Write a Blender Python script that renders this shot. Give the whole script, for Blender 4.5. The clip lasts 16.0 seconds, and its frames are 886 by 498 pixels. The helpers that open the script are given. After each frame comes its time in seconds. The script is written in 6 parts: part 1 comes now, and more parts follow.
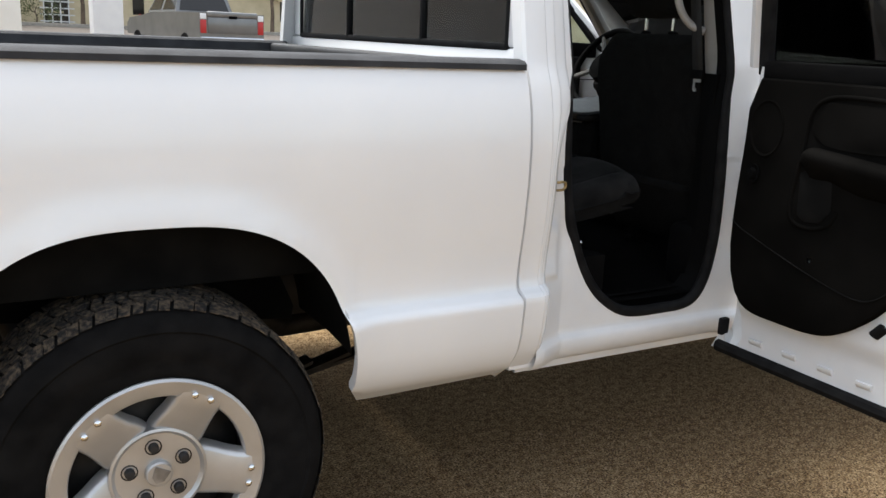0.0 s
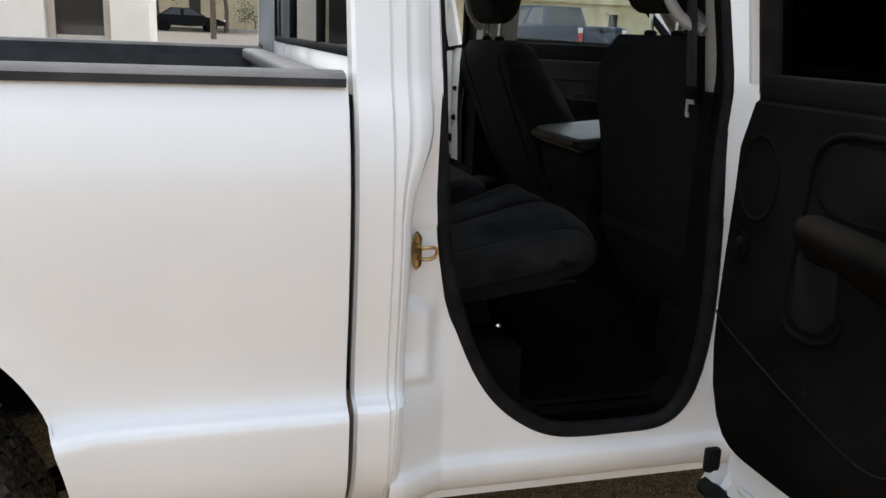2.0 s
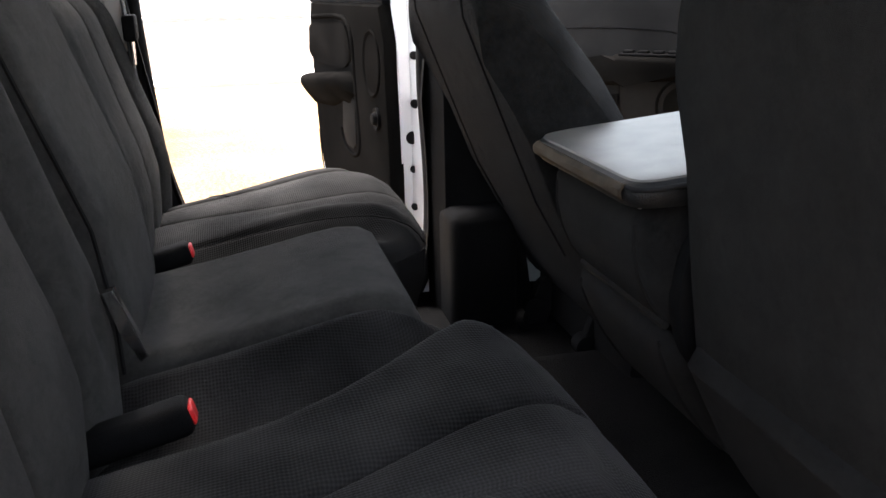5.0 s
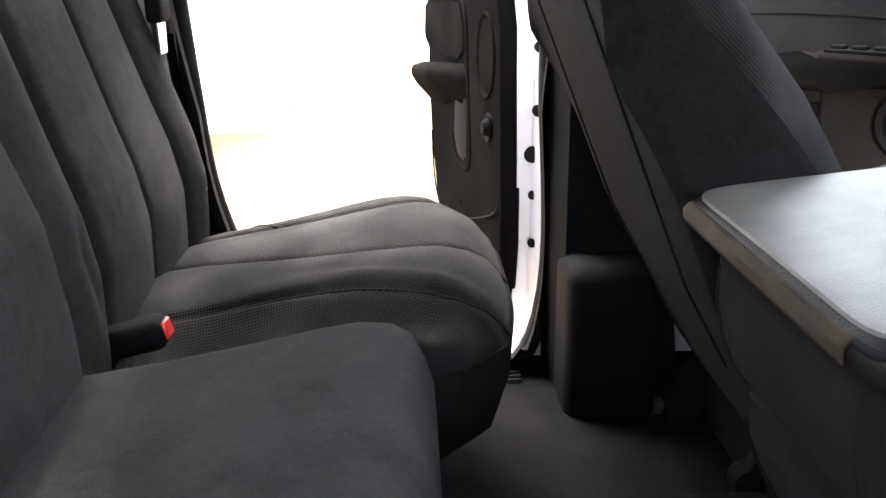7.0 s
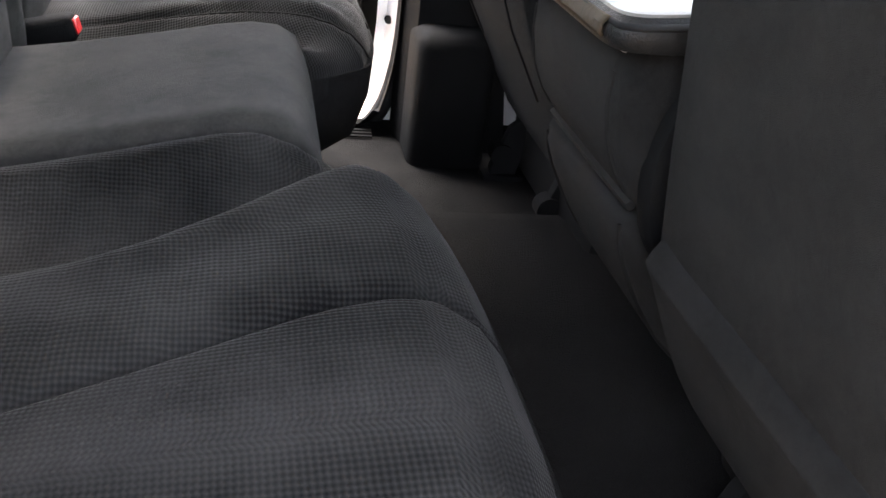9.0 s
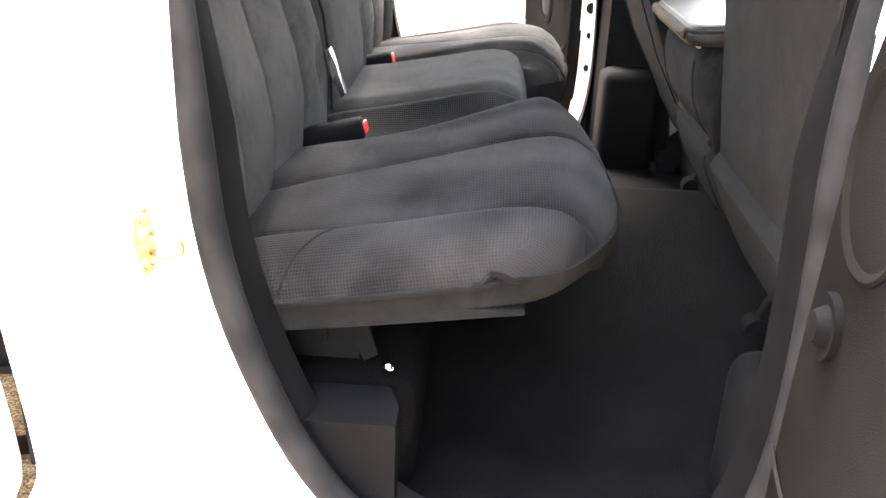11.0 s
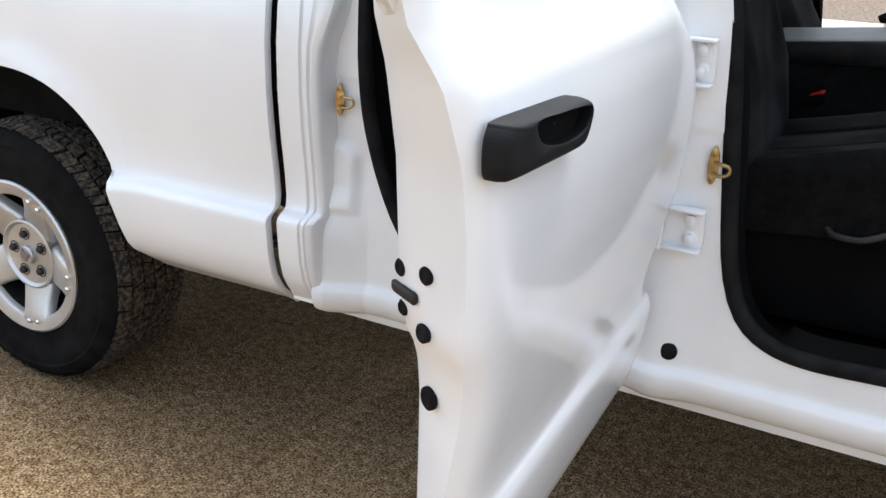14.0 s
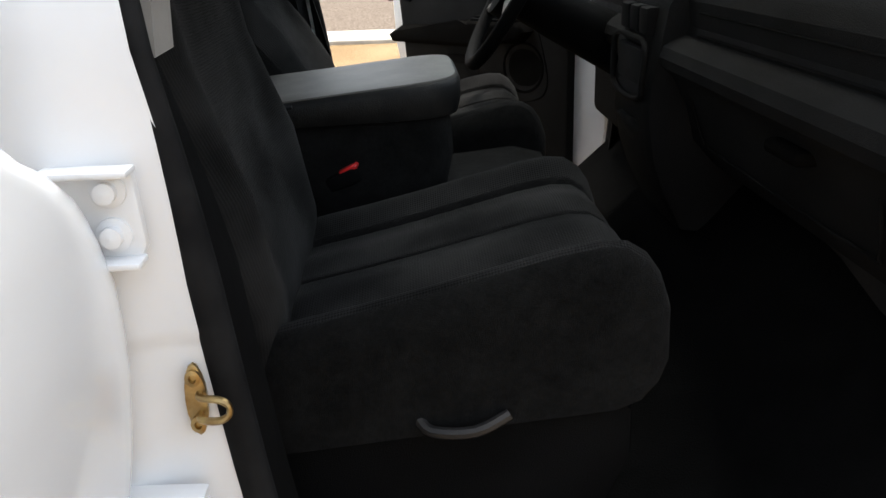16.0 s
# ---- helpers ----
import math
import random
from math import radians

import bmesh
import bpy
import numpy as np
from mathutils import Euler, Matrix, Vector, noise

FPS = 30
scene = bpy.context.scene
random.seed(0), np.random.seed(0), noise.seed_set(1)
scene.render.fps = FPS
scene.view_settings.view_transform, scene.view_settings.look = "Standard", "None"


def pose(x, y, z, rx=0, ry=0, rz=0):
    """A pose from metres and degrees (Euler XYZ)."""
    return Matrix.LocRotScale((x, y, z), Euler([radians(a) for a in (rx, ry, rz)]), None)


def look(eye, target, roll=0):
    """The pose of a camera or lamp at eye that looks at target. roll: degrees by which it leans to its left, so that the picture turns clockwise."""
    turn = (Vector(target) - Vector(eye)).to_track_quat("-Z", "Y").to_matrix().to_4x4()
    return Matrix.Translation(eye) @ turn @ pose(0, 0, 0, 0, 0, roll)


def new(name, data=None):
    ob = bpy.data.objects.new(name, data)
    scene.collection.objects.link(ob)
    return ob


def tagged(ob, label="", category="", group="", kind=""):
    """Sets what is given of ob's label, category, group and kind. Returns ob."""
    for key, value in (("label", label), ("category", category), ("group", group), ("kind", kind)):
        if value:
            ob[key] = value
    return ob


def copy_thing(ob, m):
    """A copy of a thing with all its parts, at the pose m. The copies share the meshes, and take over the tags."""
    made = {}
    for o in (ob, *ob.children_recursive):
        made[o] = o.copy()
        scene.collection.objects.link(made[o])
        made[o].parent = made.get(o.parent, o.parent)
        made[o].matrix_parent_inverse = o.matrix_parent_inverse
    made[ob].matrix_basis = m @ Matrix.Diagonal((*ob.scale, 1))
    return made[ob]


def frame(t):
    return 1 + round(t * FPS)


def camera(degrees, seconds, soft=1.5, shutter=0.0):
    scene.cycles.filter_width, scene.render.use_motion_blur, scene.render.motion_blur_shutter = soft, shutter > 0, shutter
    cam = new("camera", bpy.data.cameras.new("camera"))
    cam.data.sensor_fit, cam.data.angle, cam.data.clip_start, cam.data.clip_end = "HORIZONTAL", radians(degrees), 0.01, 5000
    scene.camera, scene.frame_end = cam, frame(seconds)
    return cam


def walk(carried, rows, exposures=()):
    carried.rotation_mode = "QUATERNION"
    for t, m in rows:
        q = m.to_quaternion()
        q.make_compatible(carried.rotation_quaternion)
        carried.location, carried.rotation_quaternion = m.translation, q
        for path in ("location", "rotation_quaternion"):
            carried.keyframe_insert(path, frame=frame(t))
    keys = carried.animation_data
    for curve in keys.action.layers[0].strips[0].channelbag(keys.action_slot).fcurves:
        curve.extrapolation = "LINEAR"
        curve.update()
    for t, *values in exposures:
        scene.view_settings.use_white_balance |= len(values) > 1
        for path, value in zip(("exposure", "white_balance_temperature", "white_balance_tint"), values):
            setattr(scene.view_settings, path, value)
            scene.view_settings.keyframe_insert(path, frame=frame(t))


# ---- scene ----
cam = camera(54.0, 16.0)
PATH = [
    (0, (-0.344, -1.793, 1.359), (0.624, -0.109, 0.883), 2.5),
    (0.5, (-0.032, -1.752, 1.345), (0.821, -0.003, 0.882), 2.7),
    (1, (0.187, -1.640, 1.375), (0.974, 0.137, 0.902), 4.0),
    (1.5, (0.438, -1.590, 1.341), (1.116, 0.243, 0.919), 2.8),
    (2, (0.663, -1.455, 1.380), (1.212, 0.406, 0.898), 2.3),
    (2.5, (0.826, -1.257, 1.386), (1.275, 0.625, 0.879), 1.9),
    (3, (0.978, -1.090, 1.394), (1.379, 0.800, 0.879), 0.4),
    (3.5, (1.116, -0.886, 1.385), (1.532, 1.006, 0.886), -0.3),
    (4, (1.171, -0.647, 1.384), (1.606, 1.231, 0.85), -1.4),
    (4.2, (1.197, -0.533, 1.374), (1.638, 1.34, 0.827), -1.4),
    (6.3, (1.367, 0.264, 1.326), (1.723, 2.12, 0.672), -0.4),
    (6.5, (1.401, 0.299, 1.324), (1.659, 2.17, 0.667), -1.0),
    (7, (1.443, 0.338, 1.319), (1.512, 2.233, 0.685), -0.8),
    (7.5, (1.463, 0.308, 1.315), (1.4, 2.214, 0.712), 0.9),
    (8, (1.463, 0.246, 1.314), (1.428, 2.128, 0.638), 2.6),
    (8.5, (1.435, 0.169, 1.293), (1.607, 1.99, 0.482), 4.6),
    (9, (1.396, 0.06, 1.27), (1.821, 1.768, 0.32), 7.6),
    (11.3, (1.386, -0.849, 1.348), (1.121, 0.974, 0.567), 2.7),
    (11.5, (1.436, -0.968, 1.378), (1.027, 0.828, 0.600), 3.6),
    (12, (1.531, -1.191, 1.391), (0.834, 0.495, 0.573), 2.7),
    (12.5, (1.704, -1.339, 1.412), (0.721, 0.217, 0.629), 0.7),
    (13, (1.886, -1.502, 1.435), (0.818, 0.015, 0.688), 1.3),
    (13.3, (1.998, -1.551, 1.405), (0.934, -0.024, 0.674), 1.4),
    (13.5, (2.052, -1.570, 1.389), (1.021, -0.018, 0.664), 1.5),
    (13.7, (2.095, -1.568, 1.386), (1.125, 0.020, 0.654), 1.7),
    (14, (2.144, -1.528, 1.383), (1.305, 0.136, 0.658), 2.6),
    (14.5, (2.172, -1.344, 1.386), (1.553, 0.428, 0.696), 3.3),
    (15, (2.177, -1.118, 1.374), (1.754, 0.721, 0.712), 1.1),
    (15.5, (2.109, -0.877, 1.366), (1.969, 0.998, 0.684), -0.0),
    (16, (2.089, -0.644, 1.361), (2.155, 1.24, 0.693), -1.8),
]
EXPOSURES = [(0, 1.33, 6400, 8), (1, 1.38, 6400, 8), (2, 1.38, 6400, 8), (3.5, 1.48, 6400, 8), (4.2, 1.63, 6500, 9), (5.2, 3.9, 6500, 15), (6.3, 4.35, 6500, 15), (7, 4.3, 6500, 15), (8, 3.8, 6600, 14), (9, 4.9, 6600, 14), (9.6, 5.1, 6600, 14), (10.5, 5.1, 6600, 14), (11.3, 5.85, 6950, 14), (11.5, 5.5, 6950, 14), (11.7, 4.4, 6300, 10), (12, 3.72, 6200, 10), (12.5, 2.77, 6200, 10), (13.5, 1.78, 5900, 9), (14.5, 1.56, 6300, 8), (15.5, 1.66, 6500, 8), (16, 1.86, 6500, 8)]
walk(cam, [(t, look(eye, target, roll)) for t, eye, target, roll in PATH], EXPOSURES)

# ---- world, sun, exposure ----
world = bpy.data.worlds.new("world")
scene.world = world
world.use_nodes = True
wn, wl = world.node_tree.nodes, world.node_tree.links
sky = wn.new("ShaderNodeTexSky")
sky.sky_type, sky.sun_disc = "NISHITA", False
sky.sun_elevation, sky.sun_rotation = radians(70), radians(-13)
sky.dust_density, sky.air_density = 3.0, 1.2
haze = wn.new("ShaderNodeHueSaturation")
haze.inputs["Saturation"].default_value = 0.45
wl.new(sky.outputs["Color"], haze.inputs["Color"])
wl.new(haze.outputs["Color"], wn["Background"].inputs["Color"])
wn["Background"].inputs["Strength"].default_value = 0.15
sun = new("sun", bpy.data.lights.new("sun", "SUN"))
sun.data.energy, sun.data.angle, sun.data.color = 2.5, radians(30), (1.0, 0.96, 0.90)
sun.matrix_world = look((-3.0, 13, 38), (0, 0, 0))

# ---- materials ----


def material(name, color, rough=0.5, metal=0.0, coat=0.0, spec=0.5):
    m = bpy.data.materials.new(name)
    m.use_nodes = True
    b = m.node_tree.nodes["Principled BSDF"]
    b.inputs["Base Color"].default_value = (*color, 1)
    b.inputs["Roughness"].default_value = rough
    b.inputs["Metallic"].default_value = metal
    b.inputs["Coat Weight"].default_value = coat
    b.inputs["Specular IOR Level"].default_value = spec
    return m


def worn(m, c1, c2, scale, detail=6, lo=0.35, hi=0.65, bump=0.0, bump_scale=None, stretch=None, rough=None, grit=0.5):
    """Two-tone noise on the base colour, with fine relief."""
    n, l = m.node_tree.nodes, m.node_tree.links
    b = n["Principled BSDF"]
    tc = n.new("ShaderNodeTexCoord")
    src = tc.outputs["Object"]
    if stretch:
        mp = n.new("ShaderNodeMapping")
        mp.inputs["Scale"].default_value = stretch
        l.new(src, mp.inputs["Vector"])
        src = mp.outputs["Vector"]
    t = n.new("ShaderNodeTexNoise")
    t.inputs["Scale"].default_value, t.inputs["Detail"].default_value, t.inputs["Roughness"].default_value = scale, detail, grit
    l.new(src, t.inputs["Vector"])
    r = n.new("ShaderNodeValToRGB")
    r.color_ramp.elements[0].position, r.color_ramp.elements[1].position = lo, hi
    r.color_ramp.elements[0].color, r.color_ramp.elements[1].color = (*c1, 1), (*c2, 1)
    l.new(t.outputs["Fac"], r.inputs["Fac"])
    l.new(r.outputs["Color"], b.inputs["Base Color"])
    if rough:
        mr = n.new("ShaderNodeMapRange")
        mr.inputs["To Min"].default_value, mr.inputs["To Max"].default_value = rough
        l.new(t.outputs["Fac"], mr.inputs["Value"])
        l.new(mr.outputs["Result"], b.inputs["Roughness"])
    if bump:
        f = n.new("ShaderNodeTexNoise")
        f.inputs["Scale"].default_value, f.inputs["Detail"].default_value = bump_scale or scale * 8, 4
        l.new(src, f.inputs["Vector"])
        u = n.new("ShaderNodeBump")
        u.inputs["Strength"].default_value, u.inputs["Distance"].default_value = bump, 0.004
        l.new(f.outputs["Fac"], u.inputs["Height"])
        l.new(u.outputs["Normal"], b.inputs["Normal"])
    return m


def weave(m, c1, c2, pitch):
    """Cloth with rows of small raised dots, staggered, over a soft mottling."""
    n, l = m.node_tree.nodes, m.node_tree.links
    b = n["Principled BSDF"]
    tc = n.new("ShaderNodeTexCoord")
    sep = n.new("ShaderNodeSeparateXYZ")
    l.new(tc.outputs["UV"], sep.inputs["Vector"])
    k = 2 * math.pi / pitch

    def wave(sign):
        s = n.new("ShaderNodeMath")
        s.operation = "MULTIPLY_ADD"
        l.new(sep.outputs["Y"], s.inputs[0])
        s.inputs[1].default_value = sign
        l.new(sep.outputs["X"], s.inputs[2])
        q = n.new("ShaderNodeMath")
        q.operation = "MULTIPLY"
        q.inputs[1].default_value = k
        l.new(s.outputs[0], q.inputs[0])
        w = n.new("ShaderNodeMath")
        w.operation = "SINE"
        l.new(q.outputs[0], w.inputs[0])
        return w.outputs[0]

    p = n.new("ShaderNodeMath")
    p.operation = "MULTIPLY"
    l.new(wave(0.85), p.inputs[0])
    l.new(wave(-0.85), p.inputs[1])
    big = n.new("ShaderNodeTexNoise")
    big.inputs["Scale"].default_value, big.inputs["Detail"].default_value = 9, 8
    l.new(tc.outputs["Object"], big.inputs["Vector"])
    add = n.new("ShaderNodeMath")
    add.operation = "MULTIPLY_ADD"
    l.new(p.outputs[0], add.inputs[0])
    add.inputs[1].default_value = 0.13
    l.new(big.outputs["Fac"], add.inputs[2])
    r = n.new("ShaderNodeValToRGB")
    r.color_ramp.elements[0].position, r.color_ramp.elements[1].position = 0.3, 0.75
    r.color_ramp.elements[0].color, r.color_ramp.elements[1].color = (*c1, 1), (*c2, 1)
    l.new(add.outputs[0], r.inputs["Fac"])
    l.new(r.outputs["Color"], b.inputs["Base Color"])
    u = n.new("ShaderNodeBump")
    u.inputs["Strength"].default_value, u.inputs["Distance"].default_value = 0.35, 0.0014
    l.new(p.outputs[0], u.inputs["Height"])
    l.new(u.outputs["Normal"], b.inputs["Normal"])
    b.inputs["Sheen Weight"].default_value, b.inputs["Sheen Roughness"].default_value = 0.025, 0.35
    return m


WHITE = worn(material("white_paint", (0.8, 0.8, 0.8), 0.22, 0, 0.6), (0.74, 0.745, 0.75), (0.80, 0.80, 0.795), 1.6, rough=(0.18, 0.30))
WHITE_IN = worn(material("white_shut_face", (0.74, 0.74, 0.75), 0.4, 0, 0.15), (0.68, 0.685, 0.69), (0.76, 0.76, 0.76), 5, rough=(0.3, 0.5))
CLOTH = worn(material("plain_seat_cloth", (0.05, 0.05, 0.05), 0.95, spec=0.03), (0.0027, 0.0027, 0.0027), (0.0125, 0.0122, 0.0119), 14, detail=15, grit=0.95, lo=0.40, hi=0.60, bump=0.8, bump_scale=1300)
CLOTH.node_tree.nodes["Principled BSDF"].inputs["Sheen Weight"].default_value = 0.02
CLOTH.node_tree.nodes["Principled BSDF"].inputs["Sheen Roughness"].default_value = 0.35
WEAVE = weave(material("dotted_seat_cloth", (0.04, 0.04, 0.04), 0.95, spec=0.03), (0.0030, 0.0030, 0.0030), (0.0215, 0.0209, 0.0203), 0.0074)
# plain velour, lightened to stand in for daylight on the rear seat
VELOUR_LIT = worn(material("plain_velour_lit", (0.05, 0.05, 0.05), 0.95, spec=0.03), (0.013, 0.0128, 0.0122), (0.037, 0.0358, 0.0335), 9, detail=14, grit=0.92, lo=0.38, hi=0.62, bump=0.6, bump_scale=1300)
VELOUR_LIT.node_tree.nodes["Principled BSDF"].inputs["Sheen Weight"].default_value = 0.03
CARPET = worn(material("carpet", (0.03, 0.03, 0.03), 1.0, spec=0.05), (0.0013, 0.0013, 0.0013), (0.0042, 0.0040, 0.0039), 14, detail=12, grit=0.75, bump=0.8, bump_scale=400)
VINYL = worn(material("grey_vinyl", (0.1, 0.1, 0.1), 0.5, spec=0.45), (0.045, 0.042, 0.036), (0.075, 0.070, 0.060), 18, bump=0.12, bump_scale=450)
BLACKVINYL = worn(material("black_vinyl", (0.02, 0.02, 0.02), 0.5, spec=0.16), (0.005, 0.005, 0.005), (0.012, 0.011, 0.010), 30, lo=0.45, hi=0.75, bump=0.3, bump_scale=450)
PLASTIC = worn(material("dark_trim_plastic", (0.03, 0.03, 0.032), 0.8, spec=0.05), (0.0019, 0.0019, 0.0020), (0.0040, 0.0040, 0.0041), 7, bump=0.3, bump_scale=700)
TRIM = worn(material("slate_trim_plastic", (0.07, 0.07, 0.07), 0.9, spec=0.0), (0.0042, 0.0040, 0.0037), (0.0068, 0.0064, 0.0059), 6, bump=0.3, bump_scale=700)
# slate trim lightened to stand in for outside light on the front lining
TRIM_LIT = worn(material("lit_front_lining_plastic", (0.07, 0.07, 0.07), 0.85, spec=0.04), (0.011, 0.0108, 0.0106), (0.018, 0.0175, 0.017), 6, bump=0.3, bump_scale=700)
DASH = worn(material("dashboard_plastic", (0.03, 0.03, 0.03), 0.7, spec=0.1), (0.0052, 0.0051, 0.0052), (0.0095, 0.0094, 0.0094), 9, bump=0.4, bump_scale=500)
TAUPE = worn(material("grey_taupe_plastic", (0.25, 0.24, 0.22), 0.6), (0.22, 0.21, 0.195), (0.28, 0.265, 0.245), 8, bump=0.2, bump_scale=700)
RUBBER = worn(material("black_rubber", (0.02, 0.02, 0.021), 0.75, spec=0.08), (0.006, 0.006, 0.0064), (0.013, 0.013, 0.0132), 20)
LINER = worn(material("bed_liner_plastic", (0.02, 0.02, 0.021), 0.6), (0.014, 0.014, 0.015), (0.034, 0.034, 0.035), 9, bump=0.3, bump_scale=300)
CAP = worn(material("rail_cap_plastic", (0.06, 0.062, 0.068), 0.7, spec=0.25), (0.022, 0.023, 0.026), (0.042, 0.043, 0.047), 12, bump=0.25, bump_scale=500)
TYRE = worn(material("tyre_rubber", (0.022, 0.022, 0.023), 0.9, spec=0.08), (0.004, 0.0039, 0.0039), (0.0095, 0.0090, 0.0087), 14, bump=0.3, bump_scale=120)
TREAD = worn(material("dusty_tread_rubber", (0.06, 0.05, 0.04), 0.95), (0.010, 0.0088, 0.008), (0.135, 0.098, 0.062), 75, detail=10, lo=0.42, hi=0.68, bump=1.0, bump_scale=260)
ALLOY = worn(material("silver_alloy", (0.62, 0.62, 0.62), 0.36, 0.65), (0.44, 0.435, 0.425), (0.56, 0.555, 0.545), 6, rough=(0.28, 0.42))
HANDLE = worn(material("black_handle_plastic", (0.02, 0.02, 0.021), 0.6, spec=0.1), (0.008, 0.008, 0.0085), (0.014, 0.014, 0.0145), 15, bump=0.3, bump_scale=600)
DARKMETAL = worn(material("dark_metal", (0.04, 0.038, 0.036), 0.6, 0.5), (0.010, 0.010, 0.010), (0.035, 0.032, 0.030), 14)
CHROME = material("chrome", (0.75, 0.75, 0.76), 0.12, 1.0)
BRASS = worn(material("zinc_plated_brass", (0.55, 0.40, 0.16), 0.3, 0.9), (0.22, 0.13, 0.05), (0.55, 0.41, 0.19), 40)
RED = material("red_plastic", (0.45, 0.02, 0.02), 0.35)
STEEL = worn(material("grey_steel", (0.3, 0.3, 0.3), 0.45, 0.7), (0.18, 0.17, 0.16), (0.4, 0.39, 0.38), 20)
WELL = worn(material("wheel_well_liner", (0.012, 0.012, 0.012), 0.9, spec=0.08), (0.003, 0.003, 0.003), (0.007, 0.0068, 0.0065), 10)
BELT = worn(material("belt_webbing", (0.03, 0.03, 0.031), 0.85), (0.003, 0.003, 0.0031), (0.007, 0.007, 0.007), 60, bump=0.4, bump_scale=500)


def glass_material(name, tint, rough=0.0):
    m = bpy.data.materials.new(name)
    m.use_nodes = True
    n, l = m.node_tree.nodes, m.node_tree.links
    n.remove(n["Principled BSDF"])
    tr, gl, mx, fr = n.new("ShaderNodeBsdfTransparent"), n.new("ShaderNodeBsdfGlossy"), n.new("ShaderNodeMixShader"), n.new("ShaderNodeFresnel")
    tr.inputs["Color"].default_value = (*tint, 1)
    gl.inputs["Roughness"].default_value = rough
    fr.inputs["IOR"].default_value = 1.5
    l.new(fr.outputs["Fac"], mx.inputs["Fac"])
    l.new(tr.outputs["BSDF"], mx.inputs[1])
    l.new(gl.outputs["BSDF"], mx.inputs[2])
    l.new(mx.outputs["Shader"], n["Material Output"].inputs["Surface"])
    return m


GLASS = glass_material("clear_glass", (0.82, 0.87, 0.85))
LEATHER = worn(material("worn_vinyl_edge", (0.2, 0.15, 0.1), 0.8, spec=0.1), (0.012, 0.0095, 0.007), (0.050, 0.037, 0.024), 16, detail=4, lo=0.25, hi=0.75, bump=0.15, bump_scale=160)
SCREEN = glass_material("windscreen_glass", (0.80, 0.84, 0.82))
TINTED = glass_material("privacy_glass", (0.16, 0.16, 0.15))

# ---- mesh helpers ----


def surf(bm, rows, close_u=False, close_v=False):
    """Quads over a grid of points."""
    vs = [[bm.verts.new(p) for p in r] for r in rows]
    nu, nv = len(vs), len(vs[0])
    for i in range(nu if close_u else nu - 1):
        for j in range(nv if close_v else nv - 1):
            q = [vs[i][j], vs[(i + 1) % nu][j], vs[(i + 1) % nu][(j + 1) % nv], vs[i][(j + 1) % nv]]
            if (q[0].co - q[3].co).length < 1e-6 and (q[1].co - q[2].co).length < 1e-6:
                continue
            bm.faces.new(q)
    return vs


def capped(bm, rows):
    """A closed loft: rings of points with both ends filled."""
    vs = surf(bm, rows, close_v=True)
    bm.faces.new(vs[0][::-1])
    bm.faces.new(vs[-1])
    return vs


def box(bm, lo, hi, bevel=0.0, seg=2, m=None):
    g = bmesh.ops.create_cube(bm, size=1)
    v = g["verts"]
    for p in v:
        p.co = Vector([lo[i] + (p.co[i] + 0.5) * (hi[i] - lo[i]) for i in range(3)])
    if bevel:
        es = list({e for p in v for e in p.link_edges})
        r = bmesh.ops.bevel(bm, geom=es, offset=bevel, segments=seg, profile=0.5, affect="EDGES")
        v = list({p for f in r["faces"] for p in f.verts} | {p for p in v if p.is_valid})
    if m is not None:
        for p in v:
            p.co = m @ p.co
    return v


def tube(bm, pts, r, n=8, closed=False, flat=1.0):
    """A tube along points; flat squeezes it along the second axis."""
    pts = [Vector(p) for p in pts]
    rows = []
    last = None
    for i, p in enumerate(pts):
        a = pts[i - 1] if (i or closed) else p
        b = pts[(i + 1) % len(pts)] if (i + 1 < len(pts) or closed) else p
        d = (b - a).normalized()
        s = last - d * last.dot(d) if last else d.orthogonal()
        s.normalize()
        last = s
        o = d.cross(s)
        rr = r[i] if isinstance(r, (list, tuple)) else r
        rows.append([p + s * rr * math.cos(2 * math.pi * k / n) + o * rr * flat * math.sin(2 * math.pi * k / n) for k in range(n)])
    if closed:
        surf(bm, rows, close_u=True, close_v=True)
    else:
        capped(bm, rows)


def lathe(bm, prof, centre, n=48, axis="Y", cap=False):
    """Turns a profile of (radius, height) about an axis through centre."""
    c = Vector(centre)
    rows = []
    for r, h in prof:
        ring = []
        for k in range(n):
            a = 2 * math.pi * k / n
            u, v = r * math.cos(a), r * math.sin(a)
            ring.append(c + Vector((u, h, v) if axis == "Y" else (h, u, v) if axis == "X" else (u, v, h)))
        rows.append(ring)
    vs = surf(bm, rows, close_v=True)
    if cap:
        bm.faces.new(vs[0][::-1])
        bm.faces.new(vs[-1])


def prism(bm, outline, y0, y1, axis="Y", bevel=0.0):
    """A flat outline (a, b), given thickness along an axis."""
    def at(a, b, d):
        return (a, d, b) if axis == "Y" else (d, a, b) if axis == "X" else (a, b, d)
    lo = [bm.verts.new(at(a, b, y0)) for a, b in outline]
    hi = [bm.verts.new(at(a, b, y1)) for a, b in outline]
    f = [bm.faces.new(lo), bm.faces.new(hi[::-1])]
    n = len(lo)
    for i in range(n):
        bm.faces.new((lo[i], hi[i], hi[(i + 1) % n], lo[(i + 1) % n]))
    if bevel:
        bmesh.ops.bevel(bm, geom=list({e for q in f for e in q.edges}), offset=bevel, segments=2, profile=0.5, affect="EDGES")
    return lo + hi


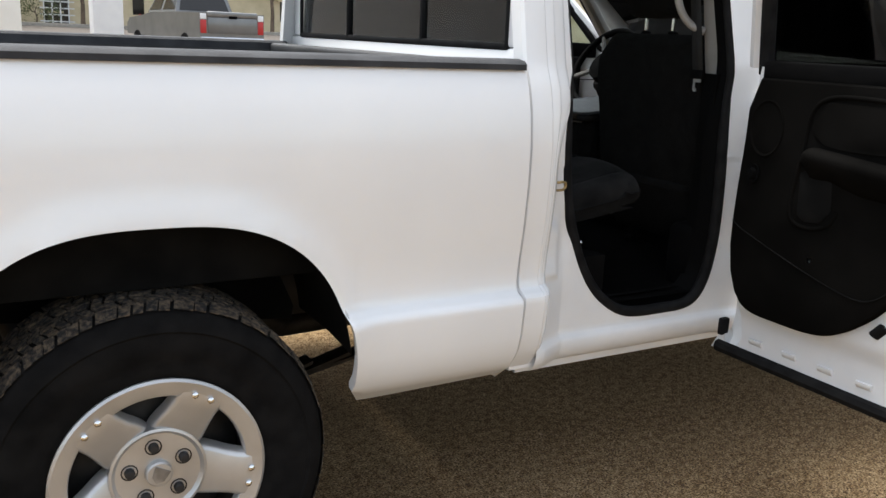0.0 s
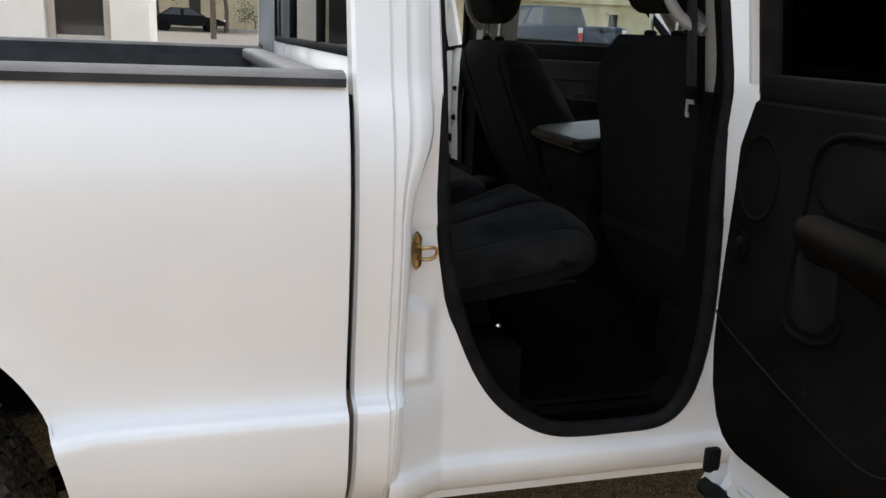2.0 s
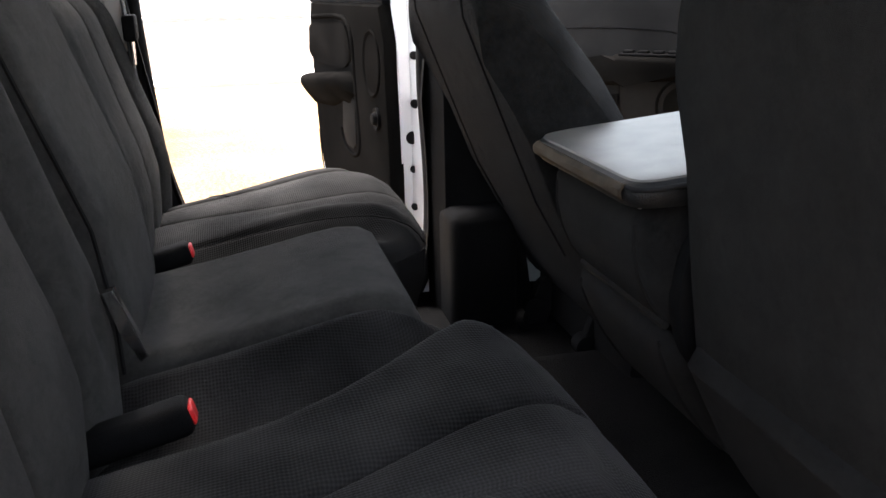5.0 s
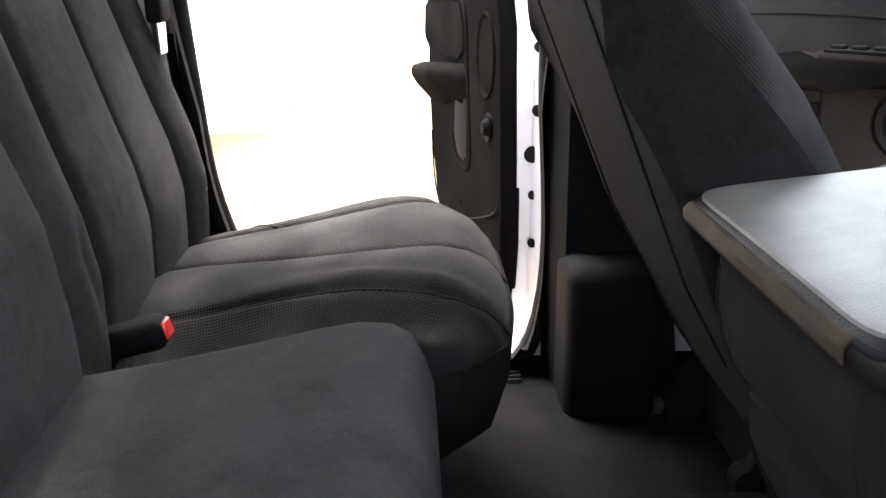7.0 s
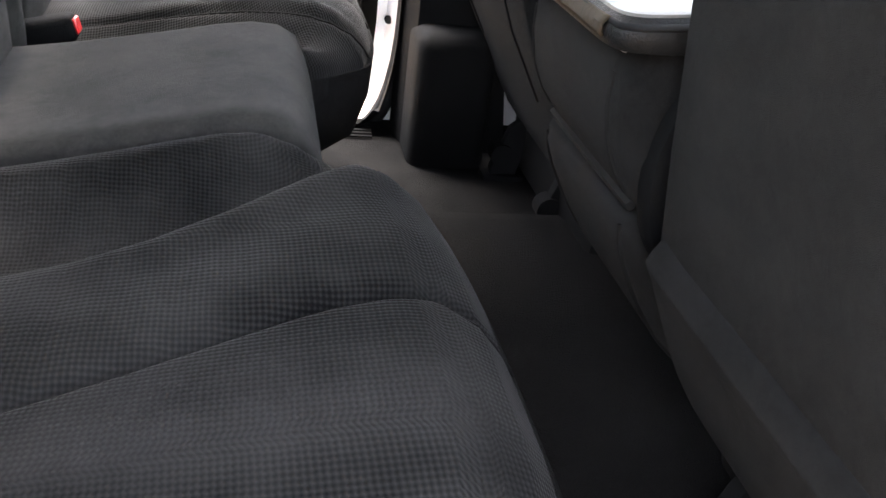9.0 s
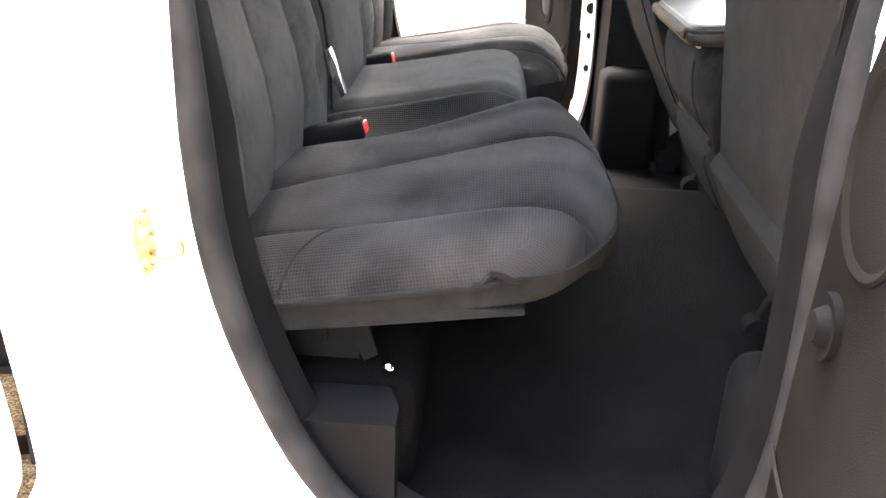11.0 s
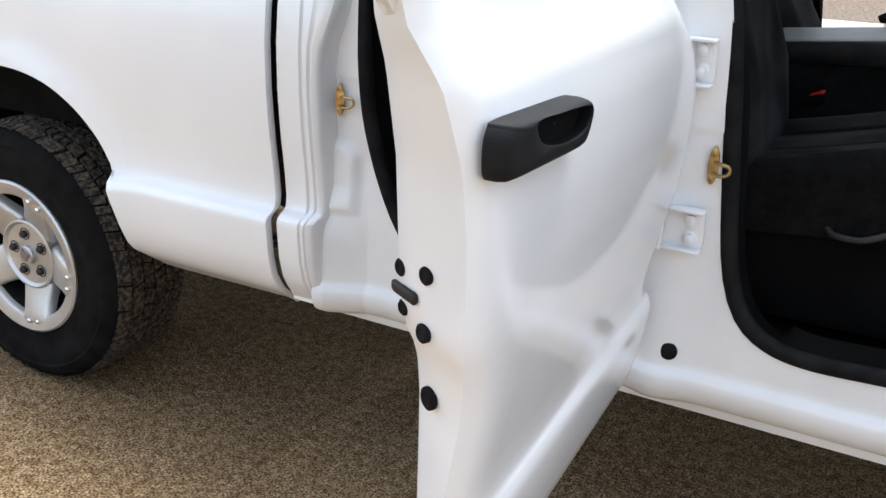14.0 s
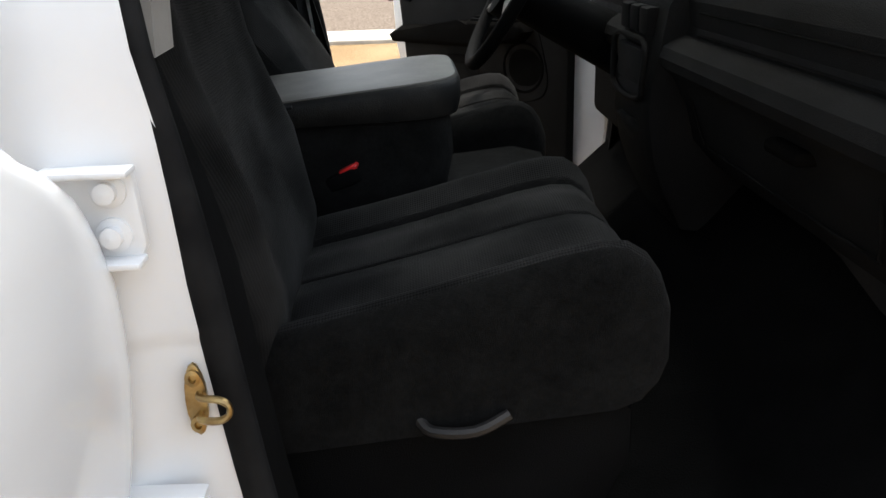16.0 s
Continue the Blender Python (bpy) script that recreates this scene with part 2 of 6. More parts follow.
def spline(pts, n, closed=False):
    """Points on a smooth curve through the given points."""
    p = [Vector(q) for q in pts]
    m = len(p)
    out = []
    spans = m if closed else m - 1
    for i in range(spans):
        a = p[(i - 1) % m] if (closed or i) else p[0]
        b, c = p[i], p[(i + 1) % m]
        d = p[(i + 2) % m] if (closed or i + 2 < m) else c
        for k in range(n):
            t = k / n
            out.append(0.5 * ((2 * b) + (c - a) * t + (2 * a - 5 * b + 4 * c - d) * t * t + (3 * b - a - 3 * c + d) * t ** 3))
    if not closed:
        out.append(p[-1])
    return out


def lerp(table, x):
    """Linear look-up in a table of (x, y)."""
    return float(np.interp(x, [a for a, _ in table], [b for _, b in table]))


def part(name, bm, mat, parent=None, label="", smooth=38, fix=True, loc=None):
    if fix:
        bmesh.ops.recalc_face_normals(bm, faces=bm.faces)
    me = bpy.data.meshes.new(name)
    bm.to_mesh(me)
    bm.free()
    me.materials.append(mat)
    if smooth:
        me.polygons.foreach_set("use_smooth", [True] * len(me.polygons))
        me.set_sharp_from_angle(angle=radians(smooth))
    ob = new(name, me)
    ob.parent = parent
    if loc is not None:
        ob.matrix_basis = loc
    if label:
        tagged(ob, label)
    return ob


def thing(name, label, category, place=(0, 0, 0), group="", kind=""):
    return tagged(new(name), label, category, group, kind) if place == (0, 0, 0) else _placed(name, label, category, place, group, kind)


def _placed(name, label, category, place, group, kind):
    ob = tagged(new(name), label, category, group, kind)
    ob.location = place
    return ob


def solid(ob, t, offset=-1):
    m = ob.modifiers.new("thickness", "SOLIDIFY")
    m.thickness, m.offset = t, offset
    return ob


B = bmesh.new

# ---- the pickup truck: body ----
# x forward from the rear axle, y from the passenger's side to the driver's side, z up
WIDE = 1.91
truck = thing("pickup_truck", "white four-door pickup truck with its doors standing open", "pickup truck")


def sy(side, y):
    """Mirrors a distance from the passenger's side to the driver's side."""
    return y if side == 0 else WIDE - y


PROFILE = [(0.43, 0.125), (0.45, 0.100), (0.475, 0.070), (0.50, 0.040), (0.54, 0.012), (0.60, -0.003), (0.66, -0.008), (0.688, -0.010), (0.698, -0.007), (0.706, 0.002), (0.713, 0.018), (0.720, 0.027),
           (0.745, 0.031), (0.80, 0.027), (0.90, 0.014), (1.0, 0.007), (1.1, 0.007), (1.18, 0.016), (1.24, 0.030), (1.30, 0.055)]


def skin(z):
    """How far the outer skin lies inside the widest plane at a height."""
    return lerp(PROFILE, z) if z < 1.30 else 0.055 + (z - 1.30) * 0.2


def arch(x, axle, half=0.455, foot=0.5, tall=0.457):
    """Height of the wheel arch's edge over a place, or None beside it."""
    u = abs((x - axle) / (half if x > axle else half - 0.015))
    return foot + tall * (1 - u ** 2.8) ** (1 / 2.3) if u < 1 else None


LEVELS = [0.445, 0.455, 0.465, 0.475, 0.485, 0.50, 0.52, 0.55, 0.60, 0.65, 0.68, 0.69, 0.698, 0.702, 0.705, 0.708, 0.711, 0.7145, 0.718, 0.725, 0.745, 0.77, 0.80, 0.84, 0.88, 0.92, 0.96, 1.0, 1.05, 1.1, 1.14, 1.18, 1.21, 1.24, 1.27, 1.295]


def flare(z):
    """How far the arch's lip stands out; it fades towards its foot."""
    return 0.022 * max(0.0, min(1.0, (z - 0.46) / 0.2))


def flank(name, side, x0, x1, axle, bottom, top, label="", out=0.0):
    """A body side with its wheel arch cut out and the edge turned in."""
    h = 0.455
    xs = list(np.linspace(x0, axle - h + 0.014, 14)) + [axle + (h if a > 0 else h - 0.015) * math.sin(radians(a)) for a in np.linspace(-89.6, 89.6, 75)] + list(np.linspace(axle + h, x1, 12))
    bm = B()
    rows, edge = [], []
    for x in xs:
        z0 = arch(x, axle)
        low = lerp(bottom, x)
        if z0 is not None:
            low = max(low, z0)
            edge.append((x, low))
        rows.append([[x, skin(max(z, low)), min(max(z, low), lerp(top, x))] for z in LEVELS])
    # the panel flares out round the arch
    rim = np.array(edge)
    for row in rows:
        for p in row:
            d = np.min(np.hypot(rim[:, 0] - p[0], rim[:, 1] - p[2]))
            p[1] = sy(side, p[1] - out - flare(p[2]) * math.exp(-(d / 0.045) ** 2))
    surf(bm, rows)
    # turned-in edges: arch, bed ends
    surf(bm, [[(x, sy(side, skin(z) - out - flare(z)), z), (x, sy(side, skin(z) - out - flare(z) + 0.005), z + 0.003), (x, sy(side, skin(z) - out - flare(z) + 0.016), z + 0.006), (x, sy(side, skin(z) - out - flare(z) + 0.018), z + 0.02)] for x, z in edge])
    for x, s in ((x0, 1), (x1, -1)):
        surf(bm, [[(x, sy(side, skin(z) - out), z), (x - 0.002 * s, sy(side, skin(z) - out + 0.008), z), (x - 0.0 * s, sy(side, skin(z) - out + 0.022), z)] for z in LEVELS])
    return part(name, bm, WHITE, truck, label, smooth=50)


BED_BOTTOM = [(-1.2, 0.575), (-0.9, 0.565), (-0.43, 0.548), (0.40, 0.52), (0.455, 0.512), (0.468, 0.478), (0.485, 0.460), (0.51, 0.453), (0.6, 0.455), (0.925, 0.468)]
BED_X0, BED_X1 = -1.16, 0.922
for side in (0, 1):
    flank("bed_side", side, BED_X0, BED_X1, 0.0, BED_BOTTOM, [(-2, 1.295), (2, 1.295)], "white bed side with a lower crease and wheel arch", 0.015)
    # black cap along the rail
    bm = B()
    ring = [(y - (0.012 if y < 0.06 else 0), z + 0.009) for y, z in [(0.036, 1.275), (0.043, 1.275), (0.058, 1.284), (0.115, 1.284), (0.12, 1.262), (0.128, 1.262), (0.126, 1.292), (0.118, 1.300), (0.062, 1.302), (0.046, 1.297), (0.036, 1.289)]]
    capped(bm, [[(x, sy(side, y), z) for y, z in ring] for x in (BED_X0, 0.3, 0.80, 0.918)])
    part("rail_cap", bm, CAP, truck, "dark grey plastic bed rail cap")
    # inner wall of the liner with pressed ribs
    bm = B()
    zs = [0.80]
    for k in range(5):
        z = 0.92 + k * 0.065
        zs += [z, z + 0.01, z + 0.035, z + 0.045]
    zs += [1.275]
    surf(bm, [[(x, sy(side, 0.128 + (0.012 if 0 < i < len(zs) - 1 and (i - 1) % 4 in (1, 2) else 0)), z) for i, z in enumerate(zs)] for x in (BED_X0 + 0.03, 0.0, 0.9)])
    part("bed_liner_wall", bm, LINER, truck, smooth=20)
    bm = B()
    box(bm, (-0.50, min(sy(side, 0.110), sy(side, 0.120)), 0.791), (0.50, max(sy(side, 0.110), sy(side, 0.120)), 0.99), 0.004)
    part("arch_liner", bm, WELL, truck, "black plastic wheel arch liner")
    bm = B()
    outer = [(x, arch(x, 0.0) + 0.014) for x in ((0.4545 if a > 0 else 0.4395) * math.sin(radians(a)) for a in np.linspace(-88.8, 89.2, 60))]
    surf(bm, [[(x * k, sy(side, y), z + dz) for x, z in outer if z > (0.60 if x > 0 else 0.56)] for y, k, dz in ((0.004, 1.0, 0.0), (0.03, 1.01, 0.004), (0.2, 1.03, 0.008), (0.40, 1.03, 0.008))])
    prism(bm, [(0.47 * math.cos(radians(a)), 0.47 + 0.48 * math.sin(radians(a))) for a in range(18, 150, 12)] + [(-0.30, 0.66), (0.44, 0.58)], sy(side, 0.40), sy(side, 0.405))
    part("wheel_well", bm, WELL, truck)
    bm = B()
    box(bm, (-0.5, min(sy(side, 0.13), sy(side, 0.36)), 0.80), (0.5, max(sy(side, 0.13), sy(side, 0.36)), 1.03), 0.05, 3)
    part("wheel_housing", bm, LINER, truck)
    bm = B()
    box(bm, (-1.2, min(sy(side, 0.48), sy(side, 0.56)), 0.56), (0.94, max(sy(side, 0.48), sy(side, 0.56)), 0.70), 0.012)
    box(bm, (0.93, min(sy(side, 0.483), sy(side, 0.557)), 0.42), (2.7, max(sy(side, 0.483), sy(side, 0.557)), 0.545), 0.012)
    part("chassis_rail", bm, DARKMETAL, truck)
    bm = B()
    for k in range(4):
        pts = [(x, sy(side, 0.44), 0.36 - 0.012 * k + 0.10 * abs(x / (0.75 - 0.12 * k)) ** 2) for x in np.linspace(-0.75 + 0.12 * k, 0.75 - 0.12 * k, 13)]
        surf(bm, [[(x, y - 0.03, z - 0.005), (x, y + 0.03, z - 0.005), (x, y + 0.03, z + 0.005), (x, y - 0.03, z + 0.005)] for x, y, z in pts], close_v=True)
    part("leaf_spring", bm, DARKMETAL, truck)
    bm = B()
    tube(bm, [(-0.16, sy(side, 0.42), 0.34), (-0.30, sy(side, 0.44), 0.80)], 0.03, 10)
    tube(bm, [(-0.16, sy(side, 0.42), 0.30), (-0.22, sy(side, 0.43), 0.55)], 0.018, 8)
    part("shock_absorber", bm, DARKMETAL, truck)

bm = B()
box(bm, (BED_X0, 0.12, 0.792), (0.9, 1.79, 0.80))
bed = part("bed_floor", bm, LINER, truck, "ribbed black plastic bed liner floor")
bm = B()
box(bm, (BED_X0 + 0.03, 0, 0.80), (0.88, 0.04, 0.812), 0.004, 1)
rib = part("rib", bm, LINER, bed)
rib.location.y = 0.42
for k in range(1, 14):
    r = new("rib", rib.data)
    r.parent, r.location = bed, (0, 0.42 + k * 0.08, 0)

bm = B()
box(bm, (0.875, 0.13, 0.79), (0.915, 1.78, 1.27), 0.01)
box(bm, (0.845, 0.10, 1.262), (0.925, 1.81, 1.300), 0.012, 3)
part("bed_bulkhead", bm, LINER, truck, "black plastic front wall of the bed")
# black filler added behind the bed-to-cab gap to keep it dark
for side in (0, 1):
    bm = B()
    box(bm, (0.9245, min(sy(side, 0.15), sy(side, 0.05)), 0.725), (0.9335, max(sy(side, 0.15), sy(side, 0.05)), 1.27))
    box(bm, (0.9245, min(sy(side, 0.15), sy(side, 0.105)), 0.47), (0.9335, max(sy(side, 0.15), sy(side, 0.105)), 0.725))
    part("gap_blackout", bm, RUBBER, truck, "black filler added to darken the gap between bed and cab", smooth=0)
bm = B()
box(bm, (-1.185, 0.06, 0.66), (-1.145, 1.85, 1.27), 0.015, 3)
gate = part("tailgate", bm, WHITE, truck, "white closed tailgate")
bm = B()
box(bm, (-1.20, 0.83, 1.12), (-1.183, 1.08, 1.20), 0.01)
part("handle", bm, PLASTIC, gate)
bm = B()
capped(bm, [[(-1.20 - 0.10 * math.cos(a) ** 2, y, 0.53 + 0.09 * math.sin(a)) if math.cos(a) > 0 else (-1.18, y, 0.53 + 0.09 * math.sin(a)) for a in np.linspace(0, 2 * math.pi, 16, endpoint=False)] for y in np.linspace(0.01, 1.90, 9)])
part("rear_bumper", bm, CHROME, truck, "chrome rear bumper")
for side in (0, 1):
    bm = B()
    box(bm, (-1.19, min(sy(side, 0.015), sy(side, 0.12)), 0.84), (-1.06, max(sy(side, 0.015), sy(side, 0.12)), 1.24), 0.012, 2)
    part("tail_lamp", bm, RED, truck, "red tail lamp lens")

# axle, exhaust
bm = B()
tube(bm, [(0, 0.15, 0.39), (0, 1.76, 0.39)], 0.045, 14)
lathe(bm, [(0.0, -0.14), (0.10, -0.12), (0.15, -0.04), (0.15, 0.04), (0.10, 0.12), (0.0, 0.14)], (0.0, 0.95, 0.39), 20)
part("rear_axle", bm, DARKMETAL, truck)
bm = B()
tube(bm, [(1.6, 0.75, 0.47), (0.5, 0.66, 0.47), (0.25, 0.60, 0.60), (-0.2, 0.45, 0.60), (-0.45, 0.24, 0.50), (-0.60, 0.11, 0.465)], 0.035, 12)
part("exhaust_pipe", bm, DARKMETAL, truck)
bm = B()
pts = [(-0.50, 0.20, 0.475), (-0.60, 0.11, 0.46), (-0.72, -0.01, 0.445)]
rows = []
for i, p in enumerate(pts):
    d = Vector((-0.72, -0.72, -0.05)).normalized()
    s = Vector((0.70, -0.70, 0))
    rows.append([Vector(p) + s * 0.058 * math.cos(a) + Vector((0, 0, 1)) * 0.024 * math.sin(a) + (d * 0.03 * math.sin(a) if i == 2 else Vector()) for a in np.linspace(0, 2 * math.pi, 20, endpoint=False)])
surf(bm, rows, close_v=True)
solid(part("exhaust_tip", bm, DARKMETAL, truck, "flat-oval dark metal exhaust tip"), 0.006)
bm = B()
box(bm, (-0.5, 0.5, 0.62), (-0.40, 1.4, 0.72), 0.01)
part("crossmember", bm, DARKMETAL, truck)
bm = B()
box(bm, (0.55, 0.5, 0.60), (0.66, 1.4, 0.70), 0.01)
part("crossmember", bm, DARKMETAL, truck)
bm = B()
box(bm, (-0.95, 0.60, 0.52), (-0.45, 1.25, 0.66), 0.06, 3)
part("spare_wheel_pan", bm, DARKMETAL, truck)


# ---- wheels ----
def wheel(axle, side):
    """Tyre with blocky tread, five-spoke alloy rim with paired studs and five nuts. Built about its own centre, outer face at -y."""
    R, W = 0.398, 0.25
    bm = B()
    lathe(bm, [(0.222, 0.012), (0.232, 0.0), (0.25, -0.006), (0.262, -0.003), (0.28, -0.010), (0.31, -0.016), (0.335, -0.012), (0.34, -0.016), (0.352, -0.012), (0.372, 0.004), (0.385, 0.02), (0.388, 0.06), (0.388, W - 0.06), (0.372, W - 0.01), (0.30, W), (0.22, W - 0.02)], (0, 0, 0), 72)
    tyre = part("wheel", bm, TYRE, truck, "dusty all-terrain tyre on a five-spoke silver alloy wheel", smooth=45)
    rnd = random.Random(5)
    bm = B()
    n = 92
    for k in range(n):
        for j, (y0, y1, sk) in enumerate(((0.004, 0.046, 0.0), (0.052, 0.090, 0.35), (0.095, 0.129, 0.7), (0.134, 0.171, 0.15), (0.176, 0.207, 0.5), (0.212, 0.244, 0.8))):
            a0 = 2 * math.pi * (k + sk + rnd.uniform(-0.13, 0.13)) / n
            da = 2 * math.pi / n * (0.84 + rnd.uniform(-0.12, 0.08))
            r0, r1 = 0.384, R - 0.003 + rnd.uniform(-0.002, 0.001)
            tw = 0.08 * (1 if j % 2 else -1)
            q = []
            for r in (r0, r1):
                for a, y in ((a0, y0), (a0 + da, y0 + 0.004), (a0 + da + tw * 0.3, y1), (a0 + tw * 0.3, y1 - 0.004)):
                    rr = r - (0.012 if (j == 0 and y < 0.02 and r == r1) else 0)
                    q.append(bm.verts.new((rr * math.cos(a), y, rr * math.sin(a))))
            for f in ((4, 5, 6, 7), (0, 4, 7, 3), (1, 2, 6, 5), (0, 1, 5, 4), (3, 7, 6, 2)):
                bm.faces.new([q[i] for i in f])
    part("tread", bm, TREAD, tyre, "worn tread blocks full of pale dust", smooth=25)
    # rim lip and barrel
    bm = B()
    lathe(bm, [(0.232, 0.004), (0.232, -0.006), (0.226, -0.010), (0.218, -0.008), (0.205, -0.0055), (0.192, -0.001), (0.189, 0.004), (0.188, 0.020)], (0, 0, 0), 72)
    part("rim", bm, ALLOY, tyre)
    bm = B()
    lathe(bm, [(0.190, 0.020), (0.198, 0.10), (0.20, 0.19)], (0, 0, 0), 48)
    part("rim_barrel", bm, DARKMETAL, tyre)
    bm = B()
    lathe(bm, [(0.0, 0.085), (0.15, 0.085), (0.195, 0.10), (0.2, 0.16)], (0, 0, 0), 40)
    part("brake_disc", bm, DARKMETAL, tyre)
    spoke_data = None
    for k in range(5):
        a = 2 * math.pi * k / 5 + radians(90)
        if spoke_data is None:
            bm = B()
            rows = []
            for r, hw, y, dep in ((0.045, 0.045, 0.040, 0.03), (0.075, 0.052, 0.036, 0.034), (0.10, 0.054, 0.028, 0.036), (0.125, 0.051, 0.019, 0.036), (0.14, 0.048, 0.013, 0.036), (0.165, 0.046, 0.004, 0.034), (0.180, 0.047, -0.0015, 0.032), (0.195, 0.050, -0.0045, 0.03), (0.212, 0.054, -0.0045, 0.03)):
                rows.append([(r, y + dep, -hw - 0.010), (r, y + 0.010, -hw - 0.006), (r, y + 0.002, -hw), (r, y, -hw + 0.006), (r, y - 0.001, 0), (r, y, hw - 0.006), (r, y + 0.002, hw), (r, y + 0.010, hw + 0.006), (r, y + dep, hw + 0.010)])
            capped(bm, rows)
            sp = part("spoke", bm, ALLOY, tyre, smooth=40)
            spoke_data = sp.data
        else:
            sp = new("spoke", spoke_data)
            sp.parent = tyre
        sp.matrix_basis = Matrix.Rotation(-a, 4, "Y")
        for s in (-0.019, 0.019):
            if k == 0 and s < 0:
                bm = B()
                lathe(bm, [(0.0075, 0.0), (0.0075, -0.005), (0.004, -0.0075), (0.0, -0.008)], (0, 0, 0), 10)
                st = part("stud", bm, CHROME, tyre)
                stud_data = st.data
            else:
                st = new("stud", stud_data)
                st.parent = tyre
            st.location = (0.199 * math.cos(a) - s * math.sin(a) * 1.0, -0.0055, 0.199 * math.sin(a) + s * math.cos(a))
        b = a + radians(36)
        if k == 0:
            bm = B()
            lathe(bm, [(0.019, 0.008), (0.019, -0.002), (0.016, -0.002), (0.0145, 0.004), (0.0115, 0.004), (0.0115, -0.010), (0.008, -0.015), (0.0, -0.016)], (0, 0, 0), 12)
            nut = part("lug_nut", bm, DARKMETAL, tyre, smooth=30)
            nut_data = nut.data
        else:
            nut = new("lug_nut", nut_data)
            nut.parent = tyre
        nut.location = (0.062 * math.cos(b), 0.031, 0.062 * math.sin(b))
    bm = B()
    lathe(bm, [(0.108, 0.050), (0.106, 0.024), (0.100, 0.022), (0.092, 0.030), (0.030, 0.030), (0.029, 0.018), (0.026, 0.014), (0.012, 0.012), (0.0, 0.012)], (0, 0, 0), 40)
    part("hub_cap", bm, ALLOY, tyre, smooth=30)
    bm = B()
    prism(bm, [(-0.018, 0.016), (0.018, 0.016), (0.014, -0.010), (0.0, -0.02), (-0.014, -0.010)], 0.0095, 0.0118)
    part("badge", bm, STEEL, tyre)
    turn = pose(axle, 0.0, 0.392, 0, 28, 0) if side == 0 else pose(axle, WIDE, 0.392, 0, 40, 180)
    tyre.matrix_basis = turn
    return tyre


first = wheel(0.0, 0)
copy_thing(first, pose(0.0, WIDE, 0.392, 0, 40, 180))
copy_thing(first, pose(3.57, 0.02, 0.392, 0, 63, 0))
copy_thing(first, pose(3.57, WIDE - 0.02, 0.392, 0, 5, 180))

# ---- cab shell ----
REAR_L = [(0.75, 1.19), (0.84, 1.155), (0.88, 1.143), (0.93, 1.128), (1.004, 1.117), (1.155, 1.11), (1.24, 1.107), (1.5, 1.10), (1.86, 1.12)]
REAR_Z = [(1.19, 0.75), (1.226, 0.69), (1.255, 0.655), (1.285, 0.628), (1.34, 0.592), (1.39, 0.576), (1.45, 0.572), (1.60, 0.573), (1.65, 0.585), (1.69, 0.63), (1.712, 0.69), (1.719, 0.75)]
REAR_R = [(0.75, 1.719), (0.91, 1.719), (1.16, 1.705), (1.31, 1.712), (1.5, 1.70), (1.86, 1.68)]
FRONT_L = [(0.75, 1.938), (0.843, 1.925), (1.0, 1.905), (1.18, 1.885), (1.29, 1.865), (1.5, 1.84), (1.86, 1.82)]
FRONT_Z = [(1.938, 0.75), (1.955, 0.70), (1.985, 0.655), (2.05, 0.622), (2.12, 0.615), (2.36, 0.627), (2.60, 0.640), (2.66, 0.665), (2.69, 0.71), (2.70, 0.75)]
FRONT_R = [(0.75, 2.70), (1.0, 2.72), (1.2, 2.73), (1.33, 2.69), (1.86, 2.14)]
LEAN = 0.2


def lean(z):
    return max(0.0, z - 1.29) * LEAN


def opening(left, low, right, step=0.04):
    """The outline of a door opening, from the top of its rear edge round to the top of its front edge."""
    zs = list(np.arange(1.84, 0.76, -step))
    xs = list(np.linspace(low[0][0], low[-1][0], 42))
    return [(lerp(left, z), z) for z in zs] + [(x, lerp(low, x)) for x in xs] + [(lerp(right, z), z) for z in zs[::-1]]


def smooth_outline(pts, times=3):
    for _ in range(times):
        pts = [pts[0]] + [((a[0] + 2 * b[0] + c[0]) / 4, (a[1] + 2 * b[1] + c[1]) / 4) for a, b, c in zip(pts, pts[1:], pts[2:])] + [pts[-1]]
    return pts


REAR_OPEN = smooth_outline(opening(REAR_L, REAR_Z, REAR_R))
FRONT_OPEN = smooth_outline(opening(FRONT_L, FRONT_Z, FRONT_R))
FACE = 0.085

def corner(z):
    t = max(0.0, min(1.0, (z - 1.06) / 0.16))
    return 0.045 * t * t * (3 - 2 * t)


LEFT_BACK = -0.03


def drawn_back(since):
    """The driver's side openings lie a little further back."""
    for ob in truck.children:
        if ob not in since:
            ob.location.x = LEFT_BACK


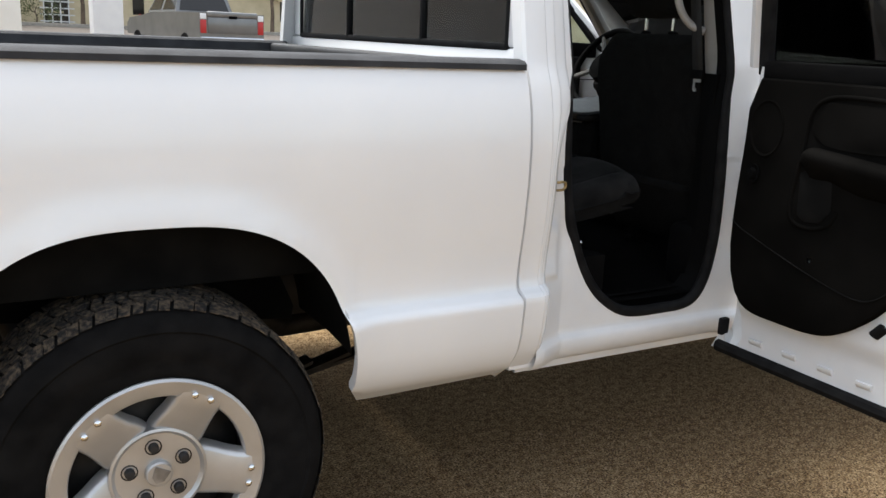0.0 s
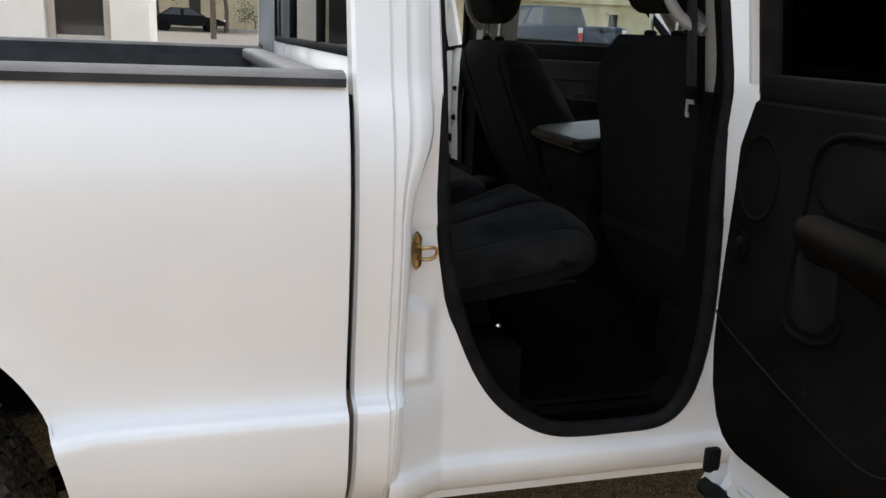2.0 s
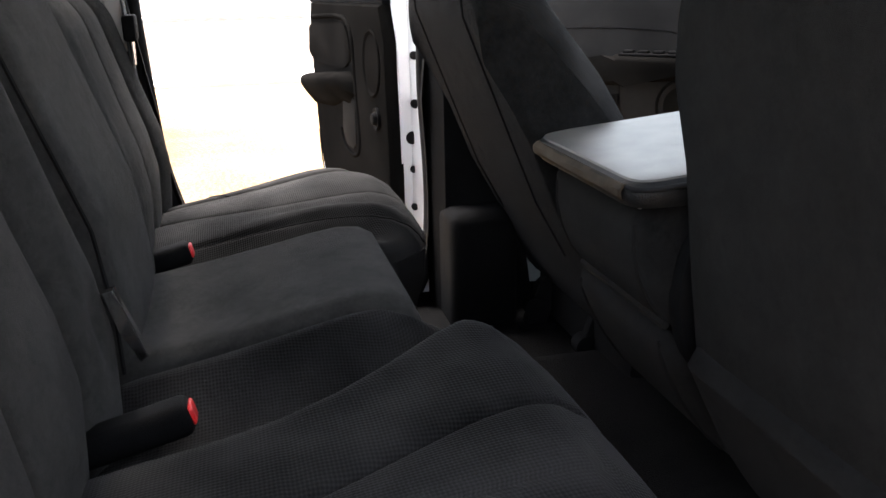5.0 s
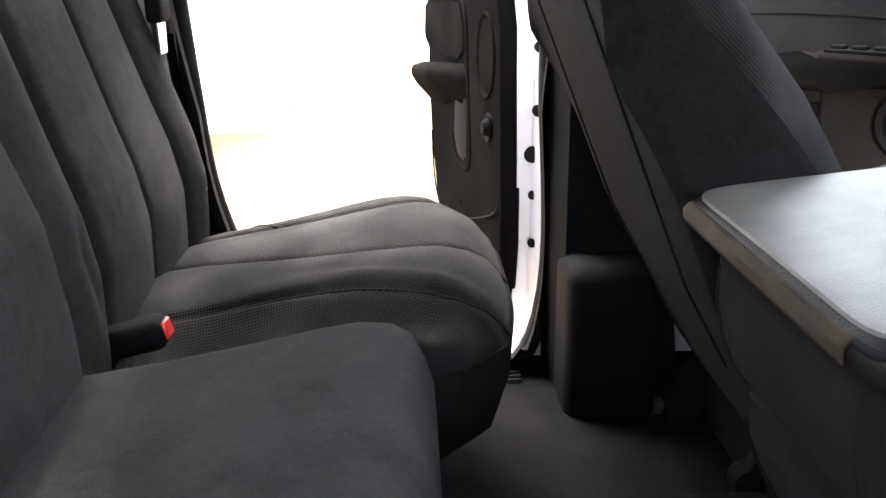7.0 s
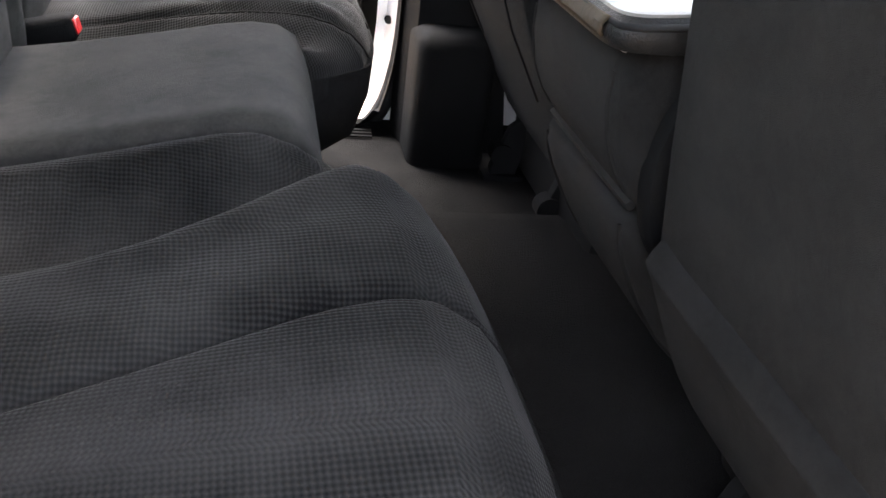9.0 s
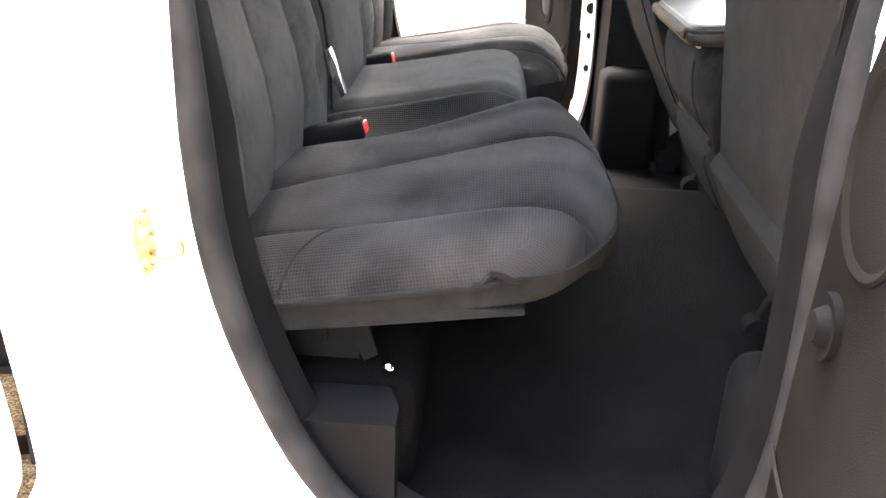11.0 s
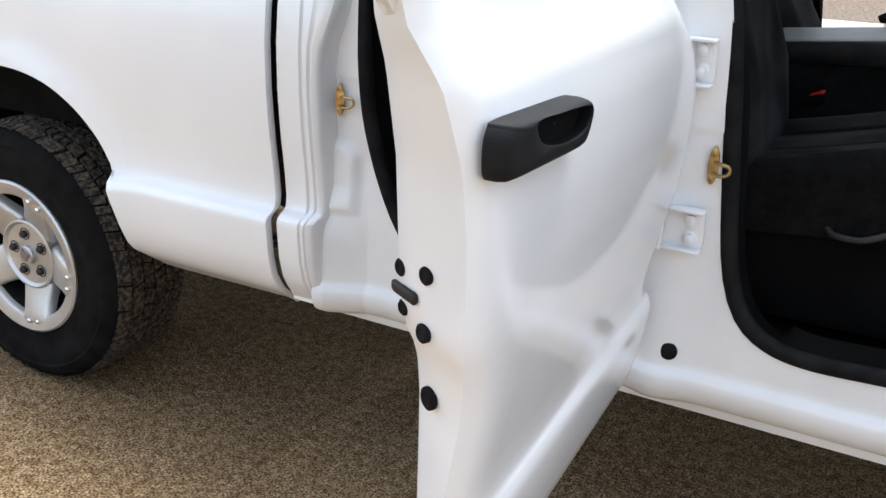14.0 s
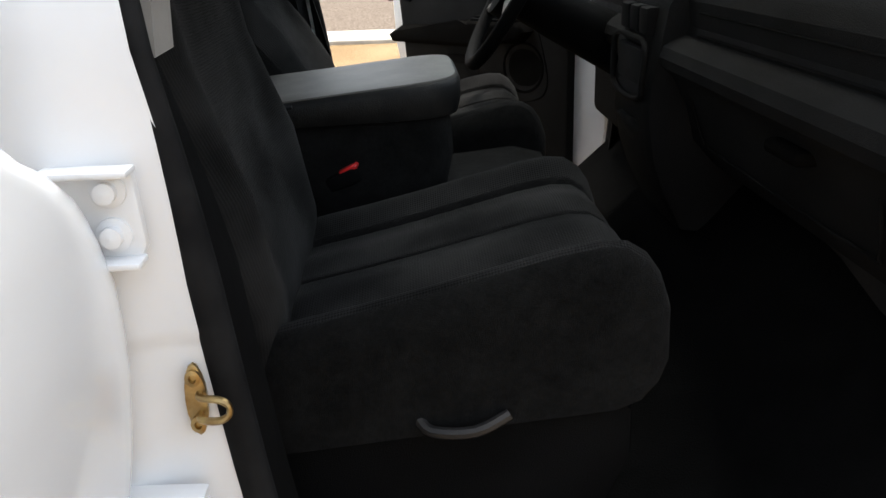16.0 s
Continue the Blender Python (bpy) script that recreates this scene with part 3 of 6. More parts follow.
for side in (0, 1):
    before = set(truck.children)
    def face_y(x, z):
        d = FACE + lean(z)
        # the pillar stands a little proud between the two openings
        fold = max(0.0, min(1.0, (1.13 - x) / 0.09)) * max(0.0, min(1.0, (0.78 - z) / 0.12))
        dish = 0.010 * math.exp(-((x - 1.125) / 0.02) ** 2 - ((z - 0.83) / 0.07) ** 2)
        # pressed block with a rounded upper corner
        bx, bz = x - 1.100 + 0.045, z - 0.880 + 0.045
        off = math.hypot(max(bx, 0), max(bz, 0)) - 0.045 + min(max(bx, bz), 0)
        off = max(off, 0.722 - z)
        block = max(0.0, min(1.0, 0.5 - off / 0.030))
        dish -= 0.013 * block * block * (3 - 2 * block) - 0.003 * (z < 1.03)
        return sy(side, d - 0.022 * math.exp(-((x - 1.80 + 0.05 * (z - 1)) / 0.05) ** 2) - 0.045 * fold + dish)
    # rear corner of the cab, with turned edges
    bm = B()
    zs = [z for z in LEVELS if z > 0.465] + [1.32, 1.4, 1.5, 1.6, 1.7, 1.8, 1.86]
    rows = []
    for x, d in ((0.9345, 0.07), (0.935, 0.012), (0.941, 0.002), (0.97, 0.0), (1.001, 0.0), (1.0035, 0.0035), (1.006, 0.0055), (1.009, 0.004), (1.018, 0.005), (1.0205, 0.0085), (1.0235, 0.0105), (1.0265, 0.010), (1.034, 0.014), (1.039, 0.019), (1.0425, 0.028), (1.0445, 0.045), (1.047, 0.12), (1.052, 0.16)):
        rows.append([(x - 0.010 * max(0.0, min(1.0, (0.722 - z) / 0.035)) * max(0.0, min(1.0, (x - 1.0) / 0.03)) + (corner(z) * (x - 1.005) / 0.042 if x > 1.005 else 0), sy(side, min(skin(z) + d, FACE + lean(z) + 0.02 if x < 0.939 else abs(face_y(1.045, z) - sy(side, 0)) + 0.006)), z) for z in zs])
    surf(bm, rows)
    part("cab_corner", bm, WHITE, truck, "white rear corner panel of the cab", smooth=26)
    # shut faces: pillars and sill
    bm = B()
    zs = list(np.linspace(0.75, 0.90, 36)) + list(np.linspace(0.906, 1.06, 22)) + list(np.linspace(1.08, 1.86, 20))

    for lo, hi in ((lambda z: 1.04, lambda z: lerp(REAR_L, z)), (lambda z: lerp(REAR_R, z), lambda z: lerp(FRONT_L, z)), (lambda z: lerp(FRONT_R, z), lambda z: max(lerp(FRONT_R, z) + 0.09, 2.80 - max(0, z - 1.3) * 1.1))):
        surf(bm, [[(lo(z) + (hi(z) - lo(z)) * t, face_y(lo(z) + (hi(z) - lo(z)) * t, z), z) for z in zs] for t in np.linspace(0, 1, 33)])
    xs = sorted({1.012} | set(np.linspace(1.04, 2.80, 90)) | set(np.linspace(1.04, 1.18, 34)) | {1.19, 1.719, 1.938, 2.70})
    levels = [0.455, 0.462, 0.475, 0.50, 0.522, 0.532, 0.54, 0.548, 0.56, 0.585, 0.61, 0.64, 0.67, 0.69, 0.705, 0.711, 0.716, 0.721, 0.726, 0.731, 0.738, 0.75]
    inset = [(0.455, 0.030), (0.462, 0.012), (0.475, -0.004), (0.50, -0.014), (0.522, -0.016), (0.532, -0.012), (0.54, -0.003), (0.548, 0.0), (0.75, 0.0)]
    rows = []
    for x in xs:
        cap = lerp(REAR_Z, x) if 1.19 < x < 1.719 else lerp(FRONT_Z, x) if 1.938 < x < 2.70 else 0.75
        rows.append([(x, face_y(x, min(z, cap)) + (1 if side == 0 else -1) * lerp(inset, min(z, cap)), min(z, cap)) for z in levels])
    surf(bm, rows)
    surf(bm, [[(x, sy(side, FACE + 0.035), 0.455), (x, sy(side, FACE + 0.04), 0.43), (x, sy(side, FACE + 0.045), 0.43), (x, sy(side, FACE + 0.2), 0.47)] for x in (1.012, 2.0, 2.80)])
    part("door_frame", bm, WHITE_IN, truck, "white painted door pillars and sill", smooth=50)
    for outline in (REAR_OPEN, FRONT_OPEN):
        bm = B()
        tube(bm, [(x, sy(side, FACE + 0.012 + lean(z)), z) for x, z in outline], [lerp([(1.08, 0.017), (1.28, 0.012)], z) for x, z in outline], 10)
        part("door_seal", bm, RUBBER, truck, "black rubber door seal")
        bm = B()
        cx = sum(p[0] for p in outline) / len(outline)
        rows = []
        for d, y in ((0.0, 0.02), (0.008, 0.03), (0.018, 0.05), (0.02, 0.075)):
            row = []
            for x, z in outline:
                dx = max(-1, min(1, (x - cx) / 0.22))
                row.append((x - lerp([(1.08, d), (1.34, -0.012)], z) * dx * abs(dx), sy(side, FACE + y + lean(z)), z + (0.03 * (y - 0.02) / 0.055 if z < 0.63 else 0.0)))
            rows.append(row)
        surf(bm, rows)
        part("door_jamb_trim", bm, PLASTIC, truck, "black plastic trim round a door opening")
    if side:
        drawn_back(before)

# roof, rear wall, headliner
bm = B()
rows = []
for x in np.linspace(0.985, 2.16, 12):
    crown = 0.035 * (1 - ((x - 1.5) / 0.75) ** 2)
    rows.append([(x, y, 1.86 + crown * 0.6 + 0.055 * (1 - (abs(y - 0.955) / 0.79) ** 4)) for y in np.linspace(0.165, 1.745, 21)])
surf(bm, rows)
solid(part("roof", bm, WHITE, truck, "white cab roof"), 0.02)
bm = B()
surf(bm, [[(x, y, 1.845 + 0.03 * (1 - (abs(y - 0.955) / 0.78) ** 4)) for y in np.linspace(0.18, 1.73, 15)] for x in (0.995, 1.6, 2.13)])
part("headliner", bm, TAUPE, truck, "grey cloth headliner")
bm = B()
box(bm, (0.958, 0.06, 0.52), (0.982, 1.85, 1.335), 0.01)
box(bm, (0.958, 0.09, 1.335), (0.982, 0.185, 1.86), 0.01)
box(bm, (0.958, 1.725, 1.335), (0.982, 1.82, 1.86), 0.01)
box(bm, (0.958, 0.14, 1.74), (0.982, 1.77, 1.88), 0.01)
part("cab_rear_wall", bm, WHITE, truck)
bm = B()
for a in ((0.955, 0.18, 1.328), (0.955, 0.18, 1.735)):
    box(bm, a, (0.986, 1.73, a[2] + 0.02), 0.005)
for y in (0.175, 0.66, 1.235, 1.72):
    box(bm, (0.955, y, 1.33), (0.986, y + 0.018, 1.75), 0.005)
rw = part("rear_window", bm, RUBBER, truck, "black-framed sliding rear window")
for y0, y1 in ((0.19, 0.67), (0.67, 1.24), (1.24, 1.725)):
    bm = B()
    box(bm, (0.966, y0, 1.34), (0.970, y1, 1.74))
    part("pane", bm, GLASS, rw, smooth=0).visible_shadow = False
bm = B()
box(bm, (0.985, 0.15, 0.56), (1.0, 1.76, 1.33), 0.006)
part("rear_trim_panel", bm, PLASTIC, truck)

# windscreen, bonnet, wings, nose
bm = B()
surf(bm, [[(2.80 - 0.66 * t - 0.05 * ((y - 0.955) / 0.8) ** 2, 0.10 + (y - 0.10) * 1.0 + (0.955 - y) * 0.10 * t, 1.30 + 0.56 * t) for y in np.linspace(0.12, 1.79, 15)] for t in np.linspace(0, 1, 8)])
part("windscreen", bm, SCREEN, truck)
FRONT_TOP = [(2.7, 1.25), (3.2, 1.23), (3.9, 1.16), (4.2, 1.08), (4.35, 0.98)]
for side in (0, 1):
    flank("front_wing", side, 2.80, 4.25, 3.57, [(2.7, 0.485), (3.1, 0.49), (4.1, 0.50), (4.4, 0.52)], FRONT_TOP, "white front wing with its wheel arch")
    bm = B()
    outer = [(3.57 + 0.515 * math.cos(radians(a)), 0.47 + 0.5 * math.sin(radians(a))) for a in range(-8, 190, 9)]
    surf(bm, [[(x, sy(side, y), z) for x, z in outer] for y in (0.05, 0.2, 0.42)])
    part("wheel_well", bm, WELL, truck)
    bm = B()
    tube(bm, [(2.76, sy(side, 0.10), 1.28), (2.45, sy(side, 0.16), 1.58), (2.12, sy(side, 0.20), 1.86)], 0.045, 10, flat=0.7)
    part("windscreen_pillar", bm, WHITE, truck)
    bm = B()
    tube(bm, [(2.72, sy(side, 0.15), 1.24), (2.42, sy(side, 0.205), 1.56), (2.10, sy(side, 0.245), 1.83)], 0.04, 10, flat=0.7)
    part("pillar_trim", bm, TAUPE, truck)
bm = B()
rows = []
for x in np.linspace(2.74, 4.22, 16):
    t = lerp(FRONT_TOP, x)
    rows.append([(x, y, t + (0.07 if x < 4.1 else 0.03) * (1 - (abs(y - 0.955) / 0.9) ** 3)) for y in np.linspace(0.05, 1.86, 21)])
surf(bm, rows)
part("bonnet", bm, WHITE, truck, "white bonnet")
bm = B()
box(bm, (4.20, 0.08, 0.50), (4.30, 1.83, 1.12), 0.05, 3)
nose = part("front_end", bm, WHITE, truck)
bm = B()
box(bm, (4.29, 0.5, 0.78), (4.33, 1.41, 1.05), 0.015)
part("grille", bm, PLASTIC, nose)
bm = B()
box(bm, (4.25, 0.02, 0.45), (4.42, 1.89, 0.70), 0.05, 3)
part("front_bumper", bm, CHROME, truck)

# floor of the cab
bm = B()
ys = [0.10, 0.125, 0.14, 0.16, 0.3, 0.36, 0.42, 0.48, 0.54, 0.60, 0.70, 0.80, 1.11, 1.28, 1.31, 1.318, 1.326, 1.345, 1.38, 1.6, 1.75, 1.77, 1.785, 1.81]
rows = []
for x in (0.99, 1.25, 1.27, 1.33, 1.36, 1.5, 1.8, 2.0, 2.3, 2.45, 2.55, 2.65, 2.72):
    row = []
    for y in ys:
        z = lerp([(0.1, 0.612), (0.145, 0.610), (0.165, 0.598), (0.36, 0.596), (0.42, 0.604), (0.48, 0.620), (0.54, 0.636), (0.60, 0.644), (0.7, 0.648), (1.28, 0.648), (1.310, 0.644), (1.318, 0.636), (1.326, 0.600), (1.345, 0.593), (1.6, 0.595), (1.75, 0.600), (1.77, 0.610), (1.81, 0.612)], y)
        z += 0.0 if x < 2.3 else (x - 2.3) ** 2 * 1.5
        row.append((x, y, z))
    rows.append(row)
surf(bm, rows)
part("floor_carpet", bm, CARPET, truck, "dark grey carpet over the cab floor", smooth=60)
bm = B()
box(bm, (0.98, 0.12, 0.50), (2.8, 1.79, 0.545), 0.01)
box(bm, (2.72, 0.12, 0.52), (2.78, 1.79, 1.25), 0.01)
part("floor_pan", bm, DARKMETAL, truck)

# ---- doors ----


def local(bm, P):
    """Turns (u, inward, height) into the door's own frame."""
    for v in bm.verts:
        v.co = Vector(P(*v.co))


def front_fittings(base, P):
    bm = B()
    prism(bm, [(0.275, 1.10), (0.30, 1.128), (0.50, 1.130), (0.53, 1.112), (0.80, 1.10), (0.86, 1.07), (0.84, 1.045), (0.50, 1.045), (0.47, 1.06), (0.31, 1.065)], 0.12, 0.188, bevel=0.016)
    local(bm, P)
    part("armrest", bm, TRIM, base, smooth=50)
    bm = B()
    box(bm, (0.31, 0.140, 1.126), (0.49, 0.180, 1.134), 0.003)
    local(bm, P)
    part("switch_panel", bm, PLASTIC, base)
    for k in range(4):
        bm = B()
        box(bm, (0.325 + 0.042 * k, 0.148, 1.132), (0.355 + 0.042 * k, 0.172, 1.142), 0.004)
        local(bm, P)
        part("window_switch", bm, PLASTIC, base)
    # flush near-black plate: shade of the pull pocket put in as colour
    bm = B()
    prism(bm, [(0.50, 0.985), (0.50, 1.018), (0.63, 1.012), (0.63, 0.985)], 0.130, 0.142, bevel=0.006)
    local(bm, P)
    part("pull_pocket_shade", bm, WELL, base)
    for pts in ([(0.90, 1.175), (0.66, 1.196), (0.42, 1.196), (0.33, 1.18), (0.27, 1.12), (0.235, 1.02), (0.225, 0.94), (0.27, 0.895), (0.42, 0.878), (0.85, 0.87)], [(0.50, 1.045), (0.49, 0.95), (0.45, 0.90)], [(0.32, 1.178), (0.22, 1.168), (0.06, 1.17)]):
        bm = B()
        tube(bm, spline([(u, 0.135, z) for u, z in pts], 5), 0.0025, 6)
        local(bm, P)
        part("seam", bm, WELL, base)


def rear_fittings(base, P, umin, wide):
    u0, u1 = umin + 0.36 * wide, umin + 0.97 * wide
    # padded upper field in a shallow rim
    bm = B()
    field = [(p.x, p.y) for p in spline([(u0 + 0.05, 1.225, 0), (u0 + 0.10, 1.235, 0), (u1 - 0.03, 1.225, 0), (u1, 1.20, 0), (u1, 1.13, 0), (u0 + 0.14, 1.115, 0), (u0 + 0.04, 1.13, 0), (u0 + 0.02, 1.17, 0)], 5, True)]
    prism(bm, field, 0.125, 0.140, bevel=0.005)
    local(bm, P)
    part("pad", bm, TRIM, base, smooth=60)
    # armrest: a swelling that runs from the pull to the latch side
    bm = B()
    rows = []
    for t in np.linspace(0, 1, 22):
        u = u0 - 0.005 + (u1 - u0 + 0.01) * t
        deep = 0.014 + 0.050 * min(1.0, t / 0.16) ** 0.6 * (1 - 0.35 * max(0, (t - 0.8) / 0.2) ** 2)
        low = lerp([(0, 1.065), (0.10, 1.030), (0.25, 1.035), (0.5, 1.01), (1, 1.0)], t)
        high = lerp([(0, 1.085), (0.10, 1.110), (0.4, 1.100), (1, 1.078)], t)
        rows.append([(u, 0.120, high + 0.004), (u, 0.126 + deep * 0.55, high + 0.003), (u, 0.126 + deep * 0.9, high - 0.002), (u, 0.126 + deep, high - 0.012), (u, 0.126 + deep * 0.97, high - 0.026),
                     (u, 0.126 + deep * 0.78, (low + high) / 2 - 0.005), (u, 0.126 + deep * 0.45, low + 0.012), (u, 0.126 + deep * 0.18, low - 0.004), (u, 0.120, low - 0.010)])
    capped(bm, rows)
    local(bm, P)
    part("armrest", bm, TRIM, base, smooth=60)
    # frame of the pull; a near-black plate paints the shade of its deep pocket
    bm = B()
    pts = [(u1 - 0.02, 1.242), (u0 + 0.14, 1.250), (u0 + 0.05, 1.240), (u0 + 0.010, 1.20), (u0 + 0.0, 1.12), (u0 - 0.010, 1.04), (u0 - 0.02, 0.95), (u0 - 0.005, 0.905), (u0 + 0.05, 0.895), (u0 + 0.105, 0.915), (u0 + 0.125, 0.955)]
    tube(bm, spline([(u, 0.135, z) for u, z in pts], 6), 0.0065, 10)
    local(bm, P)
    part("pull_frame", bm, TRIM, base, smooth=60)
    bm = B()
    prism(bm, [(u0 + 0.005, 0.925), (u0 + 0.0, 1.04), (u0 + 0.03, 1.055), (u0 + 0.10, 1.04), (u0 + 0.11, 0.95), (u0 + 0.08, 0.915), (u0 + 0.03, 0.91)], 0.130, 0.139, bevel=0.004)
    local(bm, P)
    part("pull_cup_shade", bm, WELL, base)
    bm = B()
    tube(bm, spline([(umin + 0.01, 0.137, 0.868), (umin + 0.10 * wide, 0.137, 0.842), (umin + 0.45 * wide, 0.137, 0.775), (umin + 0.70 * wide, 0.137, 0.742), (umin + 0.82 * wide, 0.137, 0.765), (umin + 0.89 * wide, 0.137, 0.83), (umin + 0.92 * wide, 0.136, 0.92)], 6), 0.0022, 6)
    local(bm, P)
    part("seam", bm, WELL, base)


def door(side, hinge, angle, edge, trim, u_top, belt, name_bits):
    """A door hung on its hinge. u runs from the hinge to the latch, y from the outside in. edge: (height, u) of the latch side; trim: outline (u, z) of the inner lining."""
    s = 1 if side == 0 else -1
    hx, hy = hinge
    loc = pose(hx, sy(side, hy), 0, 0, 0, s * angle)

    def P(u, y, z):
        return (-u, s * y, z)

    def front(z):
        return -0.02 + 0.05 * ((z - 1.02) / 0.5) ** 2

    def nose(z):
        """The leading edge of the outer skin."""
        return lerp([(0.445, 0.03), (0.50, 0.005), (0.62, -0.020), (0.69, -0.030), (0.705, -0.022), (0.72, 0.006), (0.75, 0.030), (0.80, 0.030), (0.85, 0.004), (0.90, -0.017), (0.95, -0.034), (1.04, -0.045), (1.10, -0.036), (1.15, -0.018), (1.2, 0.018), (1.23, 0.076), (1.27, 0.108), (1.34, 0.18)], z)

    proud = 0.03
    BARREL = [(0.44, 0.060), (0.47, 0.036), (0.50, 0.014), (0.55, -0.010), (0.62, -0.022), (0.685, -0.028), (0.698, -0.026), (0.708, -0.023), (0.716, -0.0195), (0.725, -0.0185), (0.74, -0.0190), (0.77, -0.0220), (0.82, -0.0295), (0.88, -0.0385), (0.95, -0.047), (1.02, -0.052), (1.10, -0.053), (1.18, -0.047), (1.24, -0.036), (1.30, -0.010), (1.36, 0.008)]

    def dskin(z):
        """The skin: a barrel above a crease, tucked under at the foot."""
        return lerp(BARREL, z)

    zs = [0.445, 0.452, 0.47, 0.485] + [z for z in LEVELS if z > 0.495] + [belt]
    zs = sorted(set(zs) | {0.575, 0.625, 0.76, 0.785, 0.82, 0.86, 0.94, 0.98, 1.02, 1.075, 1.16, 1.225, 1.255, 1.285})
    bm = B()
    rows = []
    for t in sorted(set(np.linspace(0, 1, 25)) | {0.005, 0.01, 0.02, 0.03, 0.06, 0.975, 0.99}):
        row = []
        for z in zs:
            u0, u1 = nose(z), lerp(edge, z)
            u = u0 + (u1 - u0) * t
            wrap = 0.020 * max(0, (t - 0.93) / 0.07) ** 2 + 0.010 * max(0, (0.05 - t) / 0.05) ** 2
            row.append(P(u, dskin(z) + wrap, belt - 0.010 + 0.033 * u if z == belt else z))
        rows.append(row)
    surf(bm, rows)
    base = part("door", bm, WHITE, truck, "white door standing wide open", smooth=55, loc=loc)
    # shut faces and inner panel
    ring = [(front(z), z) for z in zs[::-1]] + [(front(0.46) + (lerp(edge, 0.46) - front(0.46)) * t, 0.444) for t in np.linspace(0.04, 0.96, 14)] + [(lerp(edge, z), z) for z in zs]
    bm = B()
    rows = []
    n = len(ring)
    cu = sum(p[0] for p in ring) / n
    for d, y in ((0.0, None), (0.012, 0.022), (0.030, 0.056), (0.045, 0.066), (0.12, 0.072), (0.135, 0.088), (0.14, 0.10)):
        row = []
        for u, z in ring:
            q = dskin(z) + 0.02 if y is None else y - 0.02 * max(0.0, min(1.0, (0.62 - z) / 0.05)) - (0.012 * max(0.0, min(1.0, (1.02 - z) / 0.06)) if 0.02 < y < 0.08 and u > cu + 0.3 else 0)
            if y is not None:
                q = max(q, dskin(z) + 0.008)
            if y is None and u < 0.06:
                u = nose(z)
            side_d = min(d, 0.055)
            du = -d if u > cu + 0.3 else side_d if u < 0.06 else 0
            row.append(P(u + du, q, z + (side_d * 0.7 if z < 0.4445 else 0) + (0.033 * u - 0.010 if z == belt else 0)))
        rows.append(row)
    surf(bm, rows)
    inner = [(u + (-0.14 if u > cu + 0.3 else 0.055 if u < 0.06 else 0), z + (0.0385 if z < 0.4445 else 0) + (0.033 * u - 0.010 if z == belt else 0)) for u, z in ring]
    lo_edge = sorted((z, u) for u, z in inner if u < cu)
    hi_edge = sorted((z, u) for u, z in inner if u > cu)
    foot = min(z for u, z in inner)
    rows = []
    for z in [foot] + [z for z in np.linspace(foot + 0.015, belt, 60)]:
        a, b = lerp(lo_edge, z), lerp(hi_edge, z)
        if z < 0.49:
            a, b = min(a, 0.08), max(b, lerp(edge, 0.46) - 0.15)
        rows.append([P(a + (b - a) * t, 0.10 - 0.02 * max(0.0, min(1.0, (0.62 - z) / 0.05)), z) for t in np.linspace(0, 1, 9)])
    surf(bm, rows)
    part("inner_panel", bm, WHITE_IN, base, "white painted inner door panel", smooth=40)
    # lining
    bm = B()
    m = len(trim)
    c = (sum(p[0] for p in trim) / m, sum(p[1] for p in trim) / m)
    rows = []
    for k, y in ((1.0, 0.095), (1.0, 0.118), (0.985, 0.130), (0.95, 0.134), (0.5, 0.136), (0.02, 0.136)):
        rows.append([P(c[0] + (u - c[0]) * k, y, c[1] + (z - c[1]) * k) for u, z in trim])
    surf(bm, rows, close_v=True)
    part("lining", bm, TRIM_LIT if name_bits.get("front") else TRIM, base, "dark moulded plastic door lining", smooth=35)
    umax, umin = max(p[0] for p in trim), min(p[0] for p in trim)
    wide = umax - umin
    # speaker ring and grille
    spk = name_bits["speaker"]
    bm = B()
    r = name_bits["speaker_r"]
    lathe(bm, [(r, 0.0), (r, 0.003), (r - 0.003, 0.005), (r - 0.007, 0.003), (r - 0.009, 0.0012), (r * 0.5, 0.003), (0.0, 0.004)], (0, 0, 0), 48)
    for v in bm.verts:
        v.co = Vector(P(spk[0] + v.co.x * spk[2], 0.134 + v.co.y, spk[1] + v.co.z * spk[3]))
    part("speaker_grille", bm, TRIM, base, smooth=30)
    if name_bits.get("front"):
        front_fittings(base, P)
    else:
        rear_fittings(base, P, umin, wide)
    bm = B()
    lathe(bm, [(0.022, 0.0), (0.022, 0.008), (0.014, 0.006), (0.010, 0.016), (0.0, 0.017)], (0, 0, 0), 20)
    for v in bm.verts:
        v.co = Vector(P(name_bits["lock"][0] + v.co.x, 0.134 + v.co.y, name_bits["lock"][1] + v.co.z * 1.25))
    part("lock_knob", bm, PLASTIC, base)
    # rubber along the bottom, oval drain holes
    bm = B()
    tube(bm, [P(u, 0.080, 0.452) for u in np.linspace(0.0, lerp(edge, 0.5) - 0.03, 10)], 0.022, 8, flat=0.9)
    part("bottom_seal", bm, RUBBER, base)
    bm = B()
    prism(bm, [(-0.03, 0.438), (-0.005, 0.485), (0.018, 0.505), (0.030, 0.445)], 0.040, 0.080, bevel=0.004)
    local(bm, P)
    part("corner_tab", bm, WHITE_IN, base)
    bm = B()
    box(bm, (0.0, 0.060, 0.490), (0.020, 0.094, 0.545), 0.006)
    local(bm, P)
    part("corner_seal", bm, RUBBER, base)
    for k in range(5):
        bm = B()
        tube(bm, [P(0.12 + 0.12 * k, 0.079, 0.505), P(0.165 + 0.12 * k, 0.079, 0.505)], 0.015, 10, flat=0.5)
        part("pressing", bm, WHITE_IN, base)
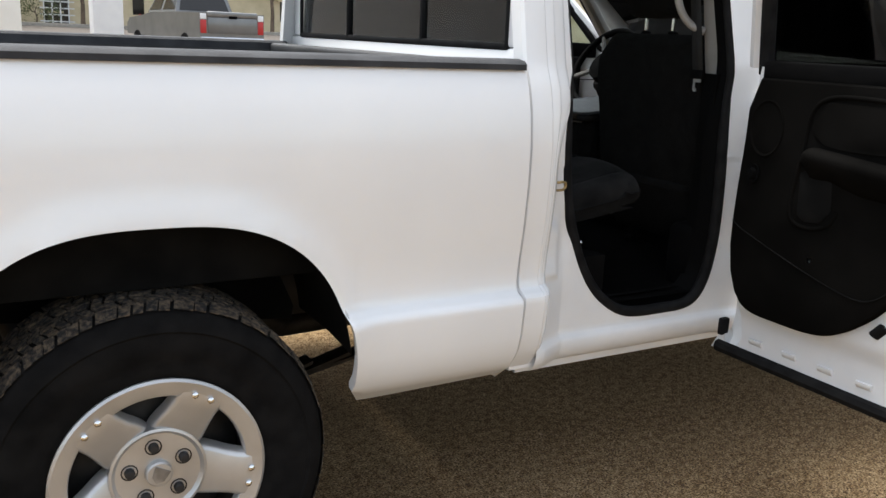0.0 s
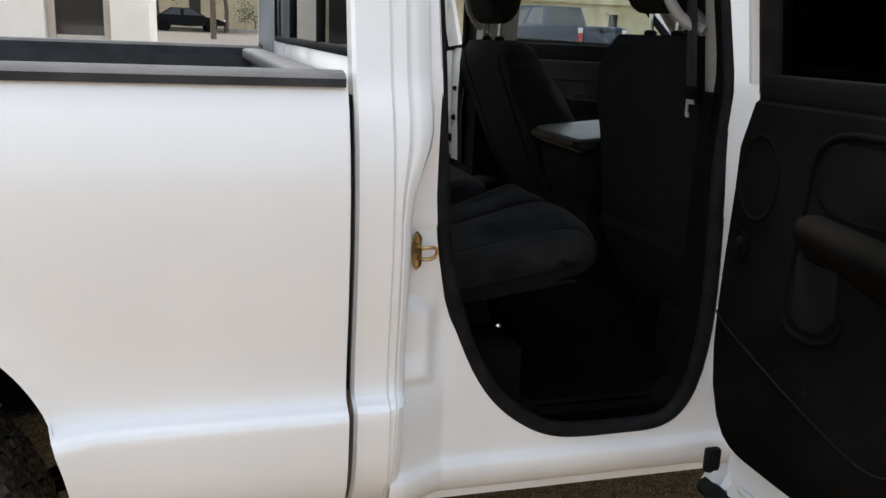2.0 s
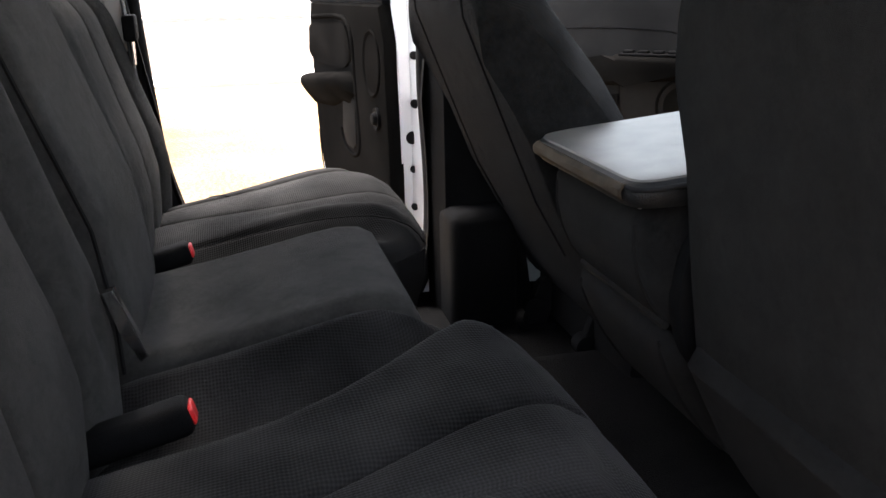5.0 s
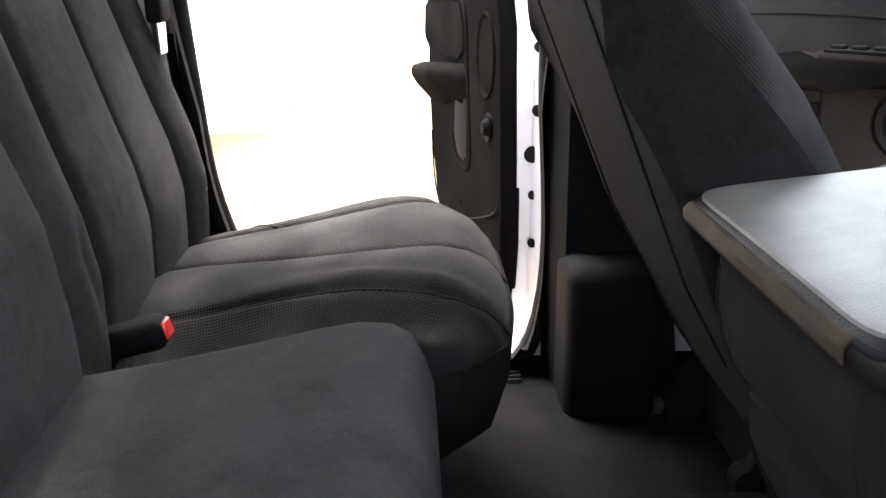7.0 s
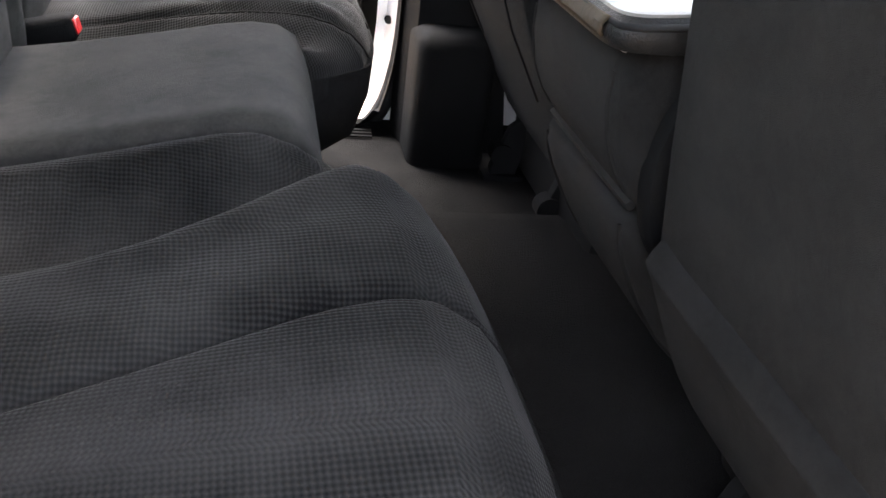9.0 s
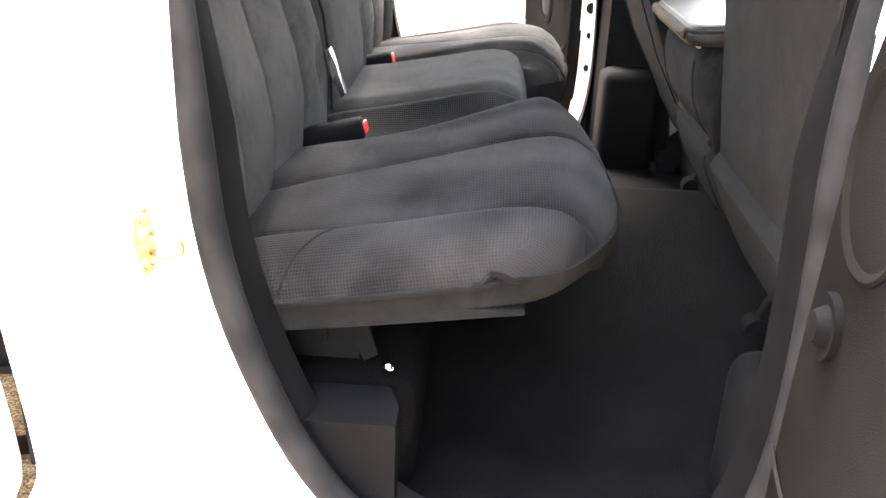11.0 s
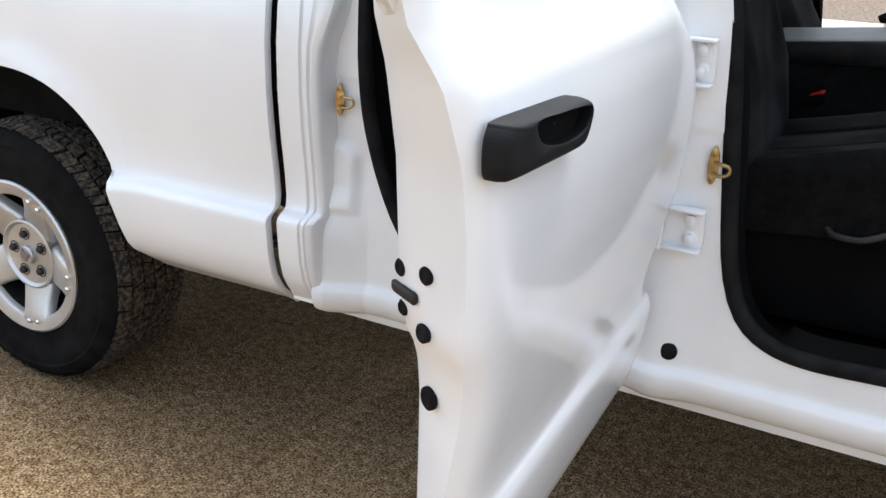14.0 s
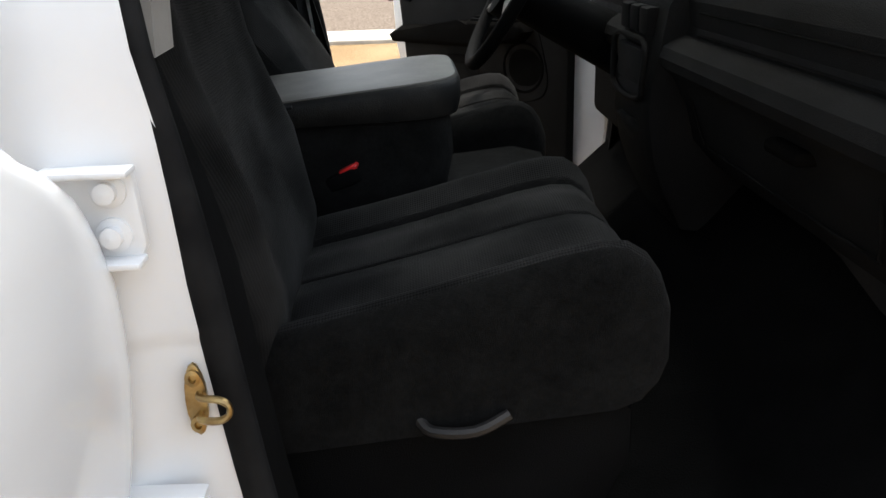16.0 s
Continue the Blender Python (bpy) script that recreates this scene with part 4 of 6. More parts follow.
    bm = B()
    tube(bm, [P(0.52, 0.105, 0.655), P(0.545, 0.105, 0.685)], 0.016, 12, flat=0.5)
    part("plug", bm, RUBBER, base)
    # belt strip, window frame and glass
    bm = B()
    box(bm, (0, 0, 0), (1, 1, 1))
    for v in bm.verts:
        x, y, z = v.co
        ub = front(belt) + 0.03 + (u_top[1] - front(belt) - 0.03) * x
        v.co = Vector(P(ub, skin(belt) - hy - proud - 0.004 + 0.05 * y, belt - 0.012 + 0.033 * ub + 0.024 * z))
    part("belt_strip", bm, RUBBER, base)
    bm = B()
    box(bm, (0.075, 0.085, 1.279), (u_top[1] - (0.12 if name_bits.get("plugs") else 0.04), 0.122, belt + 0.018), 0.008)
    local(bm, P)
    part("inner_belt_seal", bm, PLASTIC, base)
    if name_bits.get("window", True):
        top = 1.80
        plugs = name_bits.get("plugs")
        frame_path = [(front(belt) + 0.02, belt), (u_top[0], top - 0.05), (u_top[0] + 0.06, top), (u_top[1] - 0.06, top), (u_top[1] - 0.01, top - 0.05), (u_top[1], belt)]
        bm = B()
        tube(bm, [P(u, 0.055 + lean(z) - hy + 0.03, z) for u, z in frame_path[:5 if plugs else 6]], 0.028, 8, flat=0.9)
        part("window_frame", bm, WHITE_IN, base, smooth=40)
        bm = B()
        tube(bm, [P(u + (0.032 if u < 0.3 else -0.032), 0.055 + lean(z) - hy + 0.035, z - 0.02) for u, z in frame_path[:5 if plugs else 6]], 0.022, 8)
        part("window_seal", bm, RUBBER, base)
        bm = B()
        q = [bm.verts.new(P(u, 0.055 + lean(z) - hy + 0.03, z)) for u, z in frame_path]
        bm.faces.new(q)
        g = solid(part("pane", bm, name_bits["glass"], base, smooth=0), 0.004)
        g.visible_shadow = False
    # broad upright of the window frame on the latch side
    if name_bits.get("plugs"):
        bm = B()
        rows = []
        for z in (1.20, 1.25, 1.285, 1.33, 1.50, 1.80):
            q = 0.026 + (z - 1.33) * 0.2
            ue = lerp(edge, min(z, 1.33)) - max(0.0, z - 1.33) * 0.06 - 0.045 * max(0.0, min(1.0, (1.315 - z) / 0.07))
            rows.append([P(ue - 0.004, q + 0.006, z), P(ue - 0.012, q, z), P(ue - 0.075, q, z), P(ue - 0.075, q + 0.030, z), P(ue - 0.03, q + 0.030, z), P(ue - 0.010, q + 0.022, z)])
        capped(bm, rows)
        part("window_upright", bm, WHITE, base, smooth=40)
    # outer handle
    if name_bits.get("handle"):
        hu, hz = name_bits["handle"]
        bm = B()
        oy = dskin(hz)
        out = [(-0.116, -0.012), (-0.110, -0.023), (-0.095, -0.026), (0.0, -0.030), (0.105, -0.034), (0.126, -0.028), (0.132, -0.010), (0.128, 0.012), (0.110, 0.023), (0.0, 0.028), (-0.095, 0.031), (-0.110, 0.026), (-0.117, 0.010)]
        out = [(p.x * 0.89, p.y * 0.91) for p in spline([(a, b, 0) for a, b in out], 4, True)]
        cup = [(p.x * 0.92, p.y) for p in spline([(-0.060, 0.022, 0), (-0.046, 0.006, 0), (-0.01, -0.006, 0), (0.06, -0.012, 0), (0.100, -0.008, 0), (0.114, 0.006, 0), (0.102, 0.015, 0), (0.02, 0.021, 0), (-0.045, 0.027, 0)], 6, True)]
        cc = (0.03, 0.006)
        ang = np.array([math.atan2(b - cc[1], a - cc[0]) for a, b in cup])
        rad = np.array([math.hypot(b - cc[1], a - cc[0]) for a, b in cup])
        ox, oz = [], []
        for a, b in out:
            th = math.atan2(b - cc[1], a - cc[0])
            order = np.argsort(ang)
            r = float(np.interp(th, ang[order], rad[order], period=2 * math.pi))
            ox.append(cc[0] + r * math.cos(th))
            oz.append(cc[1] + r * math.sin(th))

        def mix(k, m):
            """Outline scaled by k, drawn m of the way towards the cup."""
            return [(a * k + (c - a * k) * m, b * k + (d - b * k) * m) for (a, b), c, d in zip(out, ox, oz)]
        rows = []
        for k, m, y in ((1.03, 0, 0.004), (1.03, 0, -0.008), (1.0, 0, -0.016), (0.985, 0.10, -0.0215), (0.98, 0.3, -0.0255), (0.98, 0.7, -0.0275), (0.98, 0.95, -0.0270), (1.0, 1.0, -0.0250)):
            rows.append([P(hu - a, oy + y, hz + b) for a, b in mix(k, m)])
        surf(bm, rows, close_v=True)
        part("door_handle", bm, HANDLE, base, "black plastic pull handle", smooth=50)
        # hollow coloured near-black, its shade deepened by the material
        bm = B()
        rows = []
        for k, y in ((1.0, -0.0250), (0.97, -0.020), (0.95, -0.013), (0.5, -0.012), (0.02, -0.012)):
            rows.append([P(hu - cc[0] - (a - cc[0]) * k, oy + y, hz + cc[1] + (b - cc[1]) * k) for a, b in zip(ox, oz)])
        surf(bm, rows, close_v=True)
        part("finger_recess_shaded", bm, WELL, base, "finger recess blackened to paint its shade", smooth=40)
    # rubber plugs and the latch on the shut face
    if name_bits.get("plugs"):
        ue = lerp(edge, 1.05)
        for du, y, z, r in ((0.0, 0.055, 1.045, 0.0095), (0.0, 0.016, 1.052, 0.010), (0.0, 0.056, 1.000, 0.009), (0.001, 0.019, 0.987, 0.0105), (0.008, 0.039, 0.892, 0.0135)):
            u = lerp(edge, z) - lerp([(0.0, 0.004), (0.022, 0.012), (0.056, 0.030), (0.066, 0.045)], y)
            bm = B()
            y -= 0.012 * max(0.0, min(1.0, (1.02 - z) / 0.06)) if y > 0.025 else 0
            lathe(bm, [(r, 0.004), (r, -0.0012), (r * 0.8, -0.0030), (r * 0.55, -0.0030), (r * 0.45, -0.0018), (0, -0.0018)], (0, 0, 0), 18)
            face = Matrix.Rotation(radians(-90 * s - 30 * s), 4, "Z")
            for v in bm.verts:
                v.co = Vector(P(u - 0.001 + du, y, z)) + face @ v.co
            part("rubber_plug", bm, RUBBER, base)
        if side:
            for x, y, z, r in ((1.677, 1.903, 1.168, 0.010), (1.676, 1.901, 1.055, 0.011), (1.668, 1.910, 0.973, 0.016), (1.670, 1.912, 0.895, 0.009), (1.671, 1.913, 0.800, 0.009)):
                bm = B()
                lathe(bm, [(r, 0.006), (r, -0.003), (r * 0.7, -0.004), (0.0, -0.004)], (0, 0, 0), 16)
                for v in bm.verts:
                    v.co = loc.inverted() @ (v.co + Vector((x, y, z)))
                part("rubber_plug", bm, RUBBER, base)
        bm = B()
        box(bm, (-0.024, -0.003, -0.0065), (0.024, 0.004, 0.0065), 0.005, 3)
        face = Matrix.Rotation(radians(-90 * s - 30 * s), 4, "Z")
        for v in bm.verts:
            v.co = Vector(P(ue - 0.024, 0.047, 1.022)) + face @ v.co
        part("latch", bm, DARKMETAL, base)
    return base


REAR_EDGE = [(0.44, 0.76), (0.49, 0.79), (0.52, 0.82), (0.56, 0.83), (0.80, 0.835), (0.90, 0.838), (0.94, 0.85), (0.98, 0.868), (1.06, 0.872), (1.16, 0.882), (1.25, 0.905), (1.34, 0.945)]
rear_trim = [(1.79 - x - 0.035, z) for x, z in REAR_OPEN if z < 1.27]
rear_trim = [rear_trim[i] for i in range(0, len(rear_trim), 2)]
rear_trim = [(u, z + 0.030 * max(0.0, min(1.0, (0.80 - z) / 0.15))) for u, z in rear_trim]
rear_trim = [(rear_trim[0][0] - 0.01, 1.285)] + rear_trim + [(rear_trim[-1][0] + 0.03, 1.285)]
bits = {"speaker": (0.125, 1.145, 0.80, 1.12), "speaker_r": 0.072, "lock": (0.10, 1.015), "glass": TINTED, "handle": (0.768, 1.184), "plugs": True}
door(0, (1.79, 0.02), 90.4, REAR_EDGE, rear_trim, (0.05, 0.86), 1.312, bits)
door(1, (1.745, 0.02), 79, REAR_EDGE, rear_trim, (0.05, 0.80), 1.335, {**bits, "glass": GLASS})
FRONT_EDGE = [(0.49, 0.90), (0.55, 0.93), (0.8, 0.96), (1.0, 0.98), (1.34, 1.0)]
front_trim = [(2.76 - x - 0.02, z) for x, z in FRONT_OPEN if z < 1.27]
front_trim = [front_trim[i] for i in range(0, len(front_trim), 2)]
front_trim = [(max(u, 0.15), z) for u, z in front_trim]
front_trim = [(front_trim[0][0], 1.285)] + front_trim + [(front_trim[-1][0] + 0.0, 1.285)]
door(1, (2.76, 0.02), 46, FRONT_EDGE, front_trim, (0.42, 0.95), 1.335, {"speaker": (0.315, 0.99, 1, 1), "speaker_r": 0.078, "lock": (0.80, 1.20), "glass": GLASS, "handle": (0.82, 1.17), "front": True})

# hinges, strikers and plugs on the pillars
for side in (0, 1):
    before = set(truck.children)
    s = 1 if side == 0 else -1
    for hx, zs in ((1.842, (0.848,)), (1.818, (1.157,))):
        for z in zs:
            bm = B()
            y0 = 0.058
            prism(bm, [(hx - 0.03, z - 0.044), (hx + 0.042, z - 0.040), (hx + 0.047, z - 0.03), (hx + 0.042, z + 0.036), (hx - 0.03, z + 0.038)], y0, y0 + 0.012, bevel=0.004)
            for dz in (-0.042, 0.036):
                box(bm, (hx - 0.03, y0 - 0.022, z + dz - 0.003), (hx + 0.045, y0 + 0.006, z + dz + 0.003), 0.002)
            tube(bm, [(hx - 0.034, y0 - 0.018, z - 0.046), (hx - 0.034, y0 - 0.018, z + 0.040)], 0.008, 10)
            for v in bm.verts:
                v.co.y = sy(side, v.co.y)
            h = part("door_hinge", bm, WHITE_IN, truck, "white painted steel door hinge", smooth=30)
            for dz in (-0.019, 0.019):
                bm = B()
                lathe(bm, [(0.015, 0.0), (0.015, -0.004), (0.009, -0.006), (0.009, -0.014), (0.0, -0.016)], (0, 0, 0), 14)
                for v in bm.verts:
                    v.co = Vector((hx + 0.022 + v.co.x, sy(side, y0 + v.co.y), z + dz + v.co.z))
                part("bolt", bm, WHITE_IN, h, smooth=30)
    for x, y, z in ((1.062, 0.082, 0.982), (1.882, 0.082, 0.968)):
        bm = B()
        oval = [(0.014 * math.cos(a), 0.044 * math.sin(a) * (1 + 0.0 * a)) for a in np.linspace(0, 2 * math.pi, 16, endpoint=False)]
        prism(bm, [(x + a, z + b) for a, b in oval], y - 0.006, y, bevel=0.002)
        loop = [(x + 0.004, y, z - 0.016), (x + 0.006, y - 0.016, z - 0.017), (x + 0.030, y - 0.022, z - 0.016), (x + 0.044, y - 0.022, z - 0.010), (x + 0.046, y - 0.022, z + 0.002), (x + 0.034, y - 0.020, z + 0.008), (x + 0.008, y - 0.014, z + 0.008), (x + 0.004, y, z + 0.008)]
        tube(bm, spline(loop, 4), 0.0042, 8)
        for dz in (-0.028, 0.028):
            lathe(bm, [(0.010, -0.006), (0.010, -0.010), (0.005, -0.011), (0.004, -0.007), (0, -0.007)], (x, y, z + dz), 12)
        for v in bm.verts:
            q = Vector(((v.co.x - x) * 0.72, v.co.y - y, (v.co.z - z) * 0.85))
            if x < 1.5:
                q = Matrix.Rotation(radians(22), 4, "Z") @ q
            v.co = Vector((x + q.x, sy(side, y - (0.004 if x < 1.5 else 0) + q.y), z + q.z))
        part("striker", bm, BRASS, truck, "gold zinc-plated door striker", smooth=35)
    bm = B()
    lathe(bm, [(0.018, 0.004), (0.018, -0.003), (0.014, -0.004), (0.0, -0.004)], (1.853, 0.073, 0.578), 20)
    for v in bm.verts:
        v.co.y = sy(side, v.co.y)
    part("sill_plug", bm, RUBBER, truck, "black rubber plug in the sill")
    for z in (0.70, 0.97, 1.06, 1.15) if side else ():
        bm = B()
        r = 0.020 if z == 0.97 else 0.012
        lathe(bm, [(r, 0.004), (r, -0.003), (r * 0.7, -0.004), (0.0, -0.004)], (1.735, 0.083, z), 16)
        for v in bm.verts:
            v.co.y = sy(side, v.co.y)
        part("grommet", bm, RUBBER, truck)
    # pillar linings and belts
    bm = B()
    capped(bm, [[(x0, sy(side, y + lean(z)), z) for x0, y in ((1.728, 0.165), (1.734, 0.222), (1.750, 0.235), (1.84, 0.235), (1.865, 0.225), (1.87, 0.14), (1.76, 0.14))] for z in (1.272, 1.5, 1.84)])
    part("pillar_trim", bm, TAUPE, truck, "grey upper pillar lining")
    bm = B()
    capped(bm, [[(x0, sy(side, y + lean(z)), z) for x0, y in ((1.70, 0.14), (1.725, 0.22), (1.75, 0.228), (1.86 + k, 0.228), (1.885 + k, 0.22), (1.90 + k, 0.14))] for z, k in ((0.57, 0.05), (0.8, 0.02), (1.28, -0.05))])
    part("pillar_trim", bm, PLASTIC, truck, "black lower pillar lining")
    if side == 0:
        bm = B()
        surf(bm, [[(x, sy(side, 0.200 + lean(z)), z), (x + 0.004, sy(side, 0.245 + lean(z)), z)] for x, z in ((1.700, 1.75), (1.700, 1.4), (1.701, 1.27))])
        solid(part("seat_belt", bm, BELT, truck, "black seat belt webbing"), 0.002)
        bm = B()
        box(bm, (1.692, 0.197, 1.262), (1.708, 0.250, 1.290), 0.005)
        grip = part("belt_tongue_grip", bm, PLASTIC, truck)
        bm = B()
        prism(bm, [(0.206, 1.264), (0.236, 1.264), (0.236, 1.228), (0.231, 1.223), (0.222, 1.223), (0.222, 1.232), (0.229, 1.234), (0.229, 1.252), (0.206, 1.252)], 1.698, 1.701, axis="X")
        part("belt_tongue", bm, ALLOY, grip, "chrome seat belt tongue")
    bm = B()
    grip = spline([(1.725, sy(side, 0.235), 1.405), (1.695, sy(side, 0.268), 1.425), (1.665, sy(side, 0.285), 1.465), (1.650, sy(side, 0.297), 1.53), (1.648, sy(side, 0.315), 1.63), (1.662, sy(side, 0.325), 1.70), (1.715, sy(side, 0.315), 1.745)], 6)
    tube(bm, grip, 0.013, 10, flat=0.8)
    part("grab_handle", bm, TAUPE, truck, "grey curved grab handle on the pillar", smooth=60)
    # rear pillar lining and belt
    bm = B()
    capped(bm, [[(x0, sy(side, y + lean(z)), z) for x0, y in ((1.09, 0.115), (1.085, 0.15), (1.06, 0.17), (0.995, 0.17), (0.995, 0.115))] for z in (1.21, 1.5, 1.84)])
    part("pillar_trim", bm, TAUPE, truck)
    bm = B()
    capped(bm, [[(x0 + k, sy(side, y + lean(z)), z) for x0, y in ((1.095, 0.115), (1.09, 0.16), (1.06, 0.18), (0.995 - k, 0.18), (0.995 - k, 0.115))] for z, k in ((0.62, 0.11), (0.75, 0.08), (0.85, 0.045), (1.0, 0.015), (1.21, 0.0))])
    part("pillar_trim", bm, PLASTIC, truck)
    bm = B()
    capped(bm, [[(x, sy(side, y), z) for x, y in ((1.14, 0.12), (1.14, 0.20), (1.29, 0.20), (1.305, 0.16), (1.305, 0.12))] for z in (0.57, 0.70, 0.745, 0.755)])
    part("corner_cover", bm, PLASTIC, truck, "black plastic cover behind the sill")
    for k in range(5):
        bm = B()
        tube(bm, [(1.34, sy(side, 0.146 + 0.009 * k), 0.617 - 0.003 * k), (1.66, sy(side, 0.146 + 0.009 * k), 0.617 - 0.003 * k)], 0.003, 6)
        part("sill_rib", bm, PLASTIC, truck)
    if side:
        drawn_back(before)

# ---- seats ----


def bump(y, c, w, h):
    return h * math.exp(-((y - c) / w) ** 2)


def seat_loft(name, mat, ys, ring, label="", side_mat=None, low=0.0, steep=0.9, back=-2, skirt=999):
    """A padded shape: a ring of (x, z) for each y, closed at both ends."""
    bm = B()
    grid = np.array([[(x, y, z) for x, z in ring(y)] for y in ys])
    capped(bm, grid)
    ob = part(name, bm, mat, truck, label, smooth=70)
    # the cloth's thread runs along the surface both ways
    run = np.zeros(grid.shape[:2] + (2,))
    run[:, 1:, 0] = np.cumsum(np.linalg.norm(np.diff(grid, axis=1), axis=2), axis=1)
    run[1:, :, 1] = np.cumsum(np.linalg.norm(np.diff(grid, axis=0), axis=2), axis=0)
    run = run.reshape(-1, 2)
    loops = np.array([lp.vertex_index for lp in ob.data.loops])
    ob.data.uv_layers.new(name="thread").data.foreach_set("uv", run[loops].ravel())
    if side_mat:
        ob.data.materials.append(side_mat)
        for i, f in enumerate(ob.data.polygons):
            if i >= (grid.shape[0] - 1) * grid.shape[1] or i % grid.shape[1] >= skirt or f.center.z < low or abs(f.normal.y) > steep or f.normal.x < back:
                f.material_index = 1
    return ob


def ends(y, y0, y1, r):
    """0 in the middle, up to 1 at either end, on a round."""
    d = min(y - y0, y1 - y)
    return 0.0 if d >= r else 1 - math.sqrt(max(0.0, 1 - (1 - d / r) ** 2))


BACK_X = [(0.86, 1.086), (0.92, 1.091), (1.0, 1.095), (1.07, 1.083), (1.14, 1.062), (1.278, 1.024), (1.40, 1.004)]
MID_X = [(0.86, 1.128), (1.0, 1.126), (1.096, 1.114), (1.186, 1.084), (1.30, 1.046), (1.40, 1.014)]


def soft(t):
    t = max(0.0, min(1.0, t))
    return t * t * (3 - 2 * t)


for side in (0, 1):
    y0, y1 = 0.165, 0.80
    ys = [y0 + (y1 - y0) * t for t in np.linspace(0, 1, 260)]
    OUTER = 0.257
    LINE = [(1.06, 0.905), (1.10, 0.919), (1.15, 0.930), (1.20, 0.938), (1.26, 0.948), (1.32, 0.959), (1.38, 0.971), (1.43, 0.980), (1.465, 0.983), (1.495, 0.978), (1.52, 0.964), (1.538, 0.942), (1.548, 0.912)]
    FINE = list(np.linspace(1.06, 1.49, 44)) + list(np.linspace(1.497, 1.548, 10))

    def middle(x):
        return lerp([(1.06, 0.39), (1.14, 0.415), (1.266, 0.458), (1.349, 0.484), (1.414, 0.505), (1.486, 0.520), (1.548, 0.505)], x)

    def crest(x):
        return lerp([(1.06, 0.60), (1.20, 0.598), (1.27, 0.600), (1.318, 0.610), (1.372, 0.632), (1.43, 0.668), (1.476, 0.694), (1.51, 0.694), (1.548, 0.67)], x)

    def pillow(yy, a, b, h):
        s = (yy - a) / (b - a)
        return h * (4 * s * (1 - s)) ** 0.6 if 0 < s < 1 else 0.0

    def relief(x, yy):
        k = soft((x - 1.16) / 0.25)
        q1, q2 = middle(x), crest(x)
        r = pillow(yy, OUTER, q1, 0.011) + pillow(yy, q1, q2, 0.012) + pillow(yy, y0, OUTER, 0.010)
        # a hollow inside the crest, then the roll beside the middle seat
        s = (yy - q2) / (y1 - q2)
        if s > 0:
            r += -0.042 * (1 - 0.45 * soft((x - 1.42) / 0.1)) * math.sin(math.pi * min(1.0, s / 0.78)) ** 1.2 + 0.008 * soft((s - 0.6) / 0.3)
        r += bump(yy, q2 - 0.015, 0.026, 0.013 * k)
        r -= 0.026 * soft((OUTER - yy) / 0.09) * (1 - 0.25 * k) + 0.012 * soft((0.45 - yy) / 0.2)
        for q in (q1, q2, OUTER):
            r -= bump(yy, q, 0.0045, 0.0065)
        return r

    def top(x, z, yy):
        e = ends(yy, y0, y1, 0.045)
        f = 1.567 - 0.03 * (max(0.0, yy - 0.42) / 0.3) ** 4 - 0.10 * (max(0.0, 0.41 - yy) / 0.245) ** 2 - 0.05 * max(0, (yy - 0.70) / 0.1)
        xx = 1.06 + (x - 1.06) * (f - 1.06) / 0.488
        zz = z + relief(x, yy) * (1 - 0.8 * soft((x - 1.46) / 0.09)) - 0.045 * e * (1 if x < 1.5 else 0.5)
        return xx - 0.03 * e * (x > 1.48), max(zz, 0.858 + (x - 1.06) * 0.14)

    def ring(y):
        pts = [top(x, lerp(LINE, x), y) for x in FINE]
        fx = pts[-1][0]
        d = 0.088 * soft((y - 0.24) / 0.22)
        return pts + [(fx - 0.003, 0.905 - d * 0.35), (fx - 0.018, 0.892 - d * 0.75), (fx - 0.06, 0.884 - d * 0.98), (1.44, 0.880 - d * 1.08), (1.25, 0.852 - d * 0.8), (1.06, 0.828 - d * 0.5)]

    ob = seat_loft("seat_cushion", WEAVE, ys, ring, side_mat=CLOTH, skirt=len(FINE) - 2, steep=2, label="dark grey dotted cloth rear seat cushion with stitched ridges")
    made = [ob]
    # stitched seams over the cushion and the piping above its skirt
    xs = np.linspace(1.09, 1.547, 34)
    outer = [(p.x, p.y) for p in spline([(1.185, 0.172, 0), (1.195, 0.205, 0), (1.225, 0.245, 0), (1.28, OUTER, 0), (1.40, OUTER, 0), (1.49, OUTER, 0), (1.525, 0.245, 0), (1.546, 0.215, 0)], 5)]
    for path, r in (([(x, middle(x)) for x in xs], 0.0018), ([(x, crest(x)) for x in xs], 0.0018), (outer, 0.0018)):
        bm = B()
        tube(bm, [(top(x, lerp(LINE, x), yy)[0], yy, top(x, lerp(LINE, x), yy)[1]) for x, yy in path], r, 6)
        made.append(part("seam", bm, WELL, ob))
    bm = B()
    tube(bm, [(top(x, lerp(LINE, x), y0)[0], y0 - 0.001, top(x, lerp(LINE, x), y0)[1] - 0.003) for x in np.linspace(1.17, 1.545, 30)], 0.0035, 8)
    made.append(part("piping", bm, CLOTH, ob))

    def back_at(y, z):
        k = (z - 0.90) / 0.5
        e = ends(y, y0, y1 - 0.005, 0.06 if y < 0.5 else 0.02) * (1 if y < 0.5 else 0.4)
        x = lerp(BACK_X, z) + 0.012 * bump(y, 0.74, 0.05, 1.0)
        l1, l2, l3 = 0.268 + 0.055 * k, 0.452 + 0.01 * k, 0.652 - 0.01 * k
        r = bump(y, l1 - 0.055, 0.045, 0.026) + bump(y, l3 + 0.065, 0.045, 0.018)
        r += pillow(y, l1, l2, 0.014) + pillow(y, l2, l3, 0.014)
        r -= bump(y, l1, 0.010, 0.019) + bump(y, l3, 0.011, 0.020) + bump(y, l2, 0.0045, 0.008)
